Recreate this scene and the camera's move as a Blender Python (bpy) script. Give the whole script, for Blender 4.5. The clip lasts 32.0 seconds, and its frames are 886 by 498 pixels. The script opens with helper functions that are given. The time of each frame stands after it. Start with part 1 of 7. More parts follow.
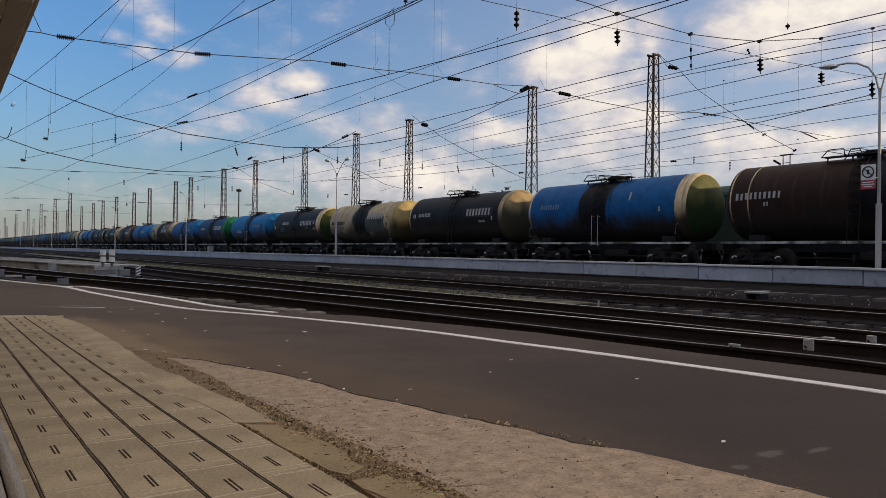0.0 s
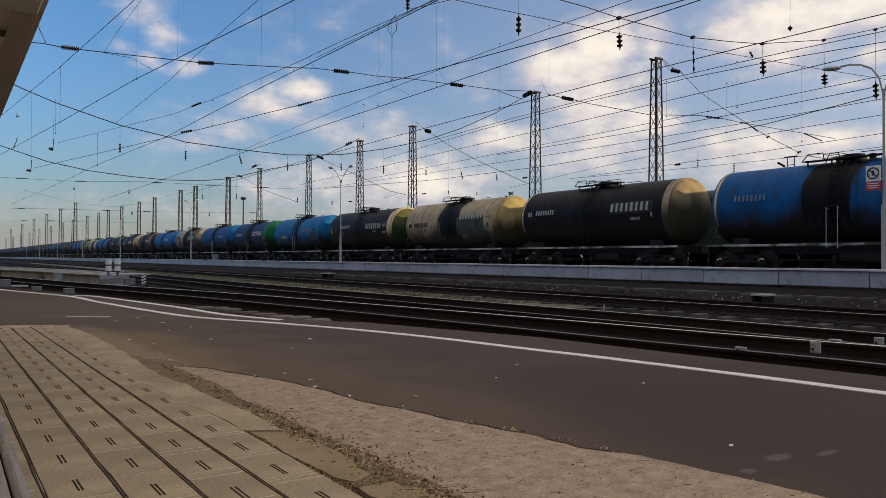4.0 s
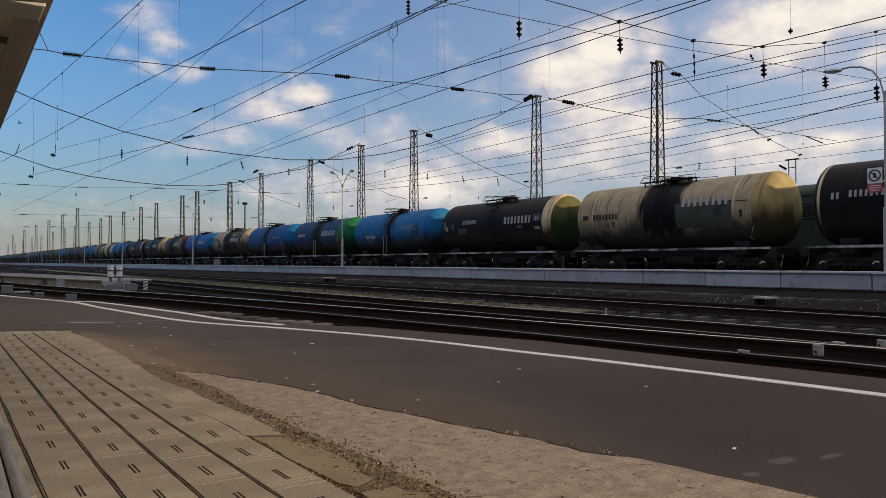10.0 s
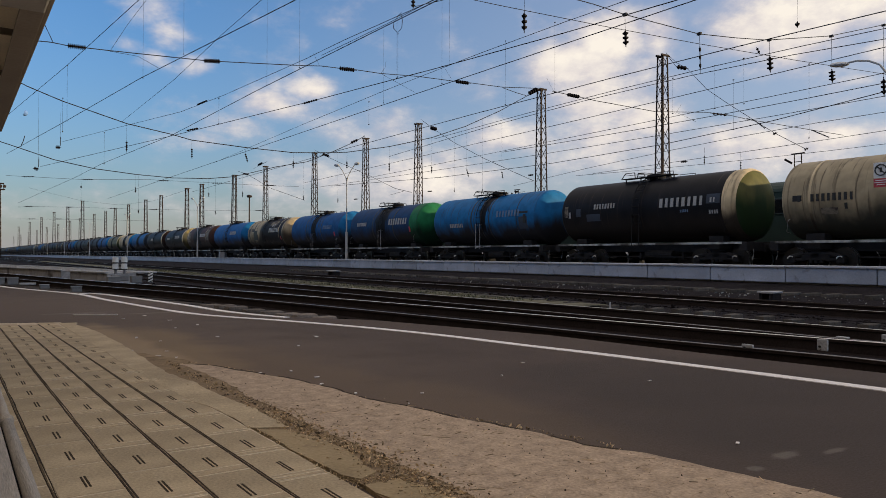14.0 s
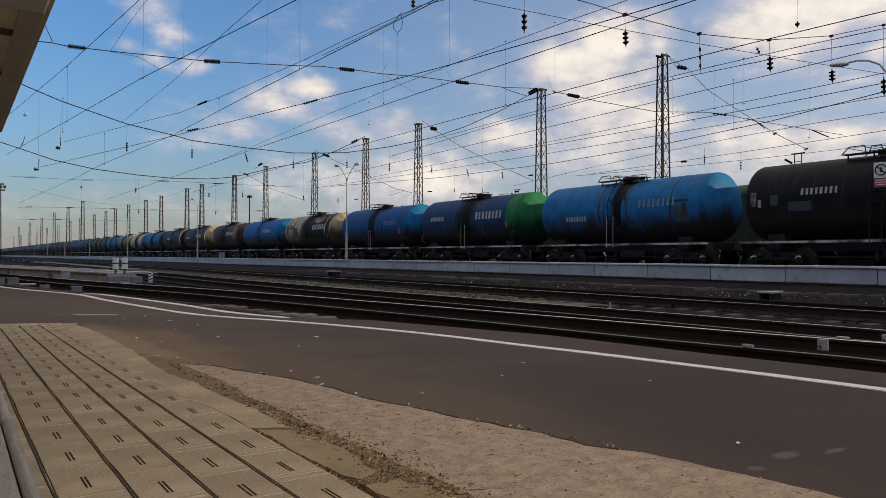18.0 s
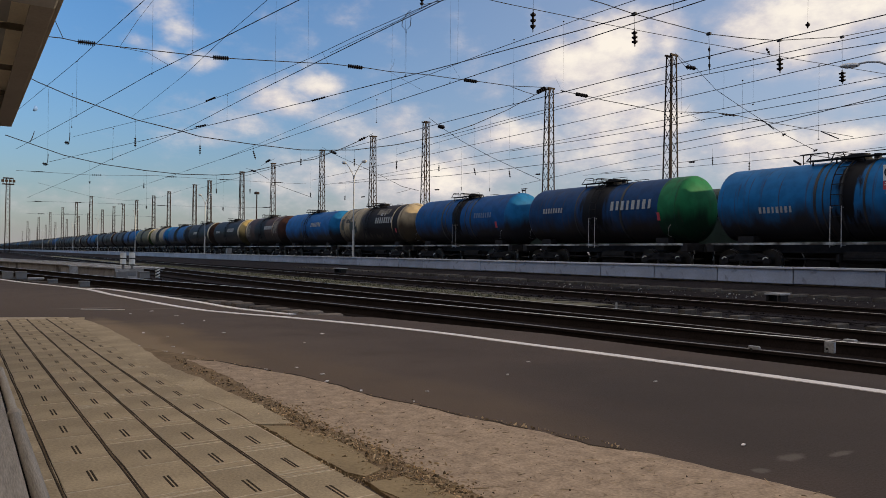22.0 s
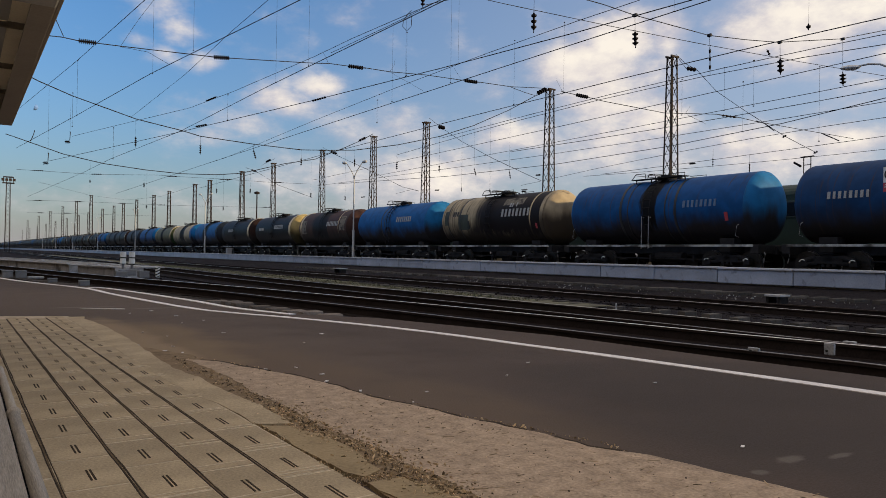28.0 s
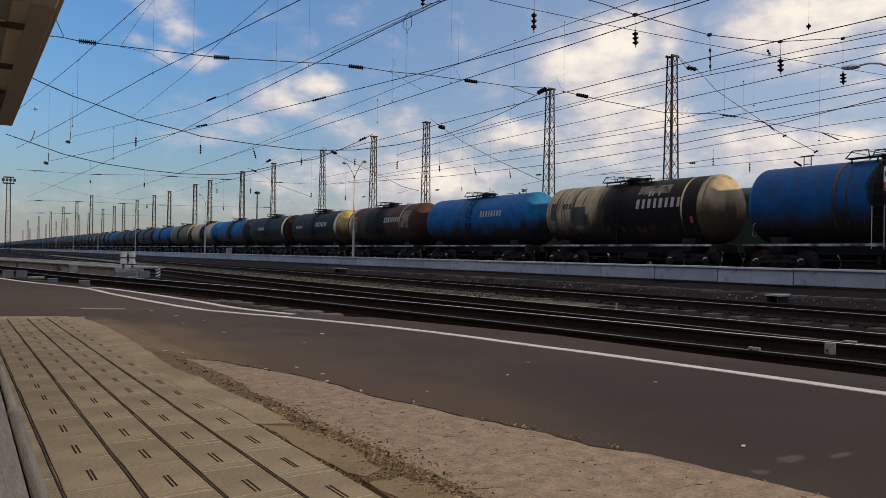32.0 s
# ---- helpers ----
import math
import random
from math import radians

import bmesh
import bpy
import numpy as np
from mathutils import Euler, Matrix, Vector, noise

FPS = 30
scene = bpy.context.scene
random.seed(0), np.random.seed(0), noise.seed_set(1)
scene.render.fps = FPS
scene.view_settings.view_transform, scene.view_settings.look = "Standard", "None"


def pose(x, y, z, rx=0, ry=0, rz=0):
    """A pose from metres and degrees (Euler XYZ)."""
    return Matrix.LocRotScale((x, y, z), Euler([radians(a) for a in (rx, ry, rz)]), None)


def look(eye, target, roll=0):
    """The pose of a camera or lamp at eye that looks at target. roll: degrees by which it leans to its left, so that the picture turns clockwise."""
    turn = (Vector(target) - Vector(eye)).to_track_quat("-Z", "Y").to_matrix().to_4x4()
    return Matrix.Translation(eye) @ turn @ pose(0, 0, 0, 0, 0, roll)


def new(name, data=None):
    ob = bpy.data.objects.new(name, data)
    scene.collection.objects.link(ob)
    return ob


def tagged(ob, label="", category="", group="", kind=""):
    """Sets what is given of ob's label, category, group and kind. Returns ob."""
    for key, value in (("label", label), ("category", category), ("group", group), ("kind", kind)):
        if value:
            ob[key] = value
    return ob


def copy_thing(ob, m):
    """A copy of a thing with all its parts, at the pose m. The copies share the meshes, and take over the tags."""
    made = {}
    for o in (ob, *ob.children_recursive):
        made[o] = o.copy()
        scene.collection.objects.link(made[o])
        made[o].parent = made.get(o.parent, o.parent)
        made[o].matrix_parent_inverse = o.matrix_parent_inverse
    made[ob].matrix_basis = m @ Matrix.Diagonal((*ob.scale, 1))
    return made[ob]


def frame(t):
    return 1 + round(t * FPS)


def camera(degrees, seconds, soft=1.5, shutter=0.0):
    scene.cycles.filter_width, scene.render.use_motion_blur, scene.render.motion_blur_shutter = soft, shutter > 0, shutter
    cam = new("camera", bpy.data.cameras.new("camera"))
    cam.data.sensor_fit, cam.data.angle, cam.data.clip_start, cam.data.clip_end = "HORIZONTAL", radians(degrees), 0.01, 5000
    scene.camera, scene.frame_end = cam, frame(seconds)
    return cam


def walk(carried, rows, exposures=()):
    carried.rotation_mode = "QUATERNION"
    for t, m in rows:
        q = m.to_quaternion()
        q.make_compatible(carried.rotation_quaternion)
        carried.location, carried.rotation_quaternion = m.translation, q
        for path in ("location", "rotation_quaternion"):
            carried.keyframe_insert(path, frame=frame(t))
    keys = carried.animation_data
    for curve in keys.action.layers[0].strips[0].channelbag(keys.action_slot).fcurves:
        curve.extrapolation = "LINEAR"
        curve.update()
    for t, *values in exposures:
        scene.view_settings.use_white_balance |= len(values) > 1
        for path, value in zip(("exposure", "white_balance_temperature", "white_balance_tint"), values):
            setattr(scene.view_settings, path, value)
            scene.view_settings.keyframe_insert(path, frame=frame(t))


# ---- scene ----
EYE = Vector((0, 0, 0.95))


def aim(yaw, pitch, roll):
    """The camera's pose: degrees right of the rails, upwards, and of lean."""
    a, b = radians(yaw), radians(pitch)
    return look(EYE, EYE + 10 * Vector((math.sin(a) * math.cos(b), math.cos(a) * math.cos(b), math.sin(b))), roll)


cam = camera(62.94, 32.0, soft=0.75)
walk(cam, [
    (0, aim(34.977, 0.251, 0.800)),
    (0.5, aim(34.997, 0.255, 0.928)),
    (1, aim(34.684, 0.153, 0.902)),
    (1.5, aim(34.500, 0.086, 0.807)),
    (2, aim(34.517, 0.145, 0.642)),
    (2.5, aim(34.494, 0.400, 0.294)),
    (3, aim(34.506, 0.481, 0.231)),
    (3.5, aim(34.591, 0.561, 0.288)),
    (5.5, aim(34.665, 1.104, -0.076)),
    (6, aim(34.530, 1.048, -0.088)),
    (6.5, aim(34.563, 1.023, -0.044)),
    (7, aim(34.552, 1.062, 0.018)),
    (7.5, aim(34.565, 1.026, 0.098)),
    (8, aim(34.583, 1.023, 0.109)),
    (8.5, aim(34.550, 1.027, 0.058)),
    (9, aim(34.550, 0.999, 0.038)),
    (9.5, aim(34.496, 0.946, 0.086)),
    (10, aim(34.487, 1.036, -0.035)),
    (10.5, aim(34.449, 1.034, -0.085)),
    (11, aim(34.417, 0.953, -0.047)),
    (11.5, aim(34.463, 0.933, 0.001)),
    (12, aim(34.439, 0.927, -0.078)),
    (12.5, aim(34.404, 0.932, -0.134)),
    (13, aim(34.955, 1.364, -0.191)),
    (13.5, aim(34.389, 0.387, -0.004)),
    (14, aim(34.164, 0.508, 0.162)),
    (14.5, aim(34.144, 0.644, 0.329)),
    (16.5, aim(34.121, 0.532, 0.004)),
    (17, aim(34.150, 0.520, 0.068)),
    (17.5, aim(34.140, 0.518, 0.108)),
    (18, aim(34.151, 0.523, 0.121)),
    (18.5, aim(34.198, 0.606, 0.078)),
    (19, aim(34.228, 0.629, 0.172)),
    (19.5, aim(34.239, 0.615, 0.393)),
    (20, aim(34.216, 0.603, 0.568)),
    (20.5, aim(34.022, 0.510, 0.685)),
    (21, aim(33.947, 0.478, 0.654)),
    (21.5, aim(33.775, 0.369, 0.868)),
    (22, aim(33.648, 0.381, 0.688)),
    (22.5, aim(33.662, 0.383, 0.743)),
    (23, aim(33.654, 0.397, 0.651)),
    (23.5, aim(33.696, 0.404, 0.742)),
    (24, aim(33.714, 0.429, 0.848)),
    (24.5, aim(33.744, 0.474, 0.766)),
    (25, aim(33.702, 0.415, 0.805)),
    (25.5, aim(33.605, 0.445, 0.623)),
    (27.5, aim(33.591, 0.393, 0.827)),
    (28, aim(33.650, 0.420, 0.900)),
    (28.5, aim(33.748, 0.465, 0.717)),
    (29, aim(33.720, 0.426, 0.840)),
    (29.5, aim(33.594, 0.540, 0.715)),
    (30, aim(33.540, 0.469, 0.837)),
    (30.5, aim(33.545, 0.455, 0.817)),
    (31, aim(33.612, 0.395, 0.812)),
    (31.5, aim(33.592, 0.402, 0.788)),
    (32, aim(33.625, 0.403, 0.849)),
], exposures=((0, 0.0), (32, 0.0)))

# ---- light ----
world = bpy.data.worlds.new("sky")
scene.world = world
world.use_nodes = True


def build_sky():
    nt = world.node_tree
    nt.nodes.clear()
    out = nt.nodes.new("ShaderNodeOutputWorld")
    bg = nt.nodes.new("ShaderNodeBackground")
    sky = nt.nodes.new("ShaderNodeTexSky")
    sky.sky_type, sky.sun_disc = "NISHITA", False
    sky.sun_elevation, sky.sun_rotation = radians(4.6), radians(135)
    sky.air_density, sky.dust_density, sky.ozone_density = 1.0, 0.4, 3.5
    coord = nt.nodes.new("ShaderNodeTexCoord")

    def math_node(op, a, b=None, c=None):
        n = nt.nodes.new("ShaderNodeMath")
        n.operation = op
        for i, v in enumerate((a, b, c)):
            if v is None:
                continue
            if isinstance(v, (int, float)):
                n.inputs[i].default_value = v
            else:
                nt.links.new(v, n.inputs[i])
        return n.outputs[0]

    def vec(op, a, b):
        n = nt.nodes.new("ShaderNodeVectorMath")
        n.operation = op
        nt.links.new(a, n.inputs[0])
        n.inputs[1].default_value = b
        return n

    def noise_at(scale, detail, rough, stretch, shift):
        m = nt.nodes.new("ShaderNodeMapping")
        m.inputs["Scale"].default_value, m.inputs["Location"].default_value = stretch, shift
        nt.links.new(coord.outputs["Generated"], m.inputs["Vector"])
        n = nt.nodes.new("ShaderNodeTexNoise")
        n.inputs["Scale"].default_value, n.inputs["Detail"].default_value, n.inputs["Roughness"].default_value = scale, detail, rough
        nt.links.new(m.outputs[0], n.inputs["Vector"])
        return n.outputs["Fac"]

    # cumulus: soft heaps round the given bearings (degrees right of the rails, up), broken up by noise
    billow = noise_at(8.0, 9, 0.6, (1, 1, 1.7), (0.3, 0.1, 0.2))
    toward_sun = noise_at(8.0, 9, 0.6, (1, 1, 1.7), (0.312, 0.1, 0.216))
    wisp = noise_at(16.0, 5, 0.62, (1, 1, 2.6), (0.0, 0.4, 0.1))
    total = None
    for bearing, up, wide, high, weight in CLOUDS:
        a, b = radians(bearing), radians(up)
        way = Vector((math.sin(a) * math.cos(b), math.cos(a) * math.cos(b), math.sin(b)))
        side, top = Vector((math.cos(a), -math.sin(a), 0)), Vector((-math.sin(a) * math.sin(b), -math.cos(a) * math.sin(b), math.cos(b)))
        u = math_node("MULTIPLY", vec("DOT_PRODUCT", coord.outputs["Generated"], side).outputs["Value"], 1 / radians(wide))
        v = math_node("MULTIPLY", vec("DOT_PRODUCT", coord.outputs["Generated"], top).outputs["Value"], 1 / radians(high))
        front = math_node("GREATER_THAN", vec("DOT_PRODUCT", coord.outputs["Generated"], way).outputs["Value"], 0.3)
        r2 = math_node("ADD", math_node("MULTIPLY", u, u), math_node("MULTIPLY", v, v))
        heap = math_node("MULTIPLY", math_node("MULTIPLY", math_node("EXPONENT", math_node("MULTIPLY", r2, -1.0)), weight), front)
        total = heap if total is None else math_node("MAXIMUM", total, heap)
    # the same broken cloud overhead and behind
    aloft = nt.nodes.new("ShaderNodeMapRange")
    aloft.interpolation_type = "SMOOTHSTEP"
    for key, val in zip(("From Min", "From Max", "To Min", "To Max"), (0.36, 0.6, 0.0, 0.8)):
        aloft.inputs[key].default_value = val
    up_axis = nt.nodes.new("ShaderNodeSeparateXYZ")
    nt.links.new(coord.outputs["Generated"], up_axis.inputs[0])
    nt.links.new(up_axis.outputs["Z"], aloft.inputs["Value"])
    behind = nt.nodes.new("ShaderNodeMapRange")
    behind.interpolation_type = "SMOOTHSTEP"
    for key, val in zip(("From Min", "From Max", "To Min", "To Max"), (-0.15, 0.15, 0.12, 0.0)):
        behind.inputs[key].default_value = val
    nt.links.new(vec("DOT_PRODUCT", coord.outputs["Generated"], (0.55, 0.83, 0)).outputs["Value"], behind.inputs["Value"])
    total = math_node("MAXIMUM", total, math_node("MAXIMUM", aloft.outputs[0], behind.outputs[0]))
    veil = math_node("MULTIPLY", wisp, 0.35)
    shape = math_node("ADD", math_node("ADD", total, math_node("MULTIPLY", math_node("SUBTRACT", billow, 0.5), 1.7)), math_node("SUBTRACT", veil, 0.17))
    ramp = nt.nodes.new("ShaderNodeMapRange")
    ramp.interpolation_type = "SMOOTHSTEP"
    ramp.inputs["From Min"].default_value, ramp.inputs["From Max"].default_value = 0.12, 0.86
    nt.links.new(shape, ramp.inputs["Value"])
    tone = nt.nodes.new("ShaderNodeMapRange")
    tone.inputs["From Min"].default_value, tone.inputs["From Max"].default_value = 0.36, 1.2
    relief = math_node("MULTIPLY", math_node("SUBTRACT", billow, toward_sun), 2.2)
    nt.links.new(math_node("ADD", shape, relief), tone.inputs["Value"])
    cloud = nt.nodes.new("ShaderNodeMix")
    cloud.data_type = "RGBA"
    cloud.inputs["A"].default_value, cloud.inputs["B"].default_value = CLOUD_THIN, CLOUD_THICK
    nt.links.new(tone.outputs[0], cloud.inputs["Factor"])
    gain = nt.nodes.new("ShaderNodeMix")
    gain.data_type, gain.blend_type = "RGBA", "MULTIPLY"
    gain.inputs["Factor"].default_value = 1.0
    gain.inputs["B"].default_value = SKY_GAIN
    nt.links.new(sky.outputs[0], gain.inputs["A"])
    # pale haze low over the horizon
    sep = nt.nodes.new("ShaderNodeSeparateXYZ")
    nt.links.new(coord.outputs["Generated"], sep.inputs[0])
    low = math_node("MULTIPLY", math_node("EXPONENT", math_node("MULTIPLY", math_node("ABSOLUTE", sep.outputs["Z"]), -1 / HAZE_HIGH)), HAZE_MOST)
    hazy = nt.nodes.new("ShaderNodeMix")
    hazy.data_type = "RGBA"
    hazy.inputs["B"].default_value = HAZE
    nt.links.new(low, hazy.inputs["Factor"])
    nt.links.new(gain.outputs["Result"], hazy.inputs["A"])
    # the air grows paler towards the sun's side
    sunward = nt.nodes.new("ShaderNodeMapRange")
    sunward.interpolation_type = "SMOOTHSTEP"
    for key, val in zip(("From Min", "From Max", "To Min", "To Max"), (0.15, 0.95, 0.0, 0.4)):
        sunward.inputs[key].default_value = val
    nt.links.new(vec("DOT_PRODUCT", coord.outputs["Generated"], (1.0, 0.0, 0.0)).outputs["Value"], sunward.inputs["Value"])
    pale = nt.nodes.new("ShaderNodeMix")
    pale.data_type = "RGBA"
    pale.inputs["B"].default_value = PALE_AIR
    nt.links.new(sunward.outputs[0], pale.inputs["Factor"])
    nt.links.new(hazy.outputs["Result"], pale.inputs["A"])
    mix = nt.nodes.new("ShaderNodeMix")
    mix.data_type = "RGBA"
    nt.links.new(ramp.outputs[0], mix.inputs["Factor"])
    nt.links.new(pale.outputs["Result"], mix.inputs["A"])
    nt.links.new(cloud.outputs["Result"], mix.inputs["B"])
    nt.links.new(mix.outputs["Result"], bg.inputs["Color"])
    bg.inputs["Strength"].default_value = 0.15
    nt.links.new(bg.outputs[0], out.inputs[0])


CLOUDS_AHEAD = (
    (12.2, 17.8, 2.0, 1.7, 0.50), (13.4, 16.0, 1.7, 1.3, 0.55), (15.3, 13.9, 1.7, 1.1, 0.62), (10.5, 14.8, 1.2, 0.8, 0.50), (12.3, 14.1, 1.9, 0.8, 0.45), (23.9, 12.9, 2.2, 1.4, 0.66), (20.7, 11.3, 3.8, 1.4, 0.60), (18.2, 9.7, 3.2, 1.3, 0.58), (15.6, 8.6, 3.4, 1.0, 0.54),
    (39.7, 9.2, 5.8, 2.0, 0.60), (30.3, 10.1, 4.0, 1.3, 0.40), (33, 6.2, 13.4, 2.6, 0.66), (17, 9.8, 6, 2.2, 0.4), (29, 9.5, 7, 2.4, 0.52), (27, 5, 10, 3, 0.6), (20, 3.2, 16, 1.6, 0.35), (24, 16, 5, 1.2, 0.24), (27, 13, 10, 5, 0.3), (31, 9.5, 8, 3, 0.5), (36, 14, 6, 4, 0.26))
CLOUDS_BESIDE = (
    (43.7, 14.7, 3.3, 2.2, 0.90), (47.6, 16.1, 3.4, 2.7, 0.95), (50.6, 16.5, 1.9, 2.2, 0.85), (45.5, 11.7, 4.7, 2.7, 0.85), (50.5, 10.0, 3.3, 2.2, 0.75),
    (59.8, 16.7, 4.0, 2.5, 1.00), (56.6, 15.8, 2.7, 2.0, 0.95), (63.9, 17.1, 3.1, 2.0, 1.00), (65.4, 13.8, 2.0, 1.2, 0.85), (63.8, 12.1, 2.0, 0.7, 0.50), (51.8, 7.2, 9.0, 1.3, 0.70), (62.8, 8.2, 5.2, 1.1, 0.65), (55.8, 10.9, 2.3, 0.6, 0.35),
    (46.5, 13.6, 6.5, 4.8, 0.75), (60.5, 16.2, 6.5, 3.6, 0.85), (54, 7.6, 14, 3.0, 0.66), (46, 8.5, 9, 4.0, 0.72), (60, 10.8, 9, 2.2, 0.26), (63, 15, 7, 3.6, 0.62), (66, 17, 7, 4, 0.9), (52.5, 13, 5, 4, 0.16),
    (84, 16, 14, 8, 0.9), (95, 30, 20, 9, 0.8))
CLOUDS = CLOUDS_AHEAD + CLOUDS_BESIDE
CLOUD_THIN, CLOUD_THICK = (4.3, 3.95, 4.15, 1), (6.5, 5.95, 5.25, 1)
SKY_GAIN = (1.45, 1.87, 2.2, 1)
PALE_AIR = (3.9, 4.0, 4.5, 1)
HAZE, HAZE_HIGH, HAZE_MOST = (2.36, 2.27, 2.34, 1), 0.15, 0.96
build_sky()
sun = new("sun", bpy.data.lights.new("sun", "SUN"))
sun.data.energy, sun.data.angle, sun.data.color = 5.0, radians(0.6), (1.0, 0.78, 0.46)
sun.matrix_world = look((60 * math.sin(radians(135)), 60 * math.cos(radians(135)), 60 * math.tan(radians(4.6))), (0, 0, 0))


# ---- materials ----
def mat(name, color, rough=0.7, metal=0.0, vary=0.25, scale=3.0, fine=40.0, bump=0.0, dark=None, dark_scale=0.6, dark_amount=0.0, per_object=0.0, stretch=(1, 1, 1), spec=0.5):
    """A surface: base colour, broken up at two scales, with stains of a second colour and fine relief."""
    m = bpy.data.materials.new(name)
    m.use_nodes = True
    nt = m.node_tree
    p = nt.nodes["Principled BSDF"]
    p.inputs["Roughness"].default_value, p.inputs["Metallic"].default_value = rough, metal
    p.inputs["Specular IOR Level"].default_value = spec
    tc = nt.nodes.new("ShaderNodeTexCoord")
    mp = nt.nodes.new("ShaderNodeMapping")
    mp.inputs["Scale"].default_value = stretch
    nt.links.new(tc.outputs["Object"], mp.inputs["Vector"])

    def tex(sc, detail):
        n = nt.nodes.new("ShaderNodeTexNoise")
        n.inputs["Scale"].default_value, n.inputs["Detail"].default_value = sc, detail
        nt.links.new(mp.outputs[0], n.inputs["Vector"])
        return n.outputs["Fac"]

    big, small = tex(scale, 4), tex(fine, 3)
    add = nt.nodes.new("ShaderNodeMath")
    add.operation = "ADD"
    nt.links.new(big, add.inputs[0])
    nt.links.new(small, add.inputs[1])
    rng = nt.nodes.new("ShaderNodeMapRange")
    rng.inputs["From Min"].default_value, rng.inputs["From Max"].default_value = 0.65, 1.35
    rng.inputs["To Min"].default_value, rng.inputs["To Max"].default_value = 1 - vary, 1 + vary
    nt.links.new(add.outputs[0], rng.inputs["Value"])
    fac = rng.outputs[0]
    if per_object:
        info = nt.nodes.new("ShaderNodeObjectInfo")
        r2 = nt.nodes.new("ShaderNodeMapRange")
        r2.inputs["To Min"].default_value, r2.inputs["To Max"].default_value = 1 - per_object, 1 + per_object
        nt.links.new(info.outputs["Random"], r2.inputs["Value"])
        mu = nt.nodes.new("ShaderNodeMath")
        mu.operation = "MULTIPLY"
        nt.links.new(fac, mu.inputs[0])
        nt.links.new(r2.outputs[0], mu.inputs[1])
        fac = mu.outputs[0]
    base = nt.nodes.new("ShaderNodeMix")
    base.data_type, base.blend_type = "RGBA", "MULTIPLY"
    base.inputs["Factor"].default_value = 1.0
    base.inputs["A"].default_value = (*color, 1)
    nt.links.new(fac, base.inputs["B"])
    result = base.outputs["Result"]
    if dark:
        d = tex(dark_scale, 6)
        dr = nt.nodes.new("ShaderNodeMapRange")
        dr.interpolation_type = "SMOOTHSTEP"
        dr.inputs["From Min"].default_value, dr.inputs["From Max"].default_value = 0.75 - 0.45 * dark_amount, 0.9 - 0.4 * dark_amount
        nt.links.new(d, dr.inputs["Value"])
        mx = nt.nodes.new("ShaderNodeMix")
        mx.data_type = "RGBA"
        mx.inputs["B"].default_value = (*dark, 1)
        nt.links.new(dr.outputs[0], mx.inputs["Factor"])
        nt.links.new(result, mx.inputs["A"])
        result = mx.outputs["Result"]
    nt.links.new(result, p.inputs["Base Color"])
    if bump:
        bn = nt.nodes.new("ShaderNodeBump")
        bn.inputs["Strength"].default_value, bn.inputs["Distance"].default_value = 1.0, bump
        nt.links.new(add.outputs[0], bn.inputs["Height"])
        nt.links.new(bn.outputs[0], p.inputs["Normal"])
    return m


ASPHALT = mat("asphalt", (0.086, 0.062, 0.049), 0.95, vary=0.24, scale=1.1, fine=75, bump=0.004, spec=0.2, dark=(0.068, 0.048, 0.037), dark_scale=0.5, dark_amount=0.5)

def ragged_tone(m, spots, color, grain=1.6):
    """Blown sand and other changes of tone with a ragged outline round the given places (x, y, rx, ry)."""
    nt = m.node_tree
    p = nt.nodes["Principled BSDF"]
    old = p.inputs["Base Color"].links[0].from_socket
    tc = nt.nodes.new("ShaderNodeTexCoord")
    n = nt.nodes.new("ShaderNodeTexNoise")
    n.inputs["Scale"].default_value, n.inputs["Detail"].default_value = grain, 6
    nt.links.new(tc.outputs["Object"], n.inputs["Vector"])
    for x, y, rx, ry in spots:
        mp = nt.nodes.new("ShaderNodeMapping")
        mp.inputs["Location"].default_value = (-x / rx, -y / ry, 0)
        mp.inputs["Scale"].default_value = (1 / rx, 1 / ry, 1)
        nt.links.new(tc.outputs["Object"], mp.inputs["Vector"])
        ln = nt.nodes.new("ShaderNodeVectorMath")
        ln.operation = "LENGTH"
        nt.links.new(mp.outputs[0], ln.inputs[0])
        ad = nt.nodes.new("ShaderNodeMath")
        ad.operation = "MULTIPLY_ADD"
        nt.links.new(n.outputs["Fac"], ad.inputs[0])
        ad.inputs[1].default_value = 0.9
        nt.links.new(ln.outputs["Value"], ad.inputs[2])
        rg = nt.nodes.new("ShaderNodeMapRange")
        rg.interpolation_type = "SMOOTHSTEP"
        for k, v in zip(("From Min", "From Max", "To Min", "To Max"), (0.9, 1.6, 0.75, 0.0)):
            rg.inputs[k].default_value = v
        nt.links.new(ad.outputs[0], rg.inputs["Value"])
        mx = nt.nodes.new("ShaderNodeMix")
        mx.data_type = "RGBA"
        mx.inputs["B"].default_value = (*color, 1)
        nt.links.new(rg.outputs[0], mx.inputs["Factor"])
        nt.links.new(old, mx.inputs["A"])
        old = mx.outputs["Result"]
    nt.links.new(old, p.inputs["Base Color"])


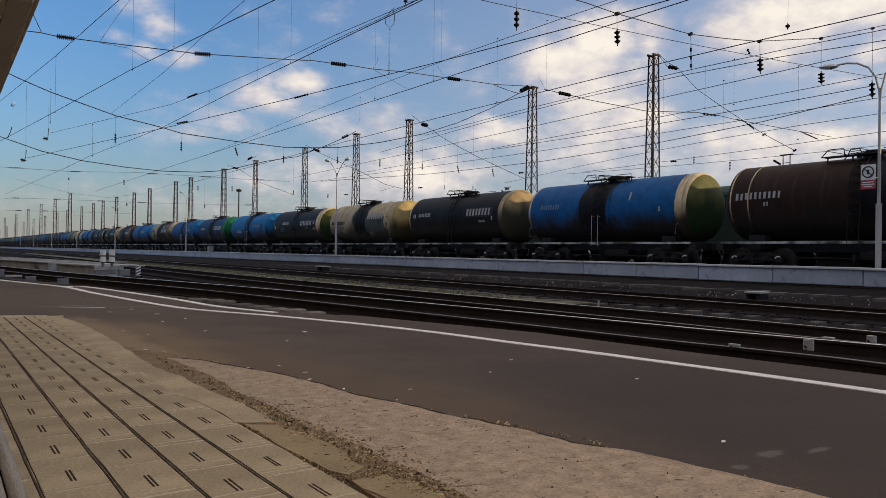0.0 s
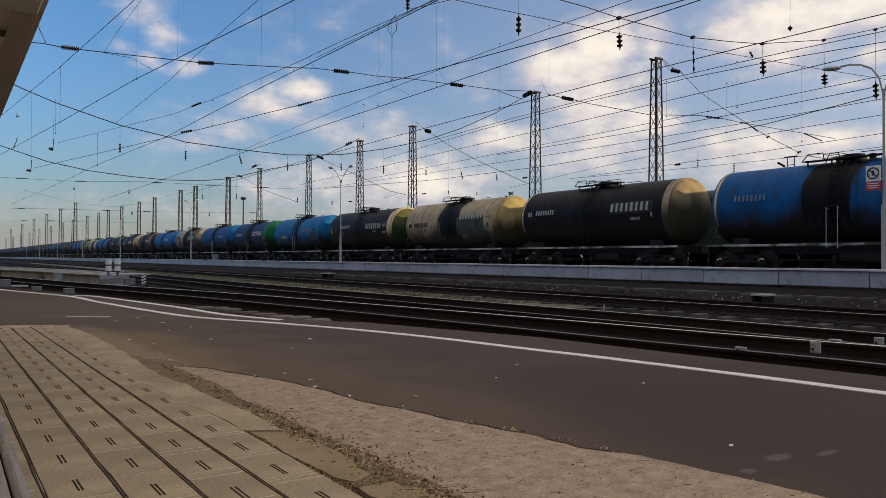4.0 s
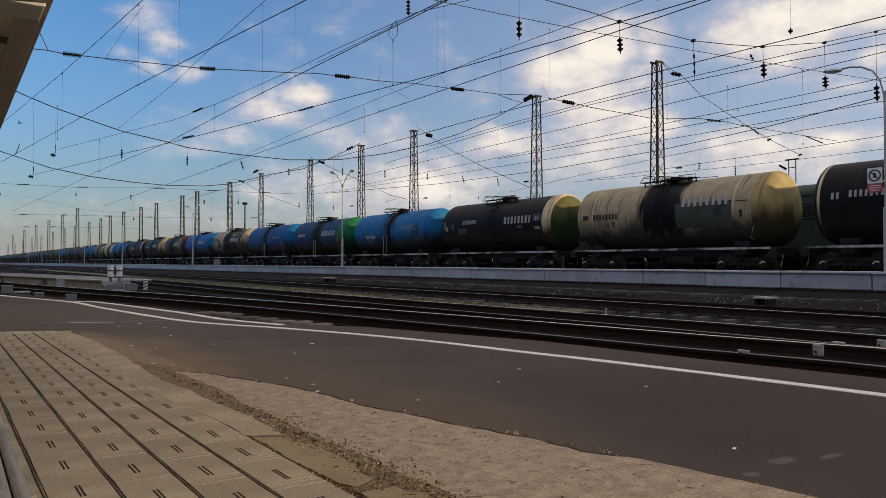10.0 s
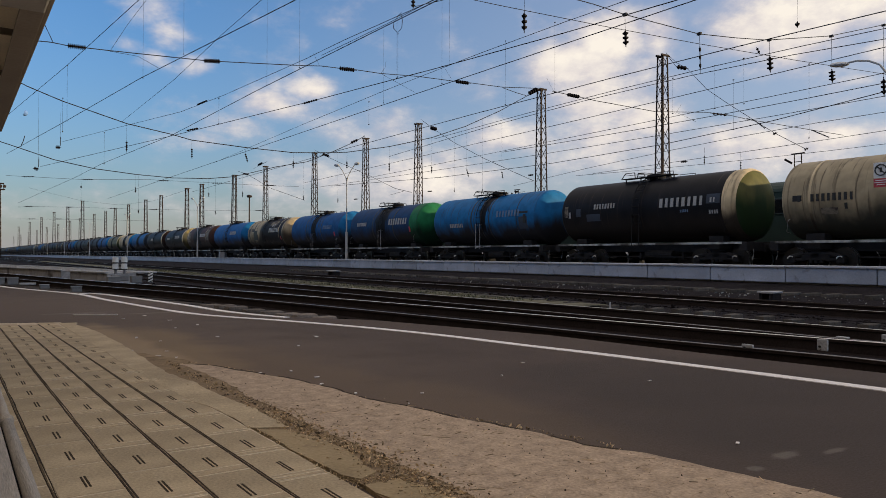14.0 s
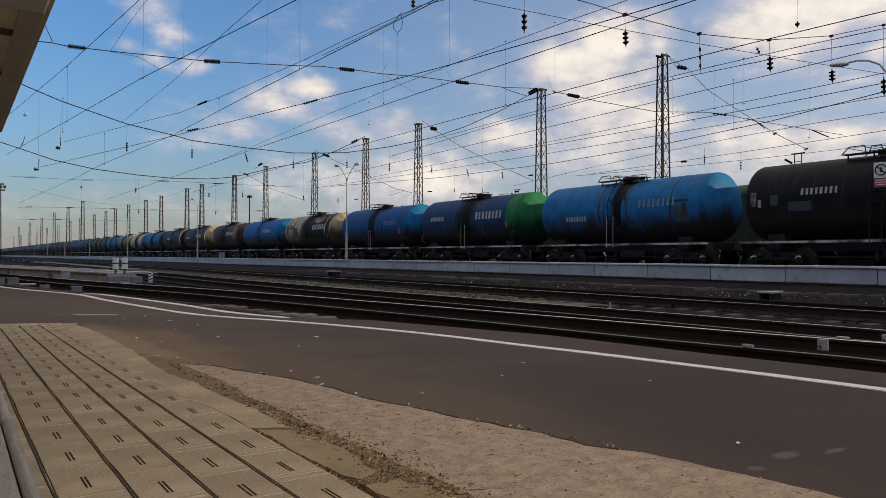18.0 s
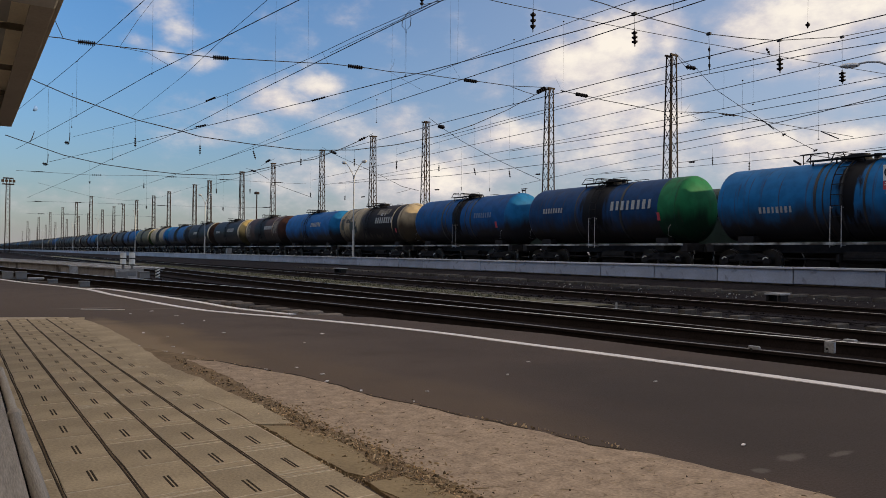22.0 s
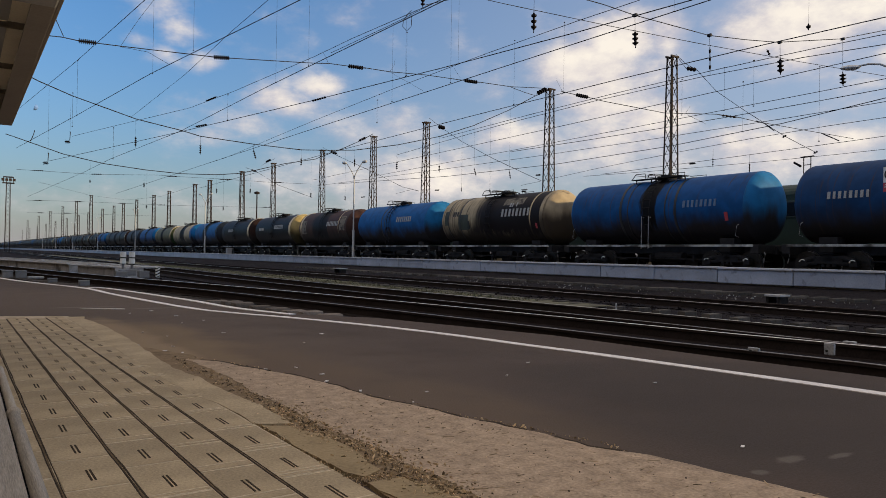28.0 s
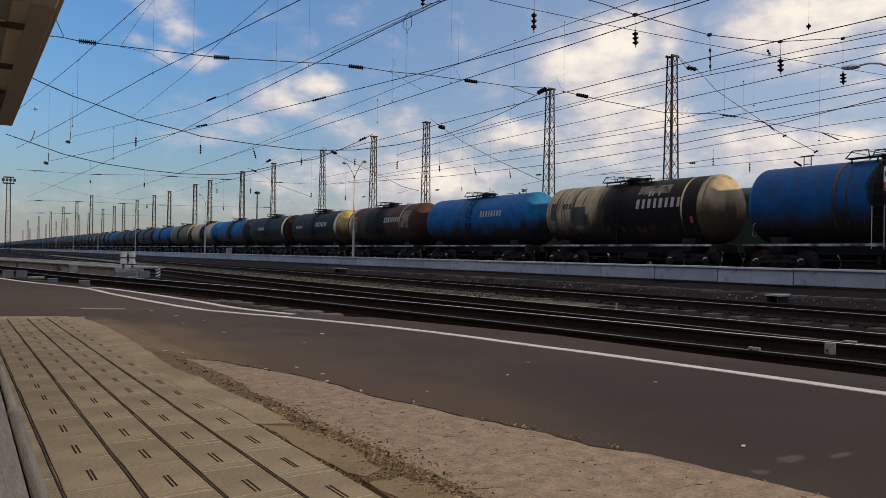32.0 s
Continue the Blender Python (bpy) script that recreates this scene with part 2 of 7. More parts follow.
ragged_tone(ASPHALT, ((0.5, 13.0, 3.6, 7.5), (1.9, 6.6, 1.9, 4.2)), (0.122, 0.088, 0.066))
ragged_tone(ASPHALT, ((2.0, 6.2, 0.9, 2.0),), (0.145, 0.10, 0.066))
ragged_tone(ASPHALT, ((2.25, 5.2, 0.6, 1.6), (2.7, 3.6, 0.5, 1.4)), (0.135, 0.094, 0.064))
# broad area of darker asphalt on the right
ragged_tone(ASPHALT, ((4.6, 2.2, 2.0, 3.2),), (0.058, 0.045, 0.038))
ragged_tone(ASPHALT, ((1.75, 8.2, 0.7, 2.2), (1.7, 6.6, 0.5, 1.4)), (0.21, 0.145, 0.085))
ragged_tone(ASPHALT, ((1.5, 8.6, 0.34, 2.6), (1.6, 7.0, 0.25, 1.2)), (0.30, 0.215, 0.13))
ragged_tone(ASPHALT, ((3.30, 1.95, 0.11, 0.05), (3.58, 1.86, 0.11, 0.03), (2.98, 1.9, 0.05, 0.04), (1.7, 13.0, 0.6, 0.12), (2.7, 12.4, 0.5, 0.1)), (0.16, 0.135, 0.11), 16.0)
CONCRETE_OLD = mat("worn_concrete", (0.41, 0.30, 0.205), 0.92, vary=0.36, scale=13, fine=60, bump=0.007, spec=0.2, dark=(0.22, 0.155, 0.10), dark_scale=34, dark_amount=0.36)
SLAB = mat("paving_slab", (0.415, 0.317, 0.195), 0.9, vary=0.32, scale=2.5, fine=80, bump=0.0025, per_object=0.09, spec=0.25, dark=(0.27, 0.205, 0.125), dark_scale=1.4, dark_amount=0.35)
PATCH = mat("brown_mortar", (0.335, 0.245, 0.135), 0.92, vary=0.25, scale=3, fine=50, bump=0.002, spec=0.2, dark=(0.2, 0.14, 0.08), dark_scale=5, dark_amount=0.3)
SLOT = mat("dirty_slot", (0.05, 0.036, 0.023), 1.0, vary=0.5, scale=30, spec=0.1)
GROOVE = mat("groove_dirt", (0.055, 0.04, 0.027), 1.0, vary=0.5, scale=12, spec=0.1)
BALLAST = mat("ballast", (0.023, 0.0195, 0.021), 1.0, spec=0.05, vary=0.5, scale=5, fine=28, bump=0.04, dark=(0.008, 0.007, 0.007), dark_scale=0.4, dark_amount=0.45)
RAIL_STEEL = mat("rail_steel", (0.029, 0.022, 0.020), 0.95, 0.0, spec=0.08, vary=0.3, scale=4)
RAIL_HEAD = mat("polished_rail_head", (0.78, 0.74, 0.70), 0.38, 1.0, vary=0.1, scale=4)
RAIL_WORN = mat("worn_rail_head", (0.5, 0.47, 0.44), 0.42, 1.0, vary=0.2, scale=4)
RAIL_DIM = mat("dim_rail_head", (0.24, 0.22, 0.21), 0.45, 1.0, vary=0.25, scale=4)
RAIL_DULL = mat("rusty_rail_head", (0.06, 0.045, 0.036), 0.8, 0.0, spec=0.15, vary=0.3, scale=4)
SLEEPER = mat("concrete_sleeper", (0.075, 0.066, 0.06), 0.95, spec=0.1, vary=0.35, scale=5, bump=0.004, per_object=0.3)
PLATFORM = mat("platform_concrete", (0.35, 0.385, 0.465), 0.85, vary=0.2, scale=1.2, fine=30, bump=0.003, per_object=0.13, dark=(0.17, 0.18, 0.2), dark_scale=3.5, dark_amount=0.4)
COPING = mat("pale_coping_concrete", (0.5, 0.51, 0.55), 0.85, vary=0.2, scale=2.5, fine=30, per_object=0.1, dark=(0.2, 0.2, 0.21), dark_scale=4, dark_amount=0.35)
PLATFORM_TOP = mat("platform_top", (0.30, 0.29, 0.29), 0.9, vary=0.2, scale=1.5, bump=0.003)
WHITE_LINE = mat("white_road_paint", (0.78, 0.72, 0.68), 0.8, vary=0.15, scale=6, fine=60, dark=(0.2, 0.17, 0.15), dark_scale=9, dark_amount=0.22)
GALV = mat("galvanised_steel", (0.52, 0.53, 0.54), 0.5, 0.5, vary=0.12, scale=5)
LAMP_GREY = mat("pale_grey_paint", (0.38, 0.375, 0.37), 0.6, vary=0.1, scale=5)
TOWER = mat("rusty_dark_steel", (0.03, 0.02, 0.017), 0.8, 0.0, spec=0.2, vary=0.4, scale=3)
WIRE = mat("dark_wire", (0.024, 0.026, 0.034), 0.7, 0.0, spec=0.2, vary=0.2)
INSULATOR = mat("brown_porcelain", (0.006, 0.004, 0.006), 0.6, spec=0.1, vary=0.2)
UNDER = mat("grimy_black_steel", (0.018, 0.0172, 0.0185), 0.85, 0.0, spec=0.2, vary=0.5, scale=4, dark=(0.022, 0.017, 0.014), dark_scale=3, dark_amount=0.3)
PALE_STRIP = mat("chipped_pale_paint", (0.36, 0.38, 0.38), 0.8, vary=0.4, scale=6, dark=(0.04, 0.035, 0.03), dark_scale=1.1, dark_amount=0.72)
WHITE_PAINT = mat("white_paint", (0.72, 0.72, 0.70), 0.6, vary=0.12, scale=6)
RED_PAINT = mat("red_paint", (0.42, 0.045, 0.06), 0.6, vary=0.12, scale=6)
BLACK_PAINT = mat("black_paint", (0.015, 0.015, 0.015), 0.6, vary=0.2)
GREEN_CAR = mat("dark_green_coach_paint", (0.012, 0.03, 0.021), 0.7, vary=0.3, scale=1.5)
GRASS = mat("dry_grass", (0.105, 0.105, 0.058), 1.0, vary=0.5, scale=6)
GREY_BOX = mat("grey_box_paint", (0.19, 0.19, 0.195), 0.7, vary=0.2, scale=5)
ROOF_DARK = mat("dark_brown_purlin_paint", (0.13, 0.105, 0.085), 0.6, vary=0.15, scale=3)
JOINT_EARTH = mat("brown_joint_earth", (0.14, 0.1, 0.06), 1.0, vary=0.5, scale=9, spec=0.1)
RIDGE = mat("pale_worn_ridge", (0.57, 0.46, 0.315), 0.95, vary=0.35, scale=18, spec=0.2)
MORTAR = mat("pale_joint_mortar", (0.52, 0.42, 0.29), 0.95, vary=0.3, scale=4, spec=0.2)
DIRT = mat("brown_seam_dirt", (0.25, 0.175, 0.105), 1.0, vary=0.35, scale=7, fine=60, bump=0.01, spec=0.1, dark=(0.11, 0.075, 0.045), dark_scale=9, dark_amount=0.4)
MARKER = mat("worn_white_marker_paint", (0.36, 0.36, 0.37), 0.7, vary=0.3, scale=12, dark=(0.08, 0.07, 0.06), dark_scale=14, dark_amount=0.3)
ROOF_METAL = mat("brown_roof_sheet", (0.26, 0.235, 0.215), 0.6, vary=0.15, scale=3)
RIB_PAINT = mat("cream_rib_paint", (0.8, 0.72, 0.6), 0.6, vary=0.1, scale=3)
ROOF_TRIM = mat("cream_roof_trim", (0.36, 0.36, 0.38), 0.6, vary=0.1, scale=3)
WALL = mat("dark_brick_wall", (0.10, 0.085, 0.07), 0.9, vary=0.12, scale=2)
WOOD = mat("grey_weathered_wood", (0.27, 0.235, 0.195), 0.8, vary=0.35, scale=5, fine=30, stretch=(14, 1, 14), bump=0.002)


def tank_paint(name, base, low, spill=None, spill_at=0.0, spill_wide=1.2, rust=0.25, rough=0.55, rust_color=(0.05, 0.035, 0.028), low_at=0.35):
    """Tank paint: an oil spill run down round the hatch, streaks, rusty grime, and painted shade on the lower half."""
    m = bpy.data.materials.new(name)
    m.use_nodes = True
    nt = m.node_tree
    p = nt.nodes["Principled BSDF"]
    p.inputs["Roughness"].default_value = rough
    p.inputs["Specular IOR Level"].default_value = 0.1
    tc = nt.nodes.new("ShaderNodeTexCoord")
    sep = nt.nodes.new("ShaderNodeSeparateXYZ")
    nt.links.new(tc.outputs["Object"], sep.inputs[0])

    def tex(sc, stretch, detail=5):
        mp = nt.nodes.new("ShaderNodeMapping")
        mp.inputs["Scale"].default_value = stretch
        nt.links.new(tc.outputs["Object"], mp.inputs["Vector"])
        n = nt.nodes.new("ShaderNodeTexNoise")
        n.inputs["Scale"].default_value, n.inputs["Detail"].default_value = sc, detail
        nt.links.new(mp.outputs[0], n.inputs["Vector"])
        return n.outputs["Fac"]

    def op(kind, a, b):
        n = nt.nodes.new("ShaderNodeMath")
        n.operation = kind
        for i, v in enumerate((a, b)):
            if isinstance(v, (int, float)):
                n.inputs[i].default_value = v
            else:
                nt.links.new(v, n.inputs[i])
        return n.outputs[0]

    def rng(v, a, b, c=0.0, d=1.0):
        n = nt.nodes.new("ShaderNodeMapRange")
        n.interpolation_type = "SMOOTHSTEP"
        for k, x in zip(("From Min", "From Max", "To Min", "To Max"), (a, b, c, d)):
            n.inputs[k].default_value = x
        nt.links.new(v, n.inputs["Value"])
        return n.outputs[0]

    def mix(f, a, b):
        n = nt.nodes.new("ShaderNodeMix")
        n.data_type = "RGBA"
        nt.links.new(f, n.inputs["Factor"])
        for k, v in (("A", a), ("B", b)):
            if isinstance(v, tuple):
                n.inputs[k].default_value = (*v, 1)
            else:
                nt.links.new(v, n.inputs[k])
        return n.outputs["Result"]

    grain = tex(2.0, (1, 1, 1))
    col = mix(rng(grain, 0.35, 0.65), tuple(c * 0.86 for c in base), tuple(min(c * 1.12, 1) for c in base))
    # grime and painted shade darken the lower belly, with a ragged edge
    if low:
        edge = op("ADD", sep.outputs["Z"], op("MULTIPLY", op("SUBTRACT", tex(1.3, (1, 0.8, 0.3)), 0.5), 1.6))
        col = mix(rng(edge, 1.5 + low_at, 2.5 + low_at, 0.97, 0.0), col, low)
    streak = tex(1.0, (1, 7, 0.35))
    col = mix(rng(streak, 0.62 - 0.2 * rust, 0.8 - 0.15 * rust, 0.0, 0.75), col, rust_color)
    if spill:
        dist = op("ABSOLUTE", op("SUBTRACT", sep.outputs["Y"], spill_at), 0)
        ragged = op("ADD", dist, op("MULTIPLY", op("SUBTRACT", tex(1.0, (1, 3.0, 0.5)), 0.5), 1.3))
        f = rng(ragged, spill_wide * 0.42, spill_wide * 0.58, 1.0, 0.0)
        f = op("MULTIPLY", f, rng(op("ADD", sep.outputs["Z"], op("MULTIPLY", tex(2.0, (1, 3, 0.2)), 1.5)), 2.4, 2.8))
        col = mix(f, col, spill)
    nt.links.new(col, p.inputs["Base Color"])
    bn = nt.nodes.new("ShaderNodeBump")
    bn.inputs["Strength"].default_value, bn.inputs["Distance"].default_value = 1.0, 0.006
    nt.links.new(grain, bn.inputs["Height"])
    nt.links.new(bn.outputs[0], p.inputs["Normal"])
    return m


# ---- mesh helpers ----
def box(bm, c, s, bevel=0.0):
    m = bmesh.ops.create_cube(bm, size=1.0, matrix=Matrix.LocRotScale(c, None, s))
    if bevel:
        edges = list({e for v in m["verts"] for e in v.link_edges})
        bmesh.ops.bevel(bm, geom=edges, offset=bevel, segments=2, affect="EDGES", profile=0.6)
    return bm


def rod(bm, a, b, r, n=8, r2=None):
    a, b = Vector(a), Vector(b)
    d = b - a
    m = Matrix.Translation((a + b) / 2) @ d.to_track_quat("Z", "Y").to_matrix().to_4x4()
    bmesh.ops.create_cone(bm, cap_ends=True, segments=n, radius1=r, radius2=r if r2 is None else r2, depth=d.length, matrix=m)
    return bm


def tube(bm, pts, r, n=6):
    """A bent tube through the points."""
    pts = [Vector(p) for p in pts]
    rings = []
    for i, p in enumerate(pts):
        d = (pts[min(i + 1, len(pts) - 1)] - pts[max(i - 1, 0)]).normalized()
        side = d.cross(Vector((0, 0, 1)))
        side = side.normalized() if side.length > 1e-3 else Vector((1, 0, 0))
        up = side.cross(d)
        rings.append([bm.verts.new(p + r * (math.cos(k * math.tau / n) * side + math.sin(k * math.tau / n) * up)) for k in range(n)])
    for a, b in zip(rings, rings[1:]):
        for k in range(n):
            bm.faces.new((a[k], a[(k + 1) % n], b[(k + 1) % n], b[k]))
    bm.faces.new(rings[0][::-1])
    bm.faces.new(rings[-1])
    return bm


def lathe_y(bm, profile, n=40, zc=0.0):
    """Turns (y, r) pairs about a level axis along y."""
    rings = []
    for y, r in profile:
        if r < 1e-4:
            rings.append([bm.verts.new((0, y, zc))])
        else:
            rings.append([bm.verts.new((r * math.cos(k * math.tau / n), y, zc + r * math.sin(k * math.tau / n))) for k in range(n)])
    for a, b in zip(rings, rings[1:]):
        for k in range(n):
            q = (k + 1) % n
            if len(a) == 1 and len(b) > 1:
                bm.faces.new((a[0], b[q], b[k]))
            elif len(b) == 1 and len(a) > 1:
                bm.faces.new((a[k], a[q], b[0]))
            elif len(a) > 1:
                bm.faces.new((a[k], a[q], b[q], b[k]))
    bmesh.ops.recalc_face_normals(bm, faces=bm.faces)
    return bm


def slab(bm, pts, z0, z1):
    """A plate with the plan pts between two heights."""
    lo = [bm.verts.new((x, y, z0)) for x, y in pts]
    hi = [bm.verts.new((x, y, z1)) for x, y in pts]
    bm.faces.new(hi)
    bm.faces.new(lo[::-1])
    for i in range(len(pts)):
        j = (i + 1) % len(pts)
        bm.faces.new((lo[i], lo[j], hi[j], hi[i]))
    bmesh.ops.recalc_face_normals(bm, faces=bm.faces)
    return bm


def mesh_of(name, bm, material, smooth=False):
    me = bpy.data.meshes.new(name)
    bm.to_mesh(me)
    bm.free()
    me.materials.append(material)
    if smooth:
        me.shade_smooth()
        me.set_sharp_from_angle(angle=radians(35))
    return me


def part(name, bm, material, parent, label="", smooth=False):
    ob = new(name, bm if isinstance(bm, bpy.types.Mesh) else mesh_of(name, bm, material, smooth))
    ob.parent = parent
    return tagged(ob, label)


def thing(name, bm, material, label, category, group="", kind="", smooth=False):
    ob = new(name, bm if isinstance(bm, bpy.types.Mesh) else mesh_of(name, bm, material, smooth))
    return tagged(ob, label, category, group, kind)


def empty(name, at, label, category, group="", kind=""):
    ob = new(name)
    ob.location = at
    return tagged(ob, label, category, group, kind)


def BM():
    return bmesh.new()


# ---- ground ----
def ground():
    """One sheet to the horizon: track bed low by the near platform, rising under the far tracks."""
    xs = [-3000, -300, -40, -6, 3, 6, 8, 12, 13.5, 16.2, 17.3, 20.5, 21.5, 24, 40, 70, 150, 600, 3500]
    zs = [-0.4, -0.4, -0.4, -0.4, -0.36, -0.285, -0.27, -0.26, -0.28, -0.34, -0.15, -0.14, -0.1, 0.05, 0.05, 0.0, 0.0, 0.0, 0.0]
    ys = [-3000, -300, -60, -20, 0, 15, 30, 60, 100, 200, 500, 1500, 4500]
    bm = BM()
    g = [[bm.verts.new((x, y, z)) for x, z in zip(xs, zs)] for y in ys]
    for a, b in zip(g, g[1:]):
        for i in range(len(xs) - 1):
            bm.faces.new((a[i], a[i + 1], b[i + 1], b[i]))
    return thing("ground", bm, BALLAST, "dark grimy track ballast of a wide railway yard", "ground", kind="structure")


ground()
EDGE = [(6.6, -12), (6.45, 0), (6.3, 2.9), (6.1, 4.4), (5.92, 6.5), (5.1, 9.4), (4.35, 10.4), (3.95, 12), (3.7, 14.5), (3.0, 19), (2.65, 19.8), (1.45, 24.4), (0.6, 30), (-2, 42)]


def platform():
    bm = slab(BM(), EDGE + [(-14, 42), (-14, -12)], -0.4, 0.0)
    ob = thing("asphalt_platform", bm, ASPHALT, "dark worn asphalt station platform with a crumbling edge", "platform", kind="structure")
    return ob


def ribbon(name, pts, wide, z, material, label, category):
    bm = BM()
    last = None
    pts = [Vector((x, y, 0)) for x, y in pts]
    fine = []
    for i in range(len(pts) - 1):
        p0, p1, p2, p3 = pts[max(i - 1, 0)], pts[i], pts[i + 1], pts[min(i + 2, len(pts) - 1)]
        for k in range(6):
            t = k / 6
            fine.append(0.5 * (2 * p1 + (p2 - p0) * t + (2 * p0 - 5 * p1 + 4 * p2 - p3) * t * t + (3 * p1 - p0 - 3 * p2 + p3) * t ** 3))
    fine.append(pts[-1])
    for i, p in enumerate(fine):
        d = (fine[min(i + 1, len(fine) - 1)] - fine[max(i - 1, 0)]).normalized()
        s = Vector((d.y, -d.x, 0))
        j1, j2 = (noise.noise((i * 0.7, 3.1, 0)) * 0.1 * wide for _ in range(2))
        a = bm.verts.new(p + s * (wide / 2 + j1) + Vector((0, 0, z)))
        b = bm.verts.new(p - s * (wide / 2 + j2) + Vector((0, 0, z)))
        if last:
            bm.faces.new((last[0], a, b, last[1]))
        last = (a, b)
    bmesh.ops.recalc_face_normals(bm, faces=bm.faces)
    r = bmesh.ops.extrude_face_region(bm, geom=list(bm.faces))
    bmesh.ops.translate(bm, verts=[v for v in r["geom"] if isinstance(v, bmesh.types.BMVert)], vec=(0, 0, -0.02))
    bmesh.ops.recalc_face_normals(bm, faces=bm.faces)
    return thing(name, bm, material, label, category, kind="structure")


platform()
ribbon("safety_line", [(5.75, -6), (5.62, 0), (5.5, 2.5), (5.2, 4.8), (5.02, 5.8), (4.8, 7.2), (4.42, 8.65), (3.9, 10.1), (3.5, 11), (3.12, 12.4), (2.68, 16.5), (2.45, 19.4), (1.35, 24.1), (0.3, 31)], 0.13, 0.006, WHITE_LINE, "worn white safety line painted along the asphalt", "line")
ribbon("kerb_line", [(4.2, 10.4), (3.8, 12), (3.6, 14.4), (2.94, 19), (2.5, 19.2)], 0.13, 0.008, WHITE_LINE, "white painted edge of the low platform kerb", "line")


# ---- tracks ----
def rail_mesh(pts, z):
    bm_f, bm_h = BM(), BM()
    prof_f = [(-0.07, -0.18), (0.07, -0.18), (0.015, -0.15), (0.012, -0.045), (0.036, -0.035), (0.036, -0.006), (-0.036, -0.006), (-0.036, -0.035), (-0.012, -0.045), (-0.015, -0.15)]
    prof_h = [(-0.021, -0.008), (0.021, -0.008), (0.021, -0.003), (0.016, 0.0), (-0.016, 0.0), (-0.021, -0.003)]
    for bm, prof in ((bm_f, prof_f), (bm_h, prof_h)):
        last = None
        for i, (x, y) in enumerate(pts):
            a, b = pts[max(i - 1, 0)], pts[min(i + 1, len(pts) - 1)]
            d = Vector((b[0] - a[0], b[1] - a[1], 0)).normalized()
            s = Vector((d.y, -d.x, 0))
            ring = [bm.verts.new(Vector((x, y, z + h)) + s * w) for w, h in prof]
            if last:
                for k in range(len(prof)):
                    q = (k + 1) % len(prof)
                    bm.faces.new((last[k], last[q], ring[q], ring[k]))
            last = ring
        bmesh.ops.recalc_face_normals(bm, faces=bm.faces)
    return bm_f, bm_h


def curve(pts, step=2.0):
    """Points at even steps along a smooth line through pts."""
    v = [Vector((x, y, 0)) for x, y in pts]
    out = []
    for i in range(len(v) - 1):
        p0, p1, p2, p3 = v[max(i - 1, 0)], v[i], v[i + 1], v[min(i + 2, len(v) - 1)]
        n = max(1, int((p2 - p1).length / step))
        for k in range(n):
            t = k / n
            q = 0.5 * (2 * p1 + (p2 - p0) * t + (2 * p0 - 5 * p1 + 4 * p2 - p3) * t * t + (3 * p1 - p0 - 3 * p2 + p3) * t ** 3)
            out.append((q.x, q.y))
    out.append((v[-1].x, v[-1].y))
    return out


def shifted(pts, d):
    out = []
    for i, (x, y) in enumerate(pts):
        a, b = pts[max(i - 1, 0)], pts[min(i + 1, len(pts) - 1)]
        t = Vector((b[0] - a[0], b[1] - a[1])).normalized()
        out.append((x + t.y * d, y - t.x * d))
    return out


SLEEPER_MESH = None


def sleeper_mesh():
    bm = box(BM(), (0, 0, 0), (2.7, 0.25, 0.16), 0.02)
    return mesh_of("sleeper", bm, SLEEPER)


def track(centre, z, label, near=(0, 0), gauge=1.52, pitch=0.6, fill=None, heads=None):
    tr = empty("railway_track", (0, 0, 0), label, "railway track", "tracks of the yard", "structure")
    for side in (-1, 1):
        f, h = rail_mesh(shifted(centre, side * gauge / 2), z)
        r = part("rail", f, RAIL_STEEL, tr)
        part("rail_head", h, (heads or {}).get(side, RAIL_HEAD), r, "worn running surface")
    # sleepers: single ones over the near stretch, the rest joined
    acc, last, count = 0.0, centre[0], 0
    far = BM()
    for p in centre[1:]:
        d = Vector((p[0] - last[0], p[1] - last[1]))
        n = d.length
        while acc < n:
            q = (last[0] + d.x * acc / n, last[1] + d.y * acc / n)
            ang = math.atan2(-d.x, d.y)
            lift = random.uniform(-0.012, 0.004)
            if near[0] <= q[1] <= near[1]:
                o = part("sleeper", SLEEPER_MESH, SLEEPER, tr)
                o.matrix_local = Matrix.Translation((q[0], q[1], z - 0.265 + lift)) @ Matrix.Rotation(ang + random.uniform(-0.02, 0.02), 4, "Z")
            elif q[1] < 160:
                bmesh.ops.create_cube(far, size=1.0, matrix=Matrix.Translation((q[0], q[1], z - 0.265 + lift)) @ Matrix.Rotation(ang, 4, "Z") @ Matrix.Diagonal((2.7, 0.25, 0.16, 1)))
                count += 1
            acc += pitch
        acc -= n
        last = p
    if fill:
        lo, hi = shifted(centre, fill[0]), shifted(centre, fill[1])
        bm = BM()
        rows = [[bm.verts.new((*q, z - d)) for d in (0.166, 0.3) for q in (a, b)] for a, b in zip(lo, hi)]
        for a, b in zip(rows, rows[1:]):
            bm.faces.new((a[0], a[1], b[1], b[0]))
            bm.faces.new((a[0], b[0], b[2], a[2]))
            bm.faces.new((a[1], a[3], b[3], b[1]))
        bmesh.ops.recalc_face_normals(bm, faces=bm.faces)
        tagged(part("ballast_fill", bm, BALLAST, tr, "oily dark ballast heaped between the rails"), kind="stuff")
    if count:
        o = part("sleepers", far, SLEEPER, tr)
        tagged(o, kind="stuff")
    else:
        far.free()
    return tr


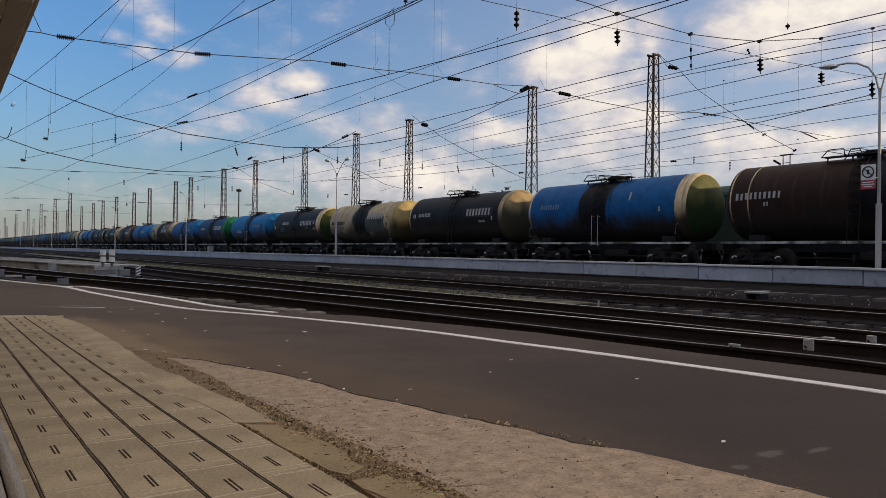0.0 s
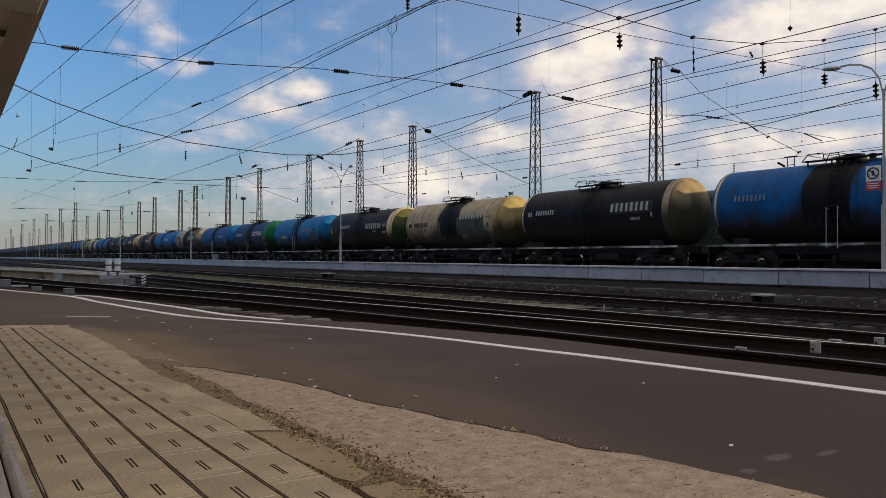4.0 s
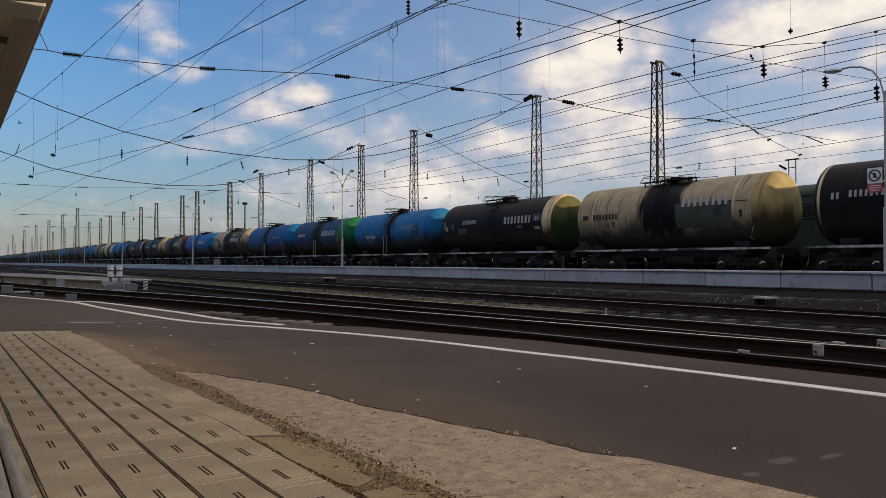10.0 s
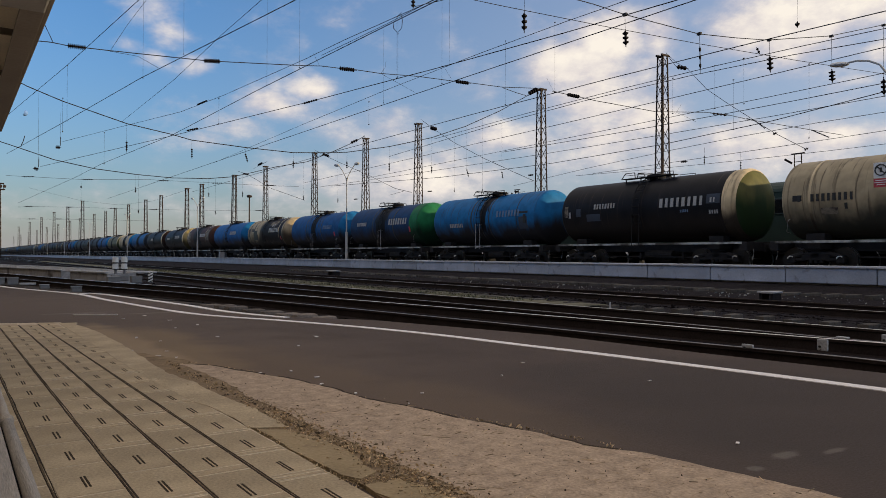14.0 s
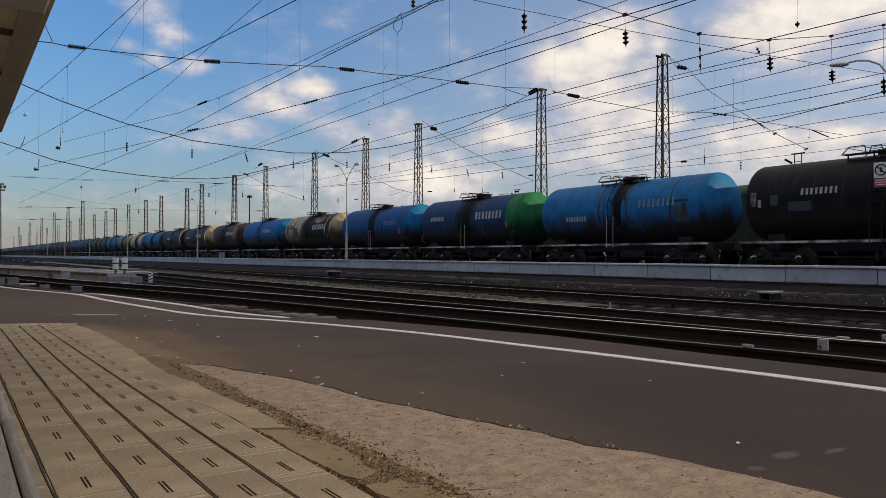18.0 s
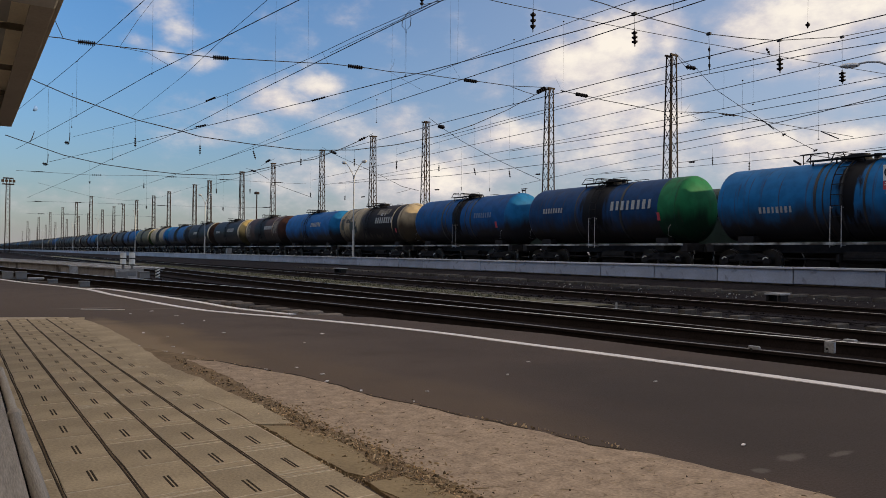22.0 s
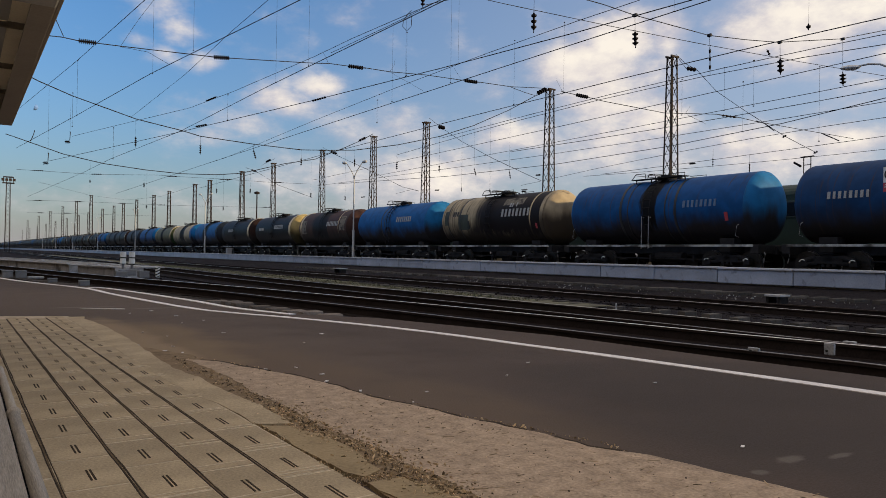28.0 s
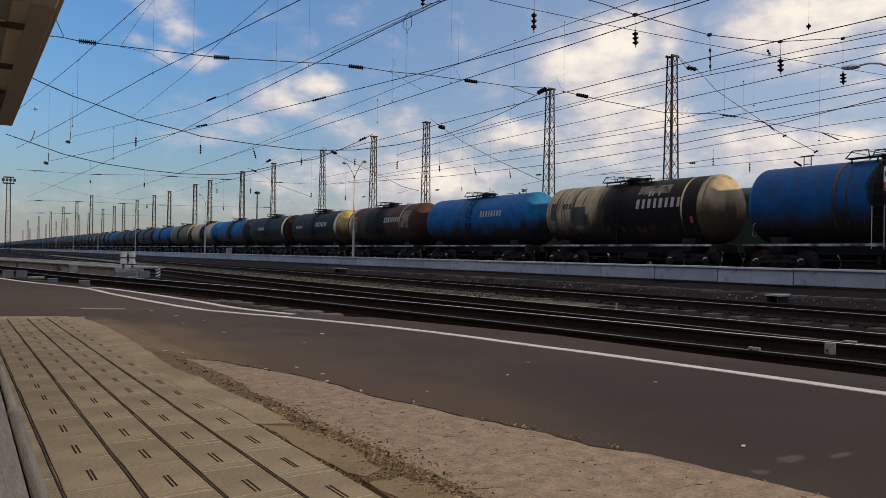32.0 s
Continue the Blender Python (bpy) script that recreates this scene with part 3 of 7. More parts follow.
SLEEPER_MESH = sleeper_mesh()
T1 = curve([(7.98, -25), (7.9, -8), (7.8, 3.6), (7.47, 5.5), (7.15, 8.2), (6.55, 12.5), (6.0, 16.2), (5.27, 20.2), (3.8, 27), (2.6, 34), (1.2, 43), (-2.5, 66), (-9, 110)])
T2 = curve([(9.55, -25), (9.75, -8), (9.8, 3), (9.75, 7), (9.55, 11), (9.3, 17), (9.1, 24), (9.0, 34), (9.2, 60), (9.4, 100), (9.6, 200), (9.6, 900)], 4)
T3 = curve([(15.8, -25), (15.75, 200), (15.75, 1200)], 12)
T4 = curve([(27.6, -60), (27.6, 300), (27.6, 1500)], 20)
track(T1, 0.0, "near running track curving past the platform on dark ballast", (0, 34), fill=(-0.7, 1.4), heads={-1: RAIL_DIM})
track(T2, -0.05, "second track with shiny rails beside the turnout", (2, 40), fill=(-1.4, 0.7), heads={-1: RAIL_DIM, 1: RAIL_WORN})
track(T3, -0.12, "yard track beside the far platform with old sleepers", (4, 45), fill=(-1.4, 0.7), heads={-1: RAIL_WORN, 1: RAIL_DULL})
track(T4, 0.33, "track under the tank train behind the far platform", pitch=0.65)
OLD_SLEEPER = mat("weathered_sleeper", (0.10, 0.09, 0.08), 0.95, spec=0.1, vary=0.4, scale=5, bump=0.004, per_object=0.35)


def old_sleepers(x, z, wide, pitch, y0, y1, label):
    e = empty("old_sleepers", (0, 0, 0), label, "sleepers", kind="structure")
    shared_old = mesh_of("old_sleeper", box(BM(), (0, 0, 0), (2.7, 0.25, 0.16), 0.02), OLD_SLEEPER)
    for k in range(int((y1 - y0) / pitch)):
        o = part("sleeper", shared_old, OLD_SLEEPER, e)
        o.matrix_local = Matrix.Translation((x + random.uniform(-0.08, 0.08), y0 + pitch * k, z - 0.08 + random.uniform(-0.02, 0.015))) @ Matrix.Rotation(random.uniform(-0.04, 0.04), 4, "Z") @ Matrix.Diagonal((wide / 2.7, 0.75, 1, 1))


old_sleepers(12.7, -0.175, 0.4, 0.63, 1, 26, "grey ends of long turnout timbers beside the rail")
old_sleepers(19.6, -0.05, 0.8, 0.56, 3, 48, "half-buried grey sleepers of a lifted siding by the far platform")


def sleeper_ends(centre, off, z, y0, y1):
    """Pale weathered sleeper ends sticking out along one side of a track."""
    e = empty("sleeper_ends", (0, 0, 0), "pale weathered sleeper ends along the crumbling platform edge", "sleepers", kind="structure")
    me = mesh_of("sleeper_end", box(BM(), (0, 0, 0), (0.42, 0.24, 0.14), 0.05), PALE_SLEEPER)
    line = shifted(curve(centre, 0.6), off)
    for (x, y), (x1, y1_) in zip(line, line[1:]):
        if y0 < y < y1:
            o = part("sleeper_end", me, PALE_SLEEPER, e)
            o.matrix_local = Matrix.Translation((x + random.uniform(-0.05, 0.05), y, z + random.uniform(-0.02, 0.02))) @ Matrix.Rotation(math.atan2(x - x1, y1_ - y) + random.uniform(-0.06, 0.06), 4, "Z")


PALE_SLEEPER = mat("pale_dusty_sleeper", (0.165, 0.138, 0.118), 0.95, spec=0.1, vary=0.4, scale=6, bump=0.005, per_object=0.3)
sleeper_ends([(7.8, 3.6), (7.47, 5.5), (7.15, 8.2), (6.55, 12.5), (6.0, 16.2), (5.27, 20.2), (3.8, 27)], -1.6, -0.15, 10.9, 15.6)
for x in (33.2, 39.0):
    track(curve([(x, -130), (x, 300), (x, 1200)], 40), 0.33, "farther yard track behind the trains", pitch=900)


# ---- far platform ----
SCRUB = mat("dark_scrub", (0.03, 0.032, 0.022), 1.0, vary=0.5, scale=0.6)


def far_platform():
    pl = empty("far_platform", (0, 0, 0), "low concrete island platform with pale edge slabs", "platform", kind="structure")
    bm = BM()
    box(bm, (24.62, 400, 0.28), (2.3, 900, 0.62))
    part("platform_deck", bm, PLATFORM_TOP, pl, "grey asphalt deck")
    me = mesh_of("edge_slab", box(BM(), (0, 0, 0), (0.42, 2.9, 0.52), 0.025), PLATFORM)
    cap = mesh_of("edge_coping", box(BM(), (0, 0, 0), (0.66, 2.91, 0.07), 0.012), COPING)
    for k in range(-7, 62):
        y = 12.28 + 2.93 * k
        o = part("edge_slab", me, PLATFORM, pl)
        o.location = (23.52 + random.uniform(-0.012, 0.012), y, 0.33 + random.uniform(-0.008, 0.008))
        o = part("edge_coping", cap, COPING, pl, "paler worn coping slab")
        o.location = (23.58 + random.uniform(-0.01, 0.01), y, 0.612 + random.uniform(-0.006, 0.006))
    bm = BM()
    box(bm, (23.52, 545, 0.33), (0.42, 700, 0.52))
    box(bm, (23.58, 545, 0.61), (0.62, 700, 0.07))
    tagged(part("far_edge", bm, PLATFORM, pl), kind="stuff")


far_platform()


# ---- lamps on the far platform ----
def lamp_post(at, reach, height, turn, label):
    e = empty("street_lamp", at, label, "lamp post", "lamps along the far platform")
    part("post_base", rod(BM(), (0, 0, 0), (0, 0, 2.1), 0.09, 12), LAMP_GREY, e, "thick pale grey lower tube", True)
    part("post", rod(BM(), (0, 0, 2.1), (0, 0, height - 1.0), 0.052, 12, 0.042), LAMP_GREY, e, "", True)
    for s in (-1, 1):
        # a long bent hook on the tall near lamp, short spreading arms on the others
        shape = ((0, -1.6), (0.03, -1.1), (0.14, -0.62), (0.36, -0.28), (0.7, -0.08), (1.05, 0.0), (reach + 0.1, 0.0)) if reach > 1.1 else ((0, -1.35), (0.1, -0.95), (0.3, -0.62), (0.52, -0.32), (0.7, -0.12), (reach + 0.05, 0.0))
        pts = [(0, s * u, height + v) for u, v in shape]
        a = part("arm", tube(BM(), pts, 0.032, 8), LAMP_GREY, e, "", True)
        bm = BM()
        tilt = Matrix.Rotation(s * 0.12, 4, "X")
        bmesh.ops.create_uvsphere(bm, u_segments=14, v_segments=8, radius=1.0, matrix=Matrix.Translation((0, s * (reach + (0.36 if reach > 1.1 else 0.16)), height)) @ tilt @ Matrix.Diagonal((0.14, 0.34, 0.09, 1) if reach > 1.1 else (0.14, 0.24, 0.12, 1)))
        part("lamp_head", bm, GALV, a, "flat oval grey lamp head", True)
    e.rotation_euler = (0, 0, radians(turn))
    return e


for y, h, tr_ in ((10.95, 6.8, 0), (49.2, 7.2, 25), (89.2, 7.2, 25), (131.5, 7.2, 10), (172, 7.2, 20), (214, 7.2, 20), (256, 7.2, 20), (300, 7.2, 20)):
    lamp_post((24.6, y, 0.59), 1.28 if y < 20 else 0.8, h, tr_, "tall grey double-arm lamp post on the far platform")


def warning_sign():
    e = empty("warning_sign", (24.42, 11.2, 3.42), "white prohibition sign with a black ring above a red plate", "sign")
    part("panel", box(BM(), (0, 0, 0.28), (0.02, 0.45, 0.5), 0.006), WHITE_PAINT, e)
    part("red_plate", box(BM(), (0, 0, -0.12), (0.02, 0.45, 0.28), 0.006), RED_PAINT, e, "red text plate")
    bm = BM()
    pts = [(-0.018, 0.17 * math.cos(a), 0.29 + 0.17 * math.sin(a)) for a in [k * math.tau / 28 for k in range(29)]]
    tube(bm, pts, 0.02, 6)
    part("ring", bm, BLACK_PAINT, e, "black ring")
    part("slash", rod(BM(), (-0.018, 0.115, 0.405), (-0.018, -0.115, 0.175), 0.016), BLACK_PAINT, e, "black slash")
    bm = BM()
    box(bm, (-0.014, 0.0, 0.29), (0.012, 0.07, 0.15), 0.01)
    part("symbol", bm, BLACK_PAINT, e, "plain dark symbol")
    for k, w in enumerate((0.34, 0.38, 0.26)):
        part("text_bar", box(BM(), (-0.013, 0.0, -0.04 - 0.07 * k), (0.008, w, 0.026)), WHITE_PAINT, e, "pale line of writing")
    part("clamp", rod(BM(), (0.03, -0.1, 0.1), (0.15, -0.25, 0.1), 0.02), GALV, e)


warning_sign()


# ---- lattice towers ----
def tower(at, height, base, top, label, split=False, leg=0.058):
    e = empty("lattice_tower", at, label, "lattice tower", "towers of the overhead line")
    legs = [(sx, sy) for sx in (-1, 1) for sy in (-1, 1)]
    for sx, sy in legs:
        part("leg", rod(BM(), (sx * base / 2, sy * base / 2, 0), (sx * top / 2, sy * top / 2, height), leg, 4), TOWER, e)
    bm = BM()
    n = int(height / 1.05)
    for k in range(n):
        z0, z1 = height * k / n, height * (k + 1) / n
        w0, w1 = (base + (top - base) * z / height for z in (z0, z1))
        f = 1 if k % 2 else -1
        for a, b in (((-1, -1), (1, -1)), ((1, -1), (1, 1)), ((1, 1), (-1, 1)), ((-1, 1), (-1, -1))):
            if f < 0:
                a, b = b, a
            rod(bm, (a[0] * w0 / 2, a[1] * w0 / 2, z0), (b[0] * w1 / 2, b[1] * w1 / 2, z1), 0.03, 4)
            if split:
                part("brace", bm, TOWER, e)
                bm = BM()
    if split:
        bm.free()
    else:
        tagged(part("bracing", bm, TOWER, e, "zigzag lattice bracing"), kind="stuff")
    bm = BM()
    for s in (-1, 1):
        box(bm, (0, s * top / 2, height), (top + 0.35, 0.12, 0.14))
    box(bm, (0, 0, height), (0.12, top, 0.1))
    part("cap", bm, TOWER, e)
    return e


TOWER_Y = (36.4, 50.2, 71.5, 84.5, 100.7, 121.2, 138, 160, 172, 197, 215, 239, 261, 279, 304, 341, 372, 417, 471, 528, 590, 660, 740)
tower_one = tower((45, TOWER_Y[0], 0), 16.3, 0.95, 0.5, "tall rusty lattice tower carrying overhead wires", True)
for y in TOWER_Y[1:6]:
    copy_thing(tower_one, Matrix.Translation((45, y, 0)))
tower_far = tower((45, TOWER_Y[6], 0), 16.3, 1.0, 0.6, "tall rusty lattice tower carrying overhead wires", leg=0.085)
for y in TOWER_Y[7:]:
    copy_thing(tower_far, Matrix.Translation((45, y, 0)))


for y in (230, 262, 300, 345, 400, 470):
    copy_thing(tower_far, Matrix.Translation((31, y, 0)))


# ---- tank wagons ----
AXIS, RAD, HALF, MID, DISH = 2.77, 1.5, 5.27, 24.42, 0.4
RAIL_TOP = 0.33


def dome_profile(s):
    """From the belt to the pole of the dished end, on side s."""
    out = []
    for k in range(9):
        a = math.pi / 2 * k / 8
        out.append((s * (HALF - DISH + DISH * math.sin(a)), RAD * math.cos(a) ** 0.9 if k < 8 else 0.0))
    return out


BARREL = lambda: lathe_y(BM(), [(-HALF + DISH, RAD), (-3, RAD), (-1, RAD), (1, RAD), (3, RAD), (HALF - DISH, RAD)], 44, AXIS)
MESHES = {}


def shared(key, make, material, smooth=False):
    """Mesh data made once and kept by its name."""
    if key not in MESHES:
        MESHES[key] = mesh_of(key, make(), material, smooth)
    return MESHES[key]


def frame_bm():
    bm = BM()
    box(bm, (0, 0, 0.98), (0.5, 11.2, 0.34), 0.02)
    for s in (-1, 1):
        box(bm, (0, s * 3.9, 1.05), (2.5, 0.5, 0.3), 0.03)
        box(bm, (0, s * 5.35, 1.02), (2.8, 0.35, 0.36), 0.03)
        for x in (-1, 1):
            box(bm, (x * 0.85, s * 3.9, 1.3), (0.5, 0.7, 0.35), 0.03)
    return bm


def sideframe_bm():
    bm = BM()
    box(bm, (0, 0, 0.62), (0.16, 1.1, 0.3), 0.04)
    for s in (-1, 1):
        rod(bm, (0, s * 0.45, 0.72), (0, s * 0.98, 0.58), 0.1, 8)
        rod(bm, (0, s * 0.4, 0.5), (0, s * 0.85, 0.5), 0.08, 8)
        box(bm, (0, s * 0.925, 0.5), (0.24, 0.3, 0.26), 0.04)
    for k in (-0.2, 0, 0.2):
        rod(bm, (0, k, 0.38), (0, k, 0.6), 0.08, 10)
    return bm


def wheelset_bm():
    bm = BM()
    rod(bm, (-1.05, 0, 0), (1.05, 0, 0), 0.08, 10)
    for s in (-1, 1):
        rod(bm, (s * 0.715, 0, 0), (s * 0.85, 0, 0), 0.475, 28)
        rod(bm, (s * 0.68, 0, 0), (s * 0.715, 0, 0), 0.505, 28)
        rod(bm, (s * 0.85, 0, 0), (s * 0.9, 0, 0), 0.16, 12)
        for k in range(3):
            a = k * math.tau / 3
            box(bm, (s * 0.853, 0.3 * math.cos(a), 0.3 * math.sin(a)), (0.02, 0.1, 0.1))
    return bm


def wheel_mesh():
    """The wheelset with its running surface worn bright."""
    fresh = "wheelset" not in MESHES
    me = shared("wheelset", wheelset_bm, WHEEL)
    if fresh:
        me.materials.append(TREAD)
        for f in me.polygons:
            c = f.center
            if math.hypot(c.y, c.z) > 0.455 and abs(f.normal.x) < 0.5:
                f.material_index = 1
    return me


# highlight over an axle box, modelled as a thin arc in white paint
def glint_bm():
    pts = [(0, 0.13 * math.cos(a), 0.13 * math.sin(a)) for a in [math.radians(20 + 14 * k) for k in range(9)]]
    return tube(BM(), pts, 0.02, 5)


def hose_bm():
    return tube(BM(), [(0, 0, 0.95), (-0.02, -0.05, 0.8), (-0.02, -0.02, 0.62), (0, 0.04, 0.48)], 0.018, 6)


def hatch_bm():
    bm = BM()
    rod(bm, (0, 0, AXIS + RAD - 0.05), (0, 0, AXIS + RAD + 0.16), 0.42, 20)
    rod(bm, (0, 0, AXIS + RAD + 0.16), (0, 0, AXIS + RAD + 0.22), 0.36, 20)
    rod(bm, (0.1, 0.62, AXIS + RAD - 0.05), (0.1, 0.62, AXIS + RAD + 0.2), 0.09, 10)
    rod(bm, (-0.1, -0.7, AXIS + RAD - 0.05), (-0.1, -0.7, AXIS + RAD + 0.17), 0.12, 10)
    return bm


def walkway_bm():
    bm = BM()
    z = AXIS + RAD + 0.06
    for s in (-1, 1):
        box(bm, (s * 0.62, 0.0, z - 0.02), (0.34, 3.0, 0.04))
        for y in (-1.4, -0.5, 0.5, 1.4):
            rod(bm, (s * 0.62, y, z - 0.3), (s * 0.62, y, z), 0.03, 6)
    return bm


def railing_bm():
    bm = BM()
    z = AXIS + RAD + 0.04
    for s in (-1, 1):
        tube(bm, [(s * 0.78, 0.1, z), (s * 0.78, 0.2, z + 0.2), (s * 0.78, 0.5, z + 0.22), (s * 0.78, 0.6, z)], 0.02)
        tube(bm, [(s * 0.78, -1.5, z), (s * 0.78, -1.5, z + 0.14), (s * 0.78, -0.6, z + 0.14)], 0.016)
        tube(bm, [(s * 0.78, 0.7, z), (s * 0.78, 0.75, z + 0.26), (s * 0.78, 1.3, z + 0.26), (s * 0.78, 1.55, z)], 0.02)
        tube(bm, [(s * 0.78, -1.52, z), (s * 0.78, 1.57, z)], 0.016)
    for y in (0.2, 0.5, 0.75, 1.3):
        rod(bm, (-0.78, y, z + 0.21), (0.78, y, z + 0.21), 0.014, 6)
    return bm


def ladder_bm():
    bm = BM()
    for dy in (-0.2, 0.2):
        tube(bm, [(-1.62, dy, 1.02), (-1.62, dy, 2.5)], 0.014)
    for z in (1.1, 2.45):
        rod(bm, (-1.62, -0.2, z), (-1.3, -0.2, z), 0.014, 5)
        rod(bm, (-1.62, 0.2, z), (-1.3, 0.2, z), 0.014, 5)
    return bm


def brake_bm():
    """Brake cylinder, reservoir and rods hung under the middle."""
    bm = BM()
    rod(bm, (-0.5, -1.3, 0.66), (-0.5, 0.2, 0.66), 0.22, 12)
    rod(bm, (0.4, 0.6, 0.7), (0.4, 1.9, 0.7), 0.2, 12)
    box(bm, (0, 0.3, 0.62), (1.8, 0.12, 0.3), 0.02)
    box(bm, (0, -2.0, 0.62), (1.6, 0.1, 0.3), 0.02)
    for x in (-0.7, 0.0, 0.7):
        rod(bm, (x, -3.0, 0.56), (x, 3.0, 0.6), 0.035, 6)
    return bm


def coupler_bm(s):
    bm = BM()
    box(bm, (0, s * 5.72, 1.02), (0.2, 0.5, 0.2), 0.03)
    box(bm, (0.05, s * 5.93, 1.02), (0.32, 0.16, 0.3), 0.04)
    return bm


def band_mesh(y, wide, proud, n=44):
    r = RAD + proud
    return lathe_y(BM(), [(y - wide / 2, RAD - 0.02), (y - wide / 2, r), (y + wide / 2, r), (y + wide / 2, RAD - 0.02)], n, AXIS)


def letters(parent, y, z, chars, tall, material, label, gap=0.12):
    """A line of writing on the near flank as a row of plain bars; y is its middle."""
    wide = tall * 0.66
    total = len(chars) * (wide * (1 + gap))
    me = shared("letter_bar_" + material.name, lambda: box(BM(), (0, 0, 0), (1, 1, 1)), material)
    for k, c in enumerate(chars):
        if c == " ":
            continue
        # increasing k goes towards smaller y
        yy = y + total / 2 - (k + 0.5) * wide * (1 + gap)
        shapes = ((0.0, 0.3 if c == "i" else (0.62, 0.5, 0.58, 0.46)[k % 4], 0.0, 1.0),)
        for dy, w, dz, h in shapes:
            zz = z + dz * tall
            x = -math.sqrt(max(RAD ** 2 - (zz - AXIS) ** 2, 0.1)) - 0.006
            lean = math.asin(max(-1, min(1, (zz - AXIS) / RAD)))
            part("letter_bar", me, material, parent, label).matrix_local = Matrix.Translation((x, yy + dy * wide, zz)) @ Matrix.Rotation(lean, 4, "Y") @ Matrix.Diagonal((0.03, w * wide, tall * h, 1))


def flank_patch(parent, y0, y1, z0, z1, material, label):
    """A thin painted field that follows the curve of the near flank."""
    bm = BM()
    rows = []
    for k in range(9):
        z = z0 + (z1 - z0) * k / 8
        x = -math.sqrt(RAD ** 2 - (z - AXIS) ** 2)
        rows.append([bm.verts.new((x - d, y, z)) for d in (0.004, -0.02) for y in (y0, y1)])
    for a, b in zip(rows, rows[1:]):
        for i, j in ((0, 1), (1, 3), (3, 2), (2, 0)):
            bm.faces.new((a[i], a[j], b[j], b[i]))
    bm.faces.new((rows[0][0], rows[0][1], rows[0][3], rows[0][2]))
    bm.faces.new((rows[-1][2], rows[-1][3], rows[-1][1], rows[-1][0]))
    bmesh.ops.recalc_face_normals(bm, faces=bm.faces)
    return part("painted_field", bm, material, parent, label, True)


def side_ladder_bm():
    """Curved rails with treads that follow the flank from the walkway down."""
    bm = BM()
    at = lambda a, d: (-(RAD + d) * math.cos(a), AXIS + (RAD + d) * math.sin(a))
    for dy in (-0.2, 0.2):
        tube(bm, [(at(radians(q), 0.1)[0], dy, at(radians(q), 0.1)[1]) for q in range(80, -36, -10)], 0.022)
    for q in range(75, -36, -14):
        x, z = at(radians(q), 0.1)
        box(bm, (x, 0, z), (0.09, 0.42, 0.025))
    return bm


def wagon(k, paint, dome_near, dome_far, label, bands=(), detailed=True, marks=()):
    """An eight-wheel tank wagon; the near end points to smaller y."""
    e = empty("tank_wagon", (27.6, MID + 12.02 * (k - 1), RAIL_TOP), label, "tank wagon", "wagons of the tank train")
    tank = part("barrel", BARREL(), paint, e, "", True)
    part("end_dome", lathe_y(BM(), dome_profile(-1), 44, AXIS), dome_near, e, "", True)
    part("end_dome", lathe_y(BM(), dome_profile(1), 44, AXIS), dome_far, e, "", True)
    if dome_near is P["olive"]:
        rim = [(y, r + 0.006) for y, r in dome_profile(-1)[:3]]
        part("dome_rim", lathe_y(BM(), rim + [(rim[-1][0] + 0.03, rim[-1][1] - 0.01)], 44, AXIS), CREAM_BAND, e, "cream painted rim of the end", True)
    for y, w, m, lab in bands:
        part("band", band_mesh(y, w, 0.014), m, tank, lab, True)
    part("underframe", shared("underframe", frame_bm, UNDER), UNDER, e)
    strip = part("side_strip", shared("side_strip", lambda: box(BM(), (-1.42, 0, 1.16), (0.05, 10.6, 0.09), 0.01), PALE_STRIP), PALE_STRIP, e, "chipped pale side strip")
    part("hatch", shared("hatch", hatch_bm, UNDER), UNDER, e)
    part("walkway", shared("walkway", walkway_bm, UNDER), UNDER, e)
    tagged(part("railing", shared("railing", railing_bm, UNDER), UNDER, e), kind="stuff")
    for s in (-1, 1):
        part("brake_hose", shared("brake_hose", hose_bm, MARKER), MARKER, e, "pale hanging brake hose").location = (-0.95, s * 5.5, 0)
        part("coupler", shared("coupler_%d" % s, lambda: coupler_bm(s), UNDER), UNDER, e)
    if detailed:
        if k in (1, 5, 6, 7):
            part("ladder", shared("pale_ladder", ladder_bm, MARKER), MARKER, e, "thin pale ladder rails")
        else:
            part("ladder", shared("ladder", ladder_bm, UNDER), UNDER, e)
        part("side_ladder", shared("side_ladder", side_ladder_bm, UNDER), UNDER, e, "curved grimy steps down the flank")
        part("brake_gear", shared("brake_gear", brake_bm, UNDER), UNDER, e)
        for y in (-4.6, 4.75):
            pale = k in (1, 3, 6, 7)
            o = part("handrail", shared("pale_handrail" if pale else "handrail", lambda: tube(BM(), [(-1.3, 0, 1.5), (-1.54, 0, 1.55), (-1.56, -0.06, 1.95), (-1.46, -0.08, 2.03)], 0.009), MARKER if pale else UNDER), MARKER, e, "bent pale handrail" if pale else "bent grimy handrail")
            o.location = (0, y, 0)
    wheels = []
    for s in (-1, 1):
        b = part("bogie", shared("bogie_bolster", lambda: box(BM(), (0, 0, 0.68), (2.2, 0.36, 0.26), 0.03), UNDER), UNDER, e)
        b.location = (0, s * 3.9, 0)
        for x in (-1, 1):
            o = part("side_frame", shared("side_frame", sideframe_bm, UNDER), UNDER, b)
            o.location = (x * 1.02, 0, 0)
        for y in (-0.925, 0.925):
            part("axle_cap", shared("axle_cap", glint_bm, WHITE_PAINT), WHITE_PAINT, b, "highlight on an axle box as a white painted arc").location = (-1.16, y, 0.5)
            o = part("wheelset", wheel_mesh(), WHEEL, b, "", False)
            o.location = (0, y, 0.475)
            wheels.append(o)
    for args in marks:
        letters(tank, *args)
    for args in FIELDS.get(k, ()):
        flank_patch(tank, *args)
    return e, wheels


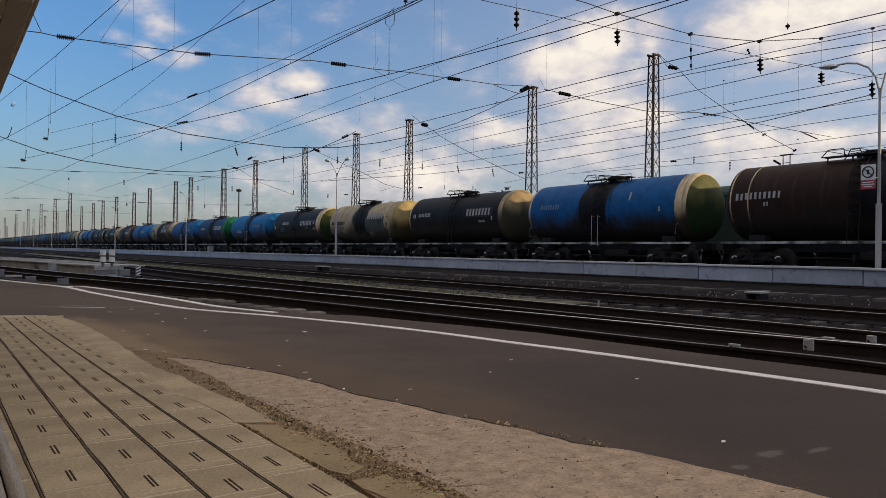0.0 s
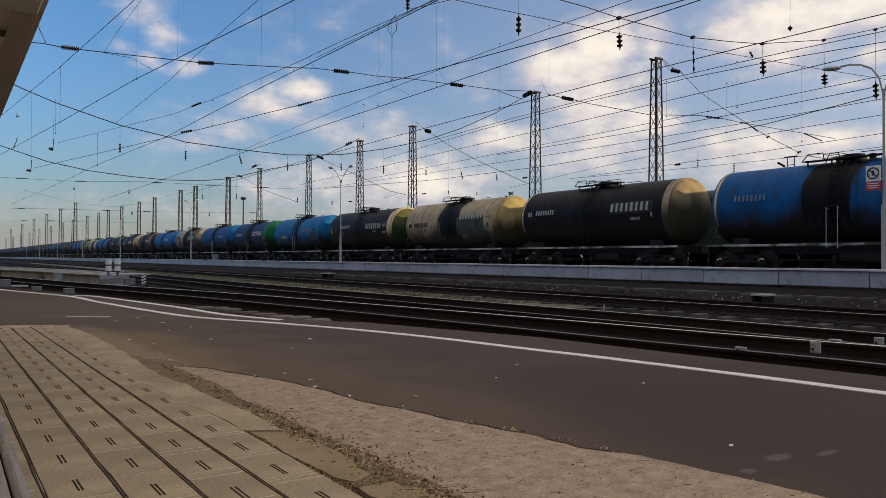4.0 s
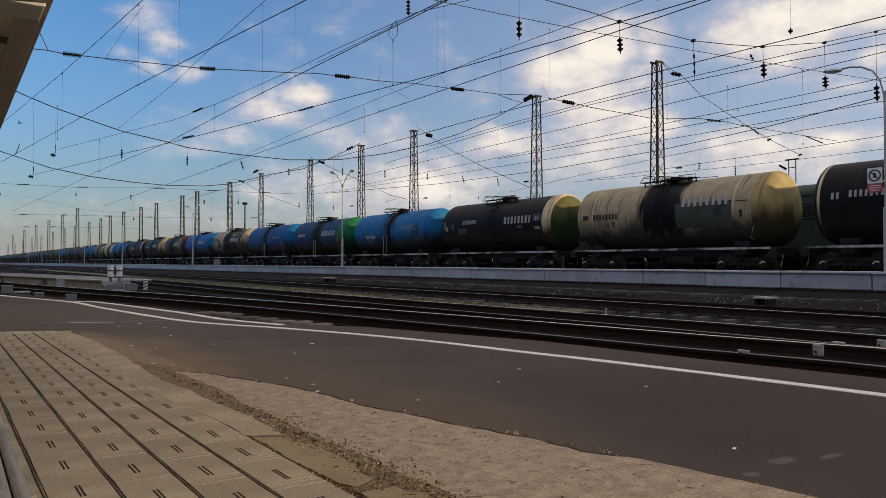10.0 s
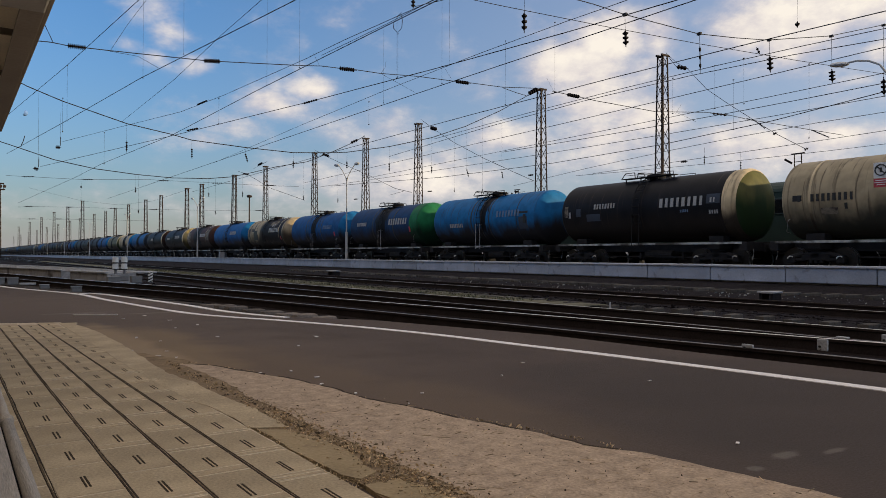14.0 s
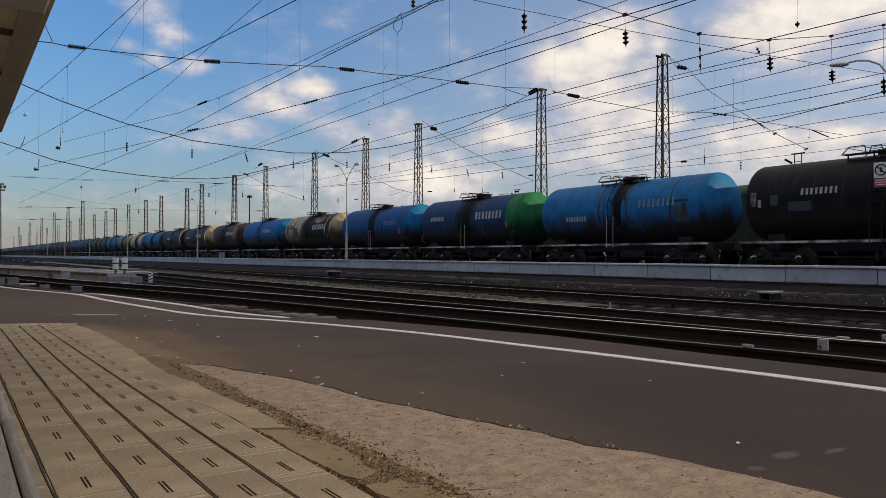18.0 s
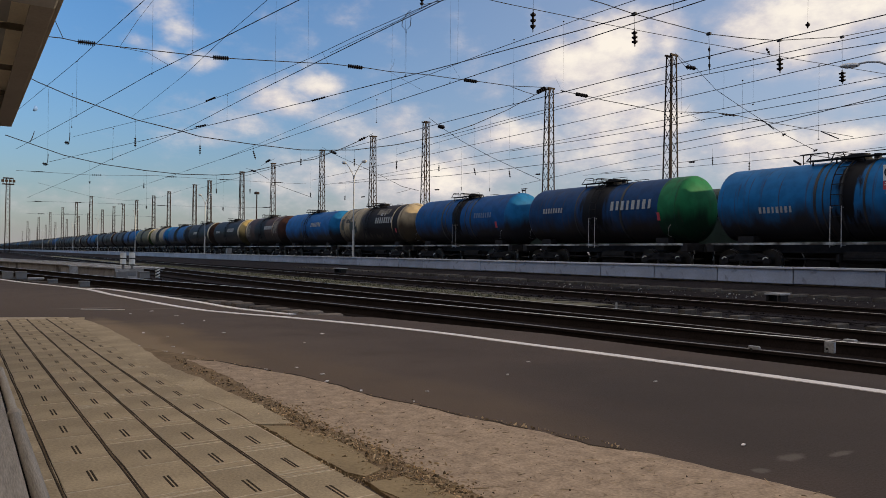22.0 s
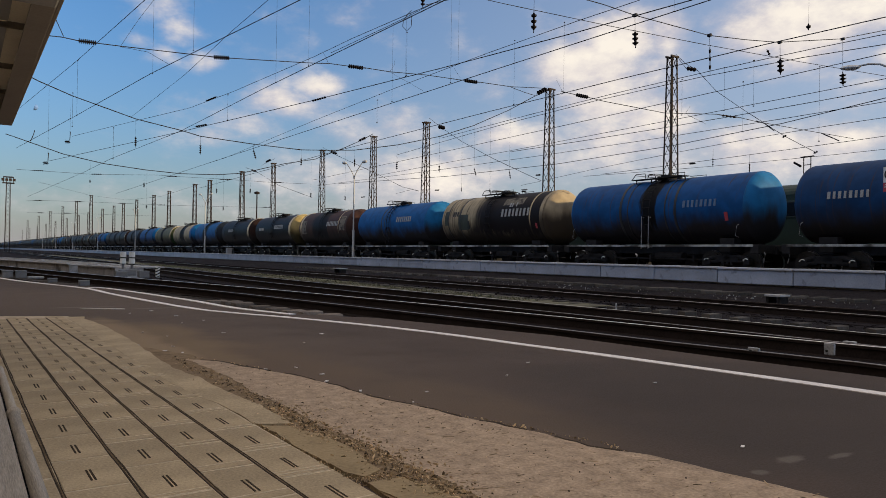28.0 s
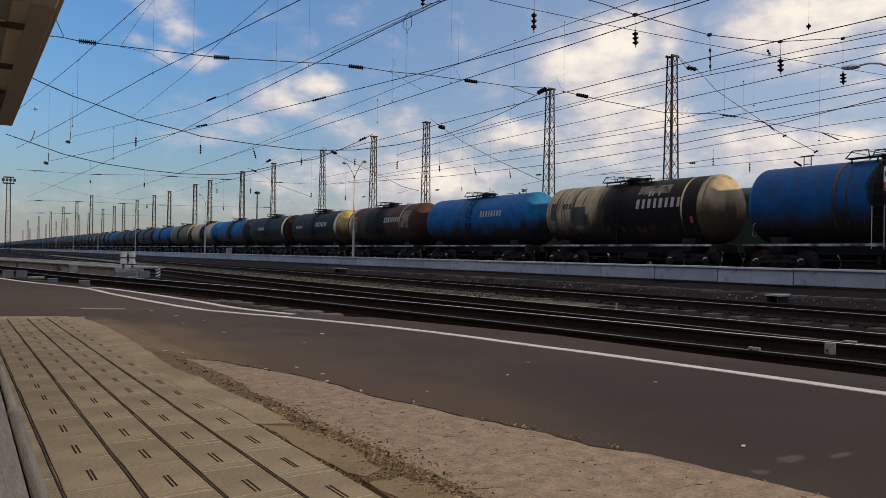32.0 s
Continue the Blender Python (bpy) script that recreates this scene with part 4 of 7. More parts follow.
TREAD = mat("bright_wheel_tread", (0.5, 0.5, 0.52), 0.35, 1.0, vary=0.2, scale=6)
WHEEL = mat("worn_wheel_steel", (0.022, 0.02, 0.018), 0.45, 0.6, vary=0.4, scale=6)
BLUE = (0.008, 0.085, 0.24)
AZURE = (0.011, 0.125, 0.31)
BLACK = (0.0095, 0.0095, 0.012)
BROWN = (0.028, 0.014, 0.011)
CREAM = (0.36, 0.29, 0.185)
OIL = (0.008, 0.008, 0.010)
# one dark colour for belly dirt and the shade painted below
GRIME_SHADE = (0.022, 0.018, 0.016)
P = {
    "blue": tank_paint("blue_tank_paint", BLUE, GRIME_SHADE, OIL, 0.2, 2.0),
    "blue_two": tank_paint("deep_blue_tank_paint", (0.007, 0.066, 0.205), GRIME_SHADE, OIL, -0.1, 1.0),
    "azure_deep": tank_paint("royal_blue_tank_paint", (0.009, 0.09, 0.27), GRIME_SHADE, None, rust=0.1),
    "azure": tank_paint("azure_tank_paint", AZURE, GRIME_SHADE, None, rust=0.1, low_at=0.55),
    "azure_ring": tank_paint("azure_streaked_tank_paint", AZURE, GRIME_SHADE, OIL, -0.4, 0.8),
    "navy": tank_paint("navy_tank_paint", (0.009, 0.042, 0.12), GRIME_SHADE, OIL, 0.0, 1.7),
    "black": tank_paint("black_tank_paint", BLACK, GRIME_SHADE, None, rust=0.1, rough=0.5),
    "brown": tank_paint("brown_black_tank_paint", BROWN, GRIME_SHADE, OIL, -1.5, 3.0, rough=0.55),
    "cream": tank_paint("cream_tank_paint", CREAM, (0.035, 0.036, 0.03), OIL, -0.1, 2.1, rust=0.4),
    "mixed": tank_paint("oil_soaked_cream_tank_paint", CREAM, GRIME_SHADE, (0.012, 0.009, 0.010), -2.3, 7.0, rust=0.6, rust_color=(0.03, 0.018, 0.014)),
    "rust": tank_paint("rusty_brown_tank_paint", (0.056, 0.027, 0.022), GRIME_SHADE, OIL, 0.4, 3.0, rust=0.6),
    # dome paints below hold a sunlit tone on top and a shaded tone beneath
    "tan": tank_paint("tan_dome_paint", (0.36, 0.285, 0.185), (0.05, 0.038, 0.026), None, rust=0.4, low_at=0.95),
    "grey": tank_paint("grey_blue_tank_paint", (0.026, 0.033, 0.045), GRIME_SHADE, OIL, 0.3, 1.5, rust=0.3),
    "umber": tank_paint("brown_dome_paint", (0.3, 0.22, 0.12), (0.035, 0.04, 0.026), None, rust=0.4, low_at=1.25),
    "drab": tank_paint("drab_olive_tank_paint", (0.11, 0.105, 0.06), GRIME_SHADE, OIL, 0.2, 1.4, rust=0.4),
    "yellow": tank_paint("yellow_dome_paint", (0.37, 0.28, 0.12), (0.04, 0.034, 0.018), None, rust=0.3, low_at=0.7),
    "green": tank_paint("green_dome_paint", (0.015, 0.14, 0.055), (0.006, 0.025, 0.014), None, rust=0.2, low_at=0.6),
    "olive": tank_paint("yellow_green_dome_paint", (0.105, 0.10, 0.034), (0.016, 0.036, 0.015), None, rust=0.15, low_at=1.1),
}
STENCIL = mat("white_stencil_paint", (0.34, 0.34, 0.335), 0.8, vary=0.3, scale=9, dark=(0.1, 0.1, 0.1), dark_scale=6, dark_amount=0.5)
CREAM_BAND = tank_paint("cream_band_paint", (0.60, 0.47, 0.29), GRIME_SHADE, None, rust=0.35, low_at=0.5)
FADED = mat("faded_stencil_paint", (0.11, 0.17, 0.27), 0.8, vary=0.3, scale=9)
YELLOW_BAND, GREEN_BAND, TAN_BAND = P["yellow"], P["green"], P["tan"]
GREY_BAND, BLUE_BAND = P["grey"], P["azure_deep"]
DARK_BAND = mat("black_band_paint", (0.012, 0.012, 0.014), 0.5, vary=0.3)
NAME = "eeeeeeee"
SMOKED = mat("dark_green_smudged_paint", (0.035, 0.045, 0.034), 0.7, vary=0.4, scale=2.5, dark=(0.012, 0.012, 0.012), dark_scale=1.5, dark_amount=0.5)
PALE_FIELD = mat("pale_flaking_paint", (0.16, 0.135, 0.10), 0.8, vary=0.4, scale=5, dark=(0.03, 0.02, 0.018), dark_scale=3.5, dark_amount=0.6)
GREY_FIELD = mat("overpainted_grey_blue", (0.03, 0.04, 0.06), 0.75, vary=0.3, scale=3)
BLACK_FIELD = mat("overpainted_black", (0.0085, 0.0085, 0.010), 0.7, vary=0.3, scale=3)
# painted fields on the near flank of some wagons: y from and to, z from and to
FIELDS = {
    2: [(-1.5, -4.0, AXIS - 0.05, AXIS + 0.5, BLACK_FIELD, "overpainted black field")],
    3: [(-0.95, -3.68, AXIS - 0.7, AXIS + 0.36, SMOKED, "smudged dark green field behind the lettering"), (4.55, 4.2, AXIS - 0.1, AXIS + 0.12, BLACK_FIELD, "black stencil"), (3.5, 2.9, AXIS - 0.62, AXIS - 0.38, PALE_FIELD, "pale overpainted field"), (-3.85, -4.4, AXIS + 0.28, AXIS + 0.32, BLACK_FIELD, "dark slot")],
    4: [(-3.7, -4.35, AXIS + 0.05, AXIS + 0.45, GREY_FIELD, "grey-blue stencil field"), (4.75, 4.5, AXIS - 0.2, AXIS + 0.35, PALE_FIELD, "pale end plate"), (3.9, 3.6, AXIS - 0.2, AXIS + 0.2, GREY_FIELD, "faded plate"), (3.2, 2.3, AXIS - 0.45, AXIS - 0.1, GREY_FIELD, "faded overpainted field")],
    5: [(-3.45, -4.35, AXIS + 0.2, AXIS + 0.32, BLACK_FIELD, "dark stencil bar"), (-3.6, -4.3, AXIS - 0.65, AXIS + 0.02, GREY_FIELD, "grimy overpainted plate")],
    8: [(3.1, 2.05, AXIS - 0.6, AXIS + 0.35, SMOKED, "smudged field on cream paint"), (-1.2, -3.0, AXIS + 0.75, AXIS + 1.15, PALE_FIELD, "pale flaking paint"), (4.6, 4.25, AXIS - 0.3, AXIS + 0.6, SMOKED, "dark smear")],
    10: [(4.3, 3.3, AXIS - 0.5, AXIS + 0.7, PALE_FIELD, "pale flaking paint"), (-3.6, -4.6, AXIS - 0.3, AXIS + 0.9, PALE_FIELD, "pale flaking paint")],
}
W_NUM, W_NAME = "white wagon number bars", "white lettering bars"
N8 = "nnnnnnnn"
FIRST_WAGONS = [
    ("brown", "brown", "brown", "dark brown grimy tank wagon with pale end line and number", [(4.82, 0.05, CREAM_BAND, "thin pale line"), (4.05, 0.05, CREAM_BAND, "thin pale line")], [(4.42, AXIS + 0.2, "nn", 0.26, STENCIL, W_NUM), (3.45, AXIS + 0.22, N8, 0.26, STENCIL, W_NUM), (3.3, AXIS - 0.12, "nn", 0.16, STENCIL, W_NUM)]),
    ("blue", "olive", "blue", "blue tank wagon with black oil spill and green end", [(-4.69, 0.36, CREAM_BAND, "pale end ring"), (4.8, 0.1, CREAM_BAND, "pale end ring")], [(3.27, AXIS + 0.25, N8, 0.24, FADED, W_NUM), (-2.0, AXIS + 0.55, "i", 0.4, STENCIL, "white paint mark"), (-3.7, AXIS - 0.1, "n", 0.2, STENCIL, "white stencil")]),
    ("black", "umber", "black", "black tank wagon with tan end and white lettering", [(-4.69, 0.36, TAN_BAND, "tan end ring"), (4.8, 0.1, CREAM_BAND, "cream end ring")], [(4.2, AXIS + 0.2, "nn", 0.24, STENCIL, W_NUM), (3.05, AXIS + 0.24, N8, 0.24, STENCIL, W_NUM), (-2.65, AXIS + 0.25, NAME, 0.4, STENCIL, W_NAME), (-3.0, AXIS - 0.3, "nnnnnn", 0.13, STENCIL, "small white stencil"), (-3.95, AXIS - 0.15, "n", 0.2, STENCIL, "white stencil")]),
    ("cream", "yellow", "cream", "cream tank wagon with oil-black middle and yellow dome", [(-3.75, 0.08, CREAM_BAND, "cream strap"), (-4.7, 0.3, YELLOW_BAND, "yellow painted end"), (3.9, 0.09, CREAM_BAND, "cream strap")], [(-2.4, AXIS + 0.4, NAME, 0.4, STENCIL, "pale lettering bars"), (3.1, AXIS + 0.0, N8, 0.27, BLACK_PAINT, "dark wagon number bars"), (4.3, AXIS + 0.0, "n", 0.24, BLACK_PAINT, "dark stencil"), (2.6, AXIS - 0.35, "n", 0.22, BLACK_PAINT, "dark stencil"), (-4.1, AXIS - 0.2, "n", 0.3, BLACK_PAINT, "dark plate")]),
    ("black", "olive", "black", "black tank wagon with broad cream ring and green end", [(-4.65, 0.44, CREAM_BAND, "broad cream ring")], [(2.02, AXIS + 0.25, N8, 0.24, STENCIL, W_NUM), (-2.41, AXIS + 0.2, NAME, 0.4, STENCIL, W_NAME), (-2.6, AXIS - 0.2, "nnnnn", 0.12, FADED, "small stencil"), (-4.0, AXIS + 0.2, "nn", 0.2, STENCIL, "white stencil"), (-4.05, AXIS - 0.3, "nnnn", 0.16, STENCIL, "white stencil"), (4.35, AXIS - 0.1, "n", 0.3, STENCIL, "white stencil")]),
    ("azure_ring", "azure", "azure", "bright azure tank wagon with dark spill streaks", [(0.85, 0.1, DARK_BAND, "black strap"), (0.55, 0.05, DARK_BAND, "black strap"), (-0.11, 0.08, DARK_BAND, "black strap"), (-0.91, 0.08, DARK_BAND, "black strap"), (-3.4, 0.05, DARK_BAND, "dark weld line")], [(2.41, AXIS - 0.3, N8, 0.24, STENCIL, W_NUM), (-2.63, AXIS + 0.25, NAME, 0.36, FADED, "faded lettering bars"), (-4.1, AXIS - 0.1, "n", 0.5, BLACK_PAINT, "dark plate")]),
]
NEXT_WAGONS = [
    ("navy", "green", "navy", "navy tank wagon with black spill and bright green dome", [(-1.75, 0.14, DARK_BAND, "black strap"), (-4.41, 0.9, GREEN_BAND, "green painted end"), (1.3, 0.08, DARK_BAND, "dark weld line")], [(3.0, AXIS + 0.2, N8, 0.26, STENCIL, W_NUM), (-2.35, AXIS + 0.25, NAME, 0.44, STENCIL, W_NAME), (-4.0, AXIS - 0.35, "n", 0.36, RED_PAINT, "red plate")]),
    ("blue_two", "azure", "azure", "blue tank wagon with black spill and pale dome", [(1.6, 0.14, DARK_BAND, "black strap"), (1.15, 0.05, DARK_BAND, "black strap"), (-1.0, 0.07, DARK_BAND, "black strap"), (-1.55, 0.12, DARK_BAND, "black strap")], [(-2.8, AXIS + 0.2, NAME, 0.3, FADED, "faded lettering bars"), (-4.1, AXIS - 0.4, "n", 0.36, RED_PAINT, "red plate")]),
    ("mixed", "tan", "cream", "cream tank wagon soaked with black oil and tan dome", [(-3.8, 0.09, CREAM_BAND, "pale strap"), (-4.73, 0.26, TAN_BAND, "tan painted end"), (4.2, 0.08, DARK_BAND, "dark strap"), (2.9, 0.1, DARK_BAND, "dark strap")], [(-2.5, AXIS + 0.3, NAME, 0.44, STENCIL, W_NAME), (2.0, AXIS - 0.3, "n", 0.5, BLACK_PAINT, "dark plate"), (3.4, AXIS + 0.4, "nnn", 0.3, BLACK_PAINT, "dark scribble"), (-2.2, AXIS + 0.75, "nn n", 0.25, STENCIL, "white scribble"), (-4.3, AXIS - 0.5, "n", 0.3, RED_PAINT, "red plate")]),
]
LAST_WAGONS = [
    ("azure_deep", "azure", "blue", "plain blue tank wagon with white lettering", [(1.1, 0.12, DARK_BAND, "black strap"), (0.6, 0.06, DARK_BAND, "black strap")], [(-2.1, AXIS + 0.3, NAME, 0.36, STENCIL, W_NAME)]),
    ("rust", "rust", "cream", "rusty brown tank wagon with flaking pale patches", [(4.5, 0.3, CREAM_BAND, "cream ring"), (-3.4, 0.07, CREAM_BAND, "pale strap")], [(-2.2, AXIS + 0.3, NAME, 0.38, STENCIL, W_NAME)]),
    ("black", "yellow", "brown", "black tank wagon with cream ring and yellowish end", [(-4.64, 0.45, CREAM_BAND, "cream ring")], [(-1.8, AXIS + 0.3, NAME, 0.4, STENCIL, W_NAME), (3.0, AXIS + 0.15, N8, 0.25, STENCIL, W_NUM)]),
    ("black", "brown", "grey", "black tank wagon with broad cream ring", [(-4.62, 0.5, CREAM_BAND, "cream ring"), (4.2, 0.8, GREY_BAND, "grey-green painted end")], [(1.4, AXIS + 0.2, NAME, 0.3, STENCIL, W_NAME)]),
    ("blue", "grey", "blue", "blue tank wagon with a dull grey-green end", [(-4.6, 0.5, GREY_BAND, "grey-green painted end")], []),
    ("cream", "azure", "cream", "cream tank wagon with straps and a blue end", [(4.3, 0.12, CREAM_BAND, "pale strap"), (-4.5, 0.7, BLUE_BAND, "blue painted end")], []),
    ("drab", "olive", "drab", "drab olive tank wagon with a pale strap", [(4.3, 0.12, CREAM_BAND, "pale strap")], []),
    ("blue_two", "azure", "blue", "dark blue tank wagon in the far part of the train", [], []),
    ("grey", "grey", "grey", "dull grey-blue tank wagon in the far part of the train", [], []),
    ("black", "brown", "black", "black tank wagon with a pale end rim", [(-4.7, 0.22, CREAM_BAND, "pale end rim")], []),
]
WAGONS = FIRST_WAGONS + NEXT_WAGONS + LAST_WAGONS
TRAIN = []
ROLLING = []
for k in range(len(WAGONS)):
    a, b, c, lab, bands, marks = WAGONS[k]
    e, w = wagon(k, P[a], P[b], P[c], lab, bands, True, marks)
    TRAIN.append(e)
    if k < 11:
        ROLLING += w
FAR_PICK = (18, 17, 18, 17, 16, 18, 12, 18, 17, 0, 18, 16, 18, 11, 17, 18)
for k in range(len(WAGONS), 68):
    src = TRAIN[FAR_PICK[k % len(FAR_PICK)]]
    TRAIN.append(copy_thing(src, Matrix.Translation((27.6, MID + 12.02 * (k - 1), RAIL_TOP))))
lead = copy_thing(TRAIN[9], Matrix.Translation((27.6, MID - 24.04, RAIL_TOP)))
TRAIN.append(lead)


# ---- standing coaches behind the train ----
WINDOW_TRIM = mat("dull_window_trim", (0.03, 0.045, 0.04), 0.6, vary=0.2)
DARK_GLASS = mat("dark_coach_glass", (0.01, 0.012, 0.013), 0.12, vary=0.1)


def coach(y, label):
    e = empty("passenger_coach", (33.2, y, 0.33), label, "coach", "coaches behind the tank train")
    bm = BM()
    box(bm, (0, 0, 2.35), (2.9, 13.6, 2.7), 0.04)
    part("body", bm, GREEN_CAR, e)
    bm = BM()
    pts = [(1.5 * math.cos(a), 3.62 + 0.58 * math.sin(a)) for a in [math.pi * i / 12 for i in range(13)]]
    rings = [[bm.verts.new((x, yy, z)) for x, z in pts] for yy in (-6.85, 6.85)]
    for i in range(12):
        bm.faces.new((rings[0][i], rings[0][i + 1], rings[1][i + 1], rings[1][i]))
    bm.faces.new(rings[0])
    bm.faces.new(rings[1][::-1])
    bmesh.ops.recalc_face_normals(bm, faces=bm.faces)
    part("roof", bm, GREEN_CAR, e)
    for yy in (-6.2, 6.2):
        part("door", shared("coach_door", lambda: box(BM(), (0, 0, 2.3), (0.05, 0.8, 2.1), 0.02), GREEN_CAR), GREEN_CAR, e).location = (-1.49, yy, 0)
    for k in range(8):
        w = part("window", shared("coach_window", lambda: box(BM(), (0, 0, 0), (0.05, 1.0, 0.78), 0.02), WINDOW_TRIM), WINDOW_TRIM, e, "dark framed coach window")
        w.location = (-1.475, -4.9 + 1.4 * k, 2.95)
        part("pane", shared("coach_pane", lambda: box(BM(), (0, 0, 0), (0.03, 0.86, 0.64), 0.01), DARK_GLASS), DARK_GLASS, w).location = (-0.016, 0, 0)
    for yy, l in ((-2.2, 1.8), (0.2, 2.2), (2.5, 1.7), (-6.4, 0.8), (6.4, 0.8)):
        part("underfloor_box", box(BM(), (0, yy, 0.48), (2.3, l, 0.6), 0.03), UNDER, e)
    bm = BM()
    box(bm, (0, 0, 0.85), (2.6, 13.8, 0.25))
    part("underframe", bm, UNDER, e)
    for s in (-1, 1):
        b = part("bogie", shared("bogie_bolster", frame_bm, UNDER), UNDER, e)
        b.location = (0, s * 4.9, 0)
        for x in (-1, 1):
            part("side_frame", shared("side_frame", sideframe_bm, UNDER), UNDER, b).location = (x * 1.02, 0, 0)
        for yy in (-0.925, 0.925):
            part("wheelset", wheel_mesh(), WHEEL, b).location = (0, yy, 0.475)
    return e


car_one = coach(4.0, "dark green passenger coach standing behind the tank train")
# negative k: unseen coaches, added to keep low sun off platform and lower domes
for k in [-7, -6, -5, -4, -3, -2, -1] + list(range(1, 14)):
    copy_thing(car_one, Matrix.Translation((33.2, 4.0 + 14.1 * k, 0.33)))


# ---- the day moon ----
MOON = mat("pale_moon_dust", (0.15, 0.27, 0.55), 1.0, vary=0.3, scale=0.05, fine=0.3, spec=0.0)
bm = BM()
bmesh.ops.create_uvsphere(bm, u_segments=32, v_segments=24, radius=14.0)
bmesh.ops.bisect_plane(bm, geom=bm.verts[:] + bm.edges[:] + bm.faces[:], plane_co=(-2, 0, 0), plane_no=(1, -0.15, -0.3), clear_inner=True)
thing("moon", bm, MOON, "faint pale half moon in the daylight sky", "moon", kind="structure", smooth=True).location = (0.07 * 4000, 0.983 * 4000, 0.167 * 4000)


# ---- overhead wires ----
CLAMP = mesh_of("clamp", box(BM(), (0, 0, 0), (1, 1, 1), 0.2), WIRE)
LINE = empty("overhead_line", (0, 0, 0), "dark overhead contact wires and cross-spans over the yard", "overhead line")


PLAIN, SPAN, STAY = "thin dark overhead wire of the yard", "cross-span wire between lattice towers", "slanting stay wire of a lattice tower"
JUMPER, DROPPER, HANGER = "slack dark jumper cable", "thin vertical dropper wire", "hanger of an insulator string"


def wire(points, r=0.011, label=PLAIN):
    return part("wire", tube(BM(), points, r, 4), WIRE, LINE, label)


def clamp(at, size):
    """A small dark clamp where a dropper grips its wire."""
    o = part("clamp", CLAMP, WIRE, LINE)
    o.matrix_local = Matrix.Translation(at) @ Matrix.Diagonal((size, size * 1.6, size, 1))


def insulator(a, b, n, r):
    """A string of ribbed porcelain discs between two points."""
    a, b = Vector(a), Vector(b)
    mid = (a + b) / 2
    m = (b - a).to_track_quat("Y", "Z").to_matrix().to_4x4()
    half, r = (b - a).length / 2, 0.85 * r
    prof = [(-half, 0.0), (-half, 0.3 * r)]
    for k in range(n):
        y = -half + 2 * half * (k + 0.5) / n
        h = half / n
        prof += [(y - 0.55 * h, 0.4 * r), (y - 0.35 * h, r), (y + 0.25 * h, 0.9 * r), (y + 0.55 * h, 0.4 * r)]
    prof += [(half, 0.3 * r), (half, 0.0)]
    bm = lathe_y(BM(), prof, 10)
    bmesh.ops.transform(bm, matrix=m, verts=bm.verts)
    e = part("insulator", bm, INSULATOR, LINE, "dark ribbed porcelain insulator", True)
    e.location = mid
    bm = BM()
    d = (b - a).normalized()
    rod(bm, -d * half * 1.35, d * half * 1.35, 0.16 * r, 6)
    part("steel_pin", bm, WIRE, e)
    return e


wire(((6.17, 10.13, 9.20), (5.02, 24.09, 9.20), (4.10, 35.33, 9.20), (2.64, 50.43, 9.20)), 0.0140)
wire(((7.81, 2.53, 6.50), (6.20, 14.42, 6.50), (5.62, 18.67, 6.50), (4.88, 24.11, 6.50), (3.88, 33.81, 6.50), (2.46, 46.74, 6.50)), 0.0125)
wire(((8.01, 9.88, 9.20), (8.22, 21.88, 9.20), (8.31, 26.92, 9.20), (8.61, 35.16, 9.20), (8.68, 48.47, 9.20)), 0.0120)
wire(((13.97, 4.88, 9.20), (12.88, 18.84, 9.20), (12.39, 25.05, 9.20), (12.25, 28.47, 9.20), (11.58, 37.19, 9.20), (10.88, 43.06, 9.20), (8.70, 51.40, 9.20), (6.65, 59.45, 9.20)), 0.0120)
wire(((8.98, -1.48, 6.50), (8.71, 12.52, 6.50), (8.67, 14.56, 6.50), (8.61, 17.40, 6.50), (8.48, 24.01, 6.50), (8.42, 34.81, 6.50), (7.56, 48.33, 6.50), (7.34, 57.44, 6.50), (5.89, 90.88, 6.50)), 0.0125)
wire(((12.84, 9.20, 9.20), (12.80, 19.20, 9.20), (12.78, 22.46, 9.20), (12.58, 27.50, 9.20)), 0.0110)
wire(((14.79, -4.36, 6.50), (13.04, 9.53, 6.50), (12.60, 13.06, 6.50), (11.85, 17.87, 6.50), (10.60, 24.72, 6.50), (8.46, 35.08, 6.50), (4.59, 52.20, 6.50)), 0.0125)
wire(((13.51, -4.56, 6.50), (13.30, 9.44, 6.50), (13.25, 12.92, 6.50), (13.19, 17.99, 6.50), (13.11, 26.08, 6.50), (13.00, 41.04, 6.50), (12.76, 78.16, 6.50)), 0.0120)
wire(((18.69, 0.83, 9.20), (18.02, 14.81, 9.20), (17.84, 18.54, 9.20), (17.77, 23.62, 9.20), (17.87, 31.00, 9.20), (18.29, 42.82, 9.20), (19.40, 65.07, 9.20)), 0.0120)
wire(((12.65, 20.33, 9.20), (13.24, 18.89, 9.20), (13.58, 17.99, 9.20)), 0.0100)
wire(((23.85, 10.56, 6.50), (19.69, 11.31, 6.50), (16.02, 11.88, 6.50), (12.81, 12.28, 6.50), (10.01, 12.55, 6.50), (7.57, 12.72, 6.50)), 0.0080)
wire(((18.89, -12.24, 6.50), (17.43, 7.70, 6.50), (17.19, 11.01, 6.50), (17.00, 15.69, 6.50), (16.90, 22.93, 6.50), (16.97, 35.78, 6.50), (17.53, 65.39, 6.50)), 0.0125)
wire(((26.07, -9.34, 8.00), (23.83, 10.54, 8.00), (23.53, 13.27, 8.00), (23.34, 16.70, 8.00), (23.31, 21.18, 8.00), (23.52, 27.35, 8.00), (24.12, 36.49, 8.00)), 0.0125)
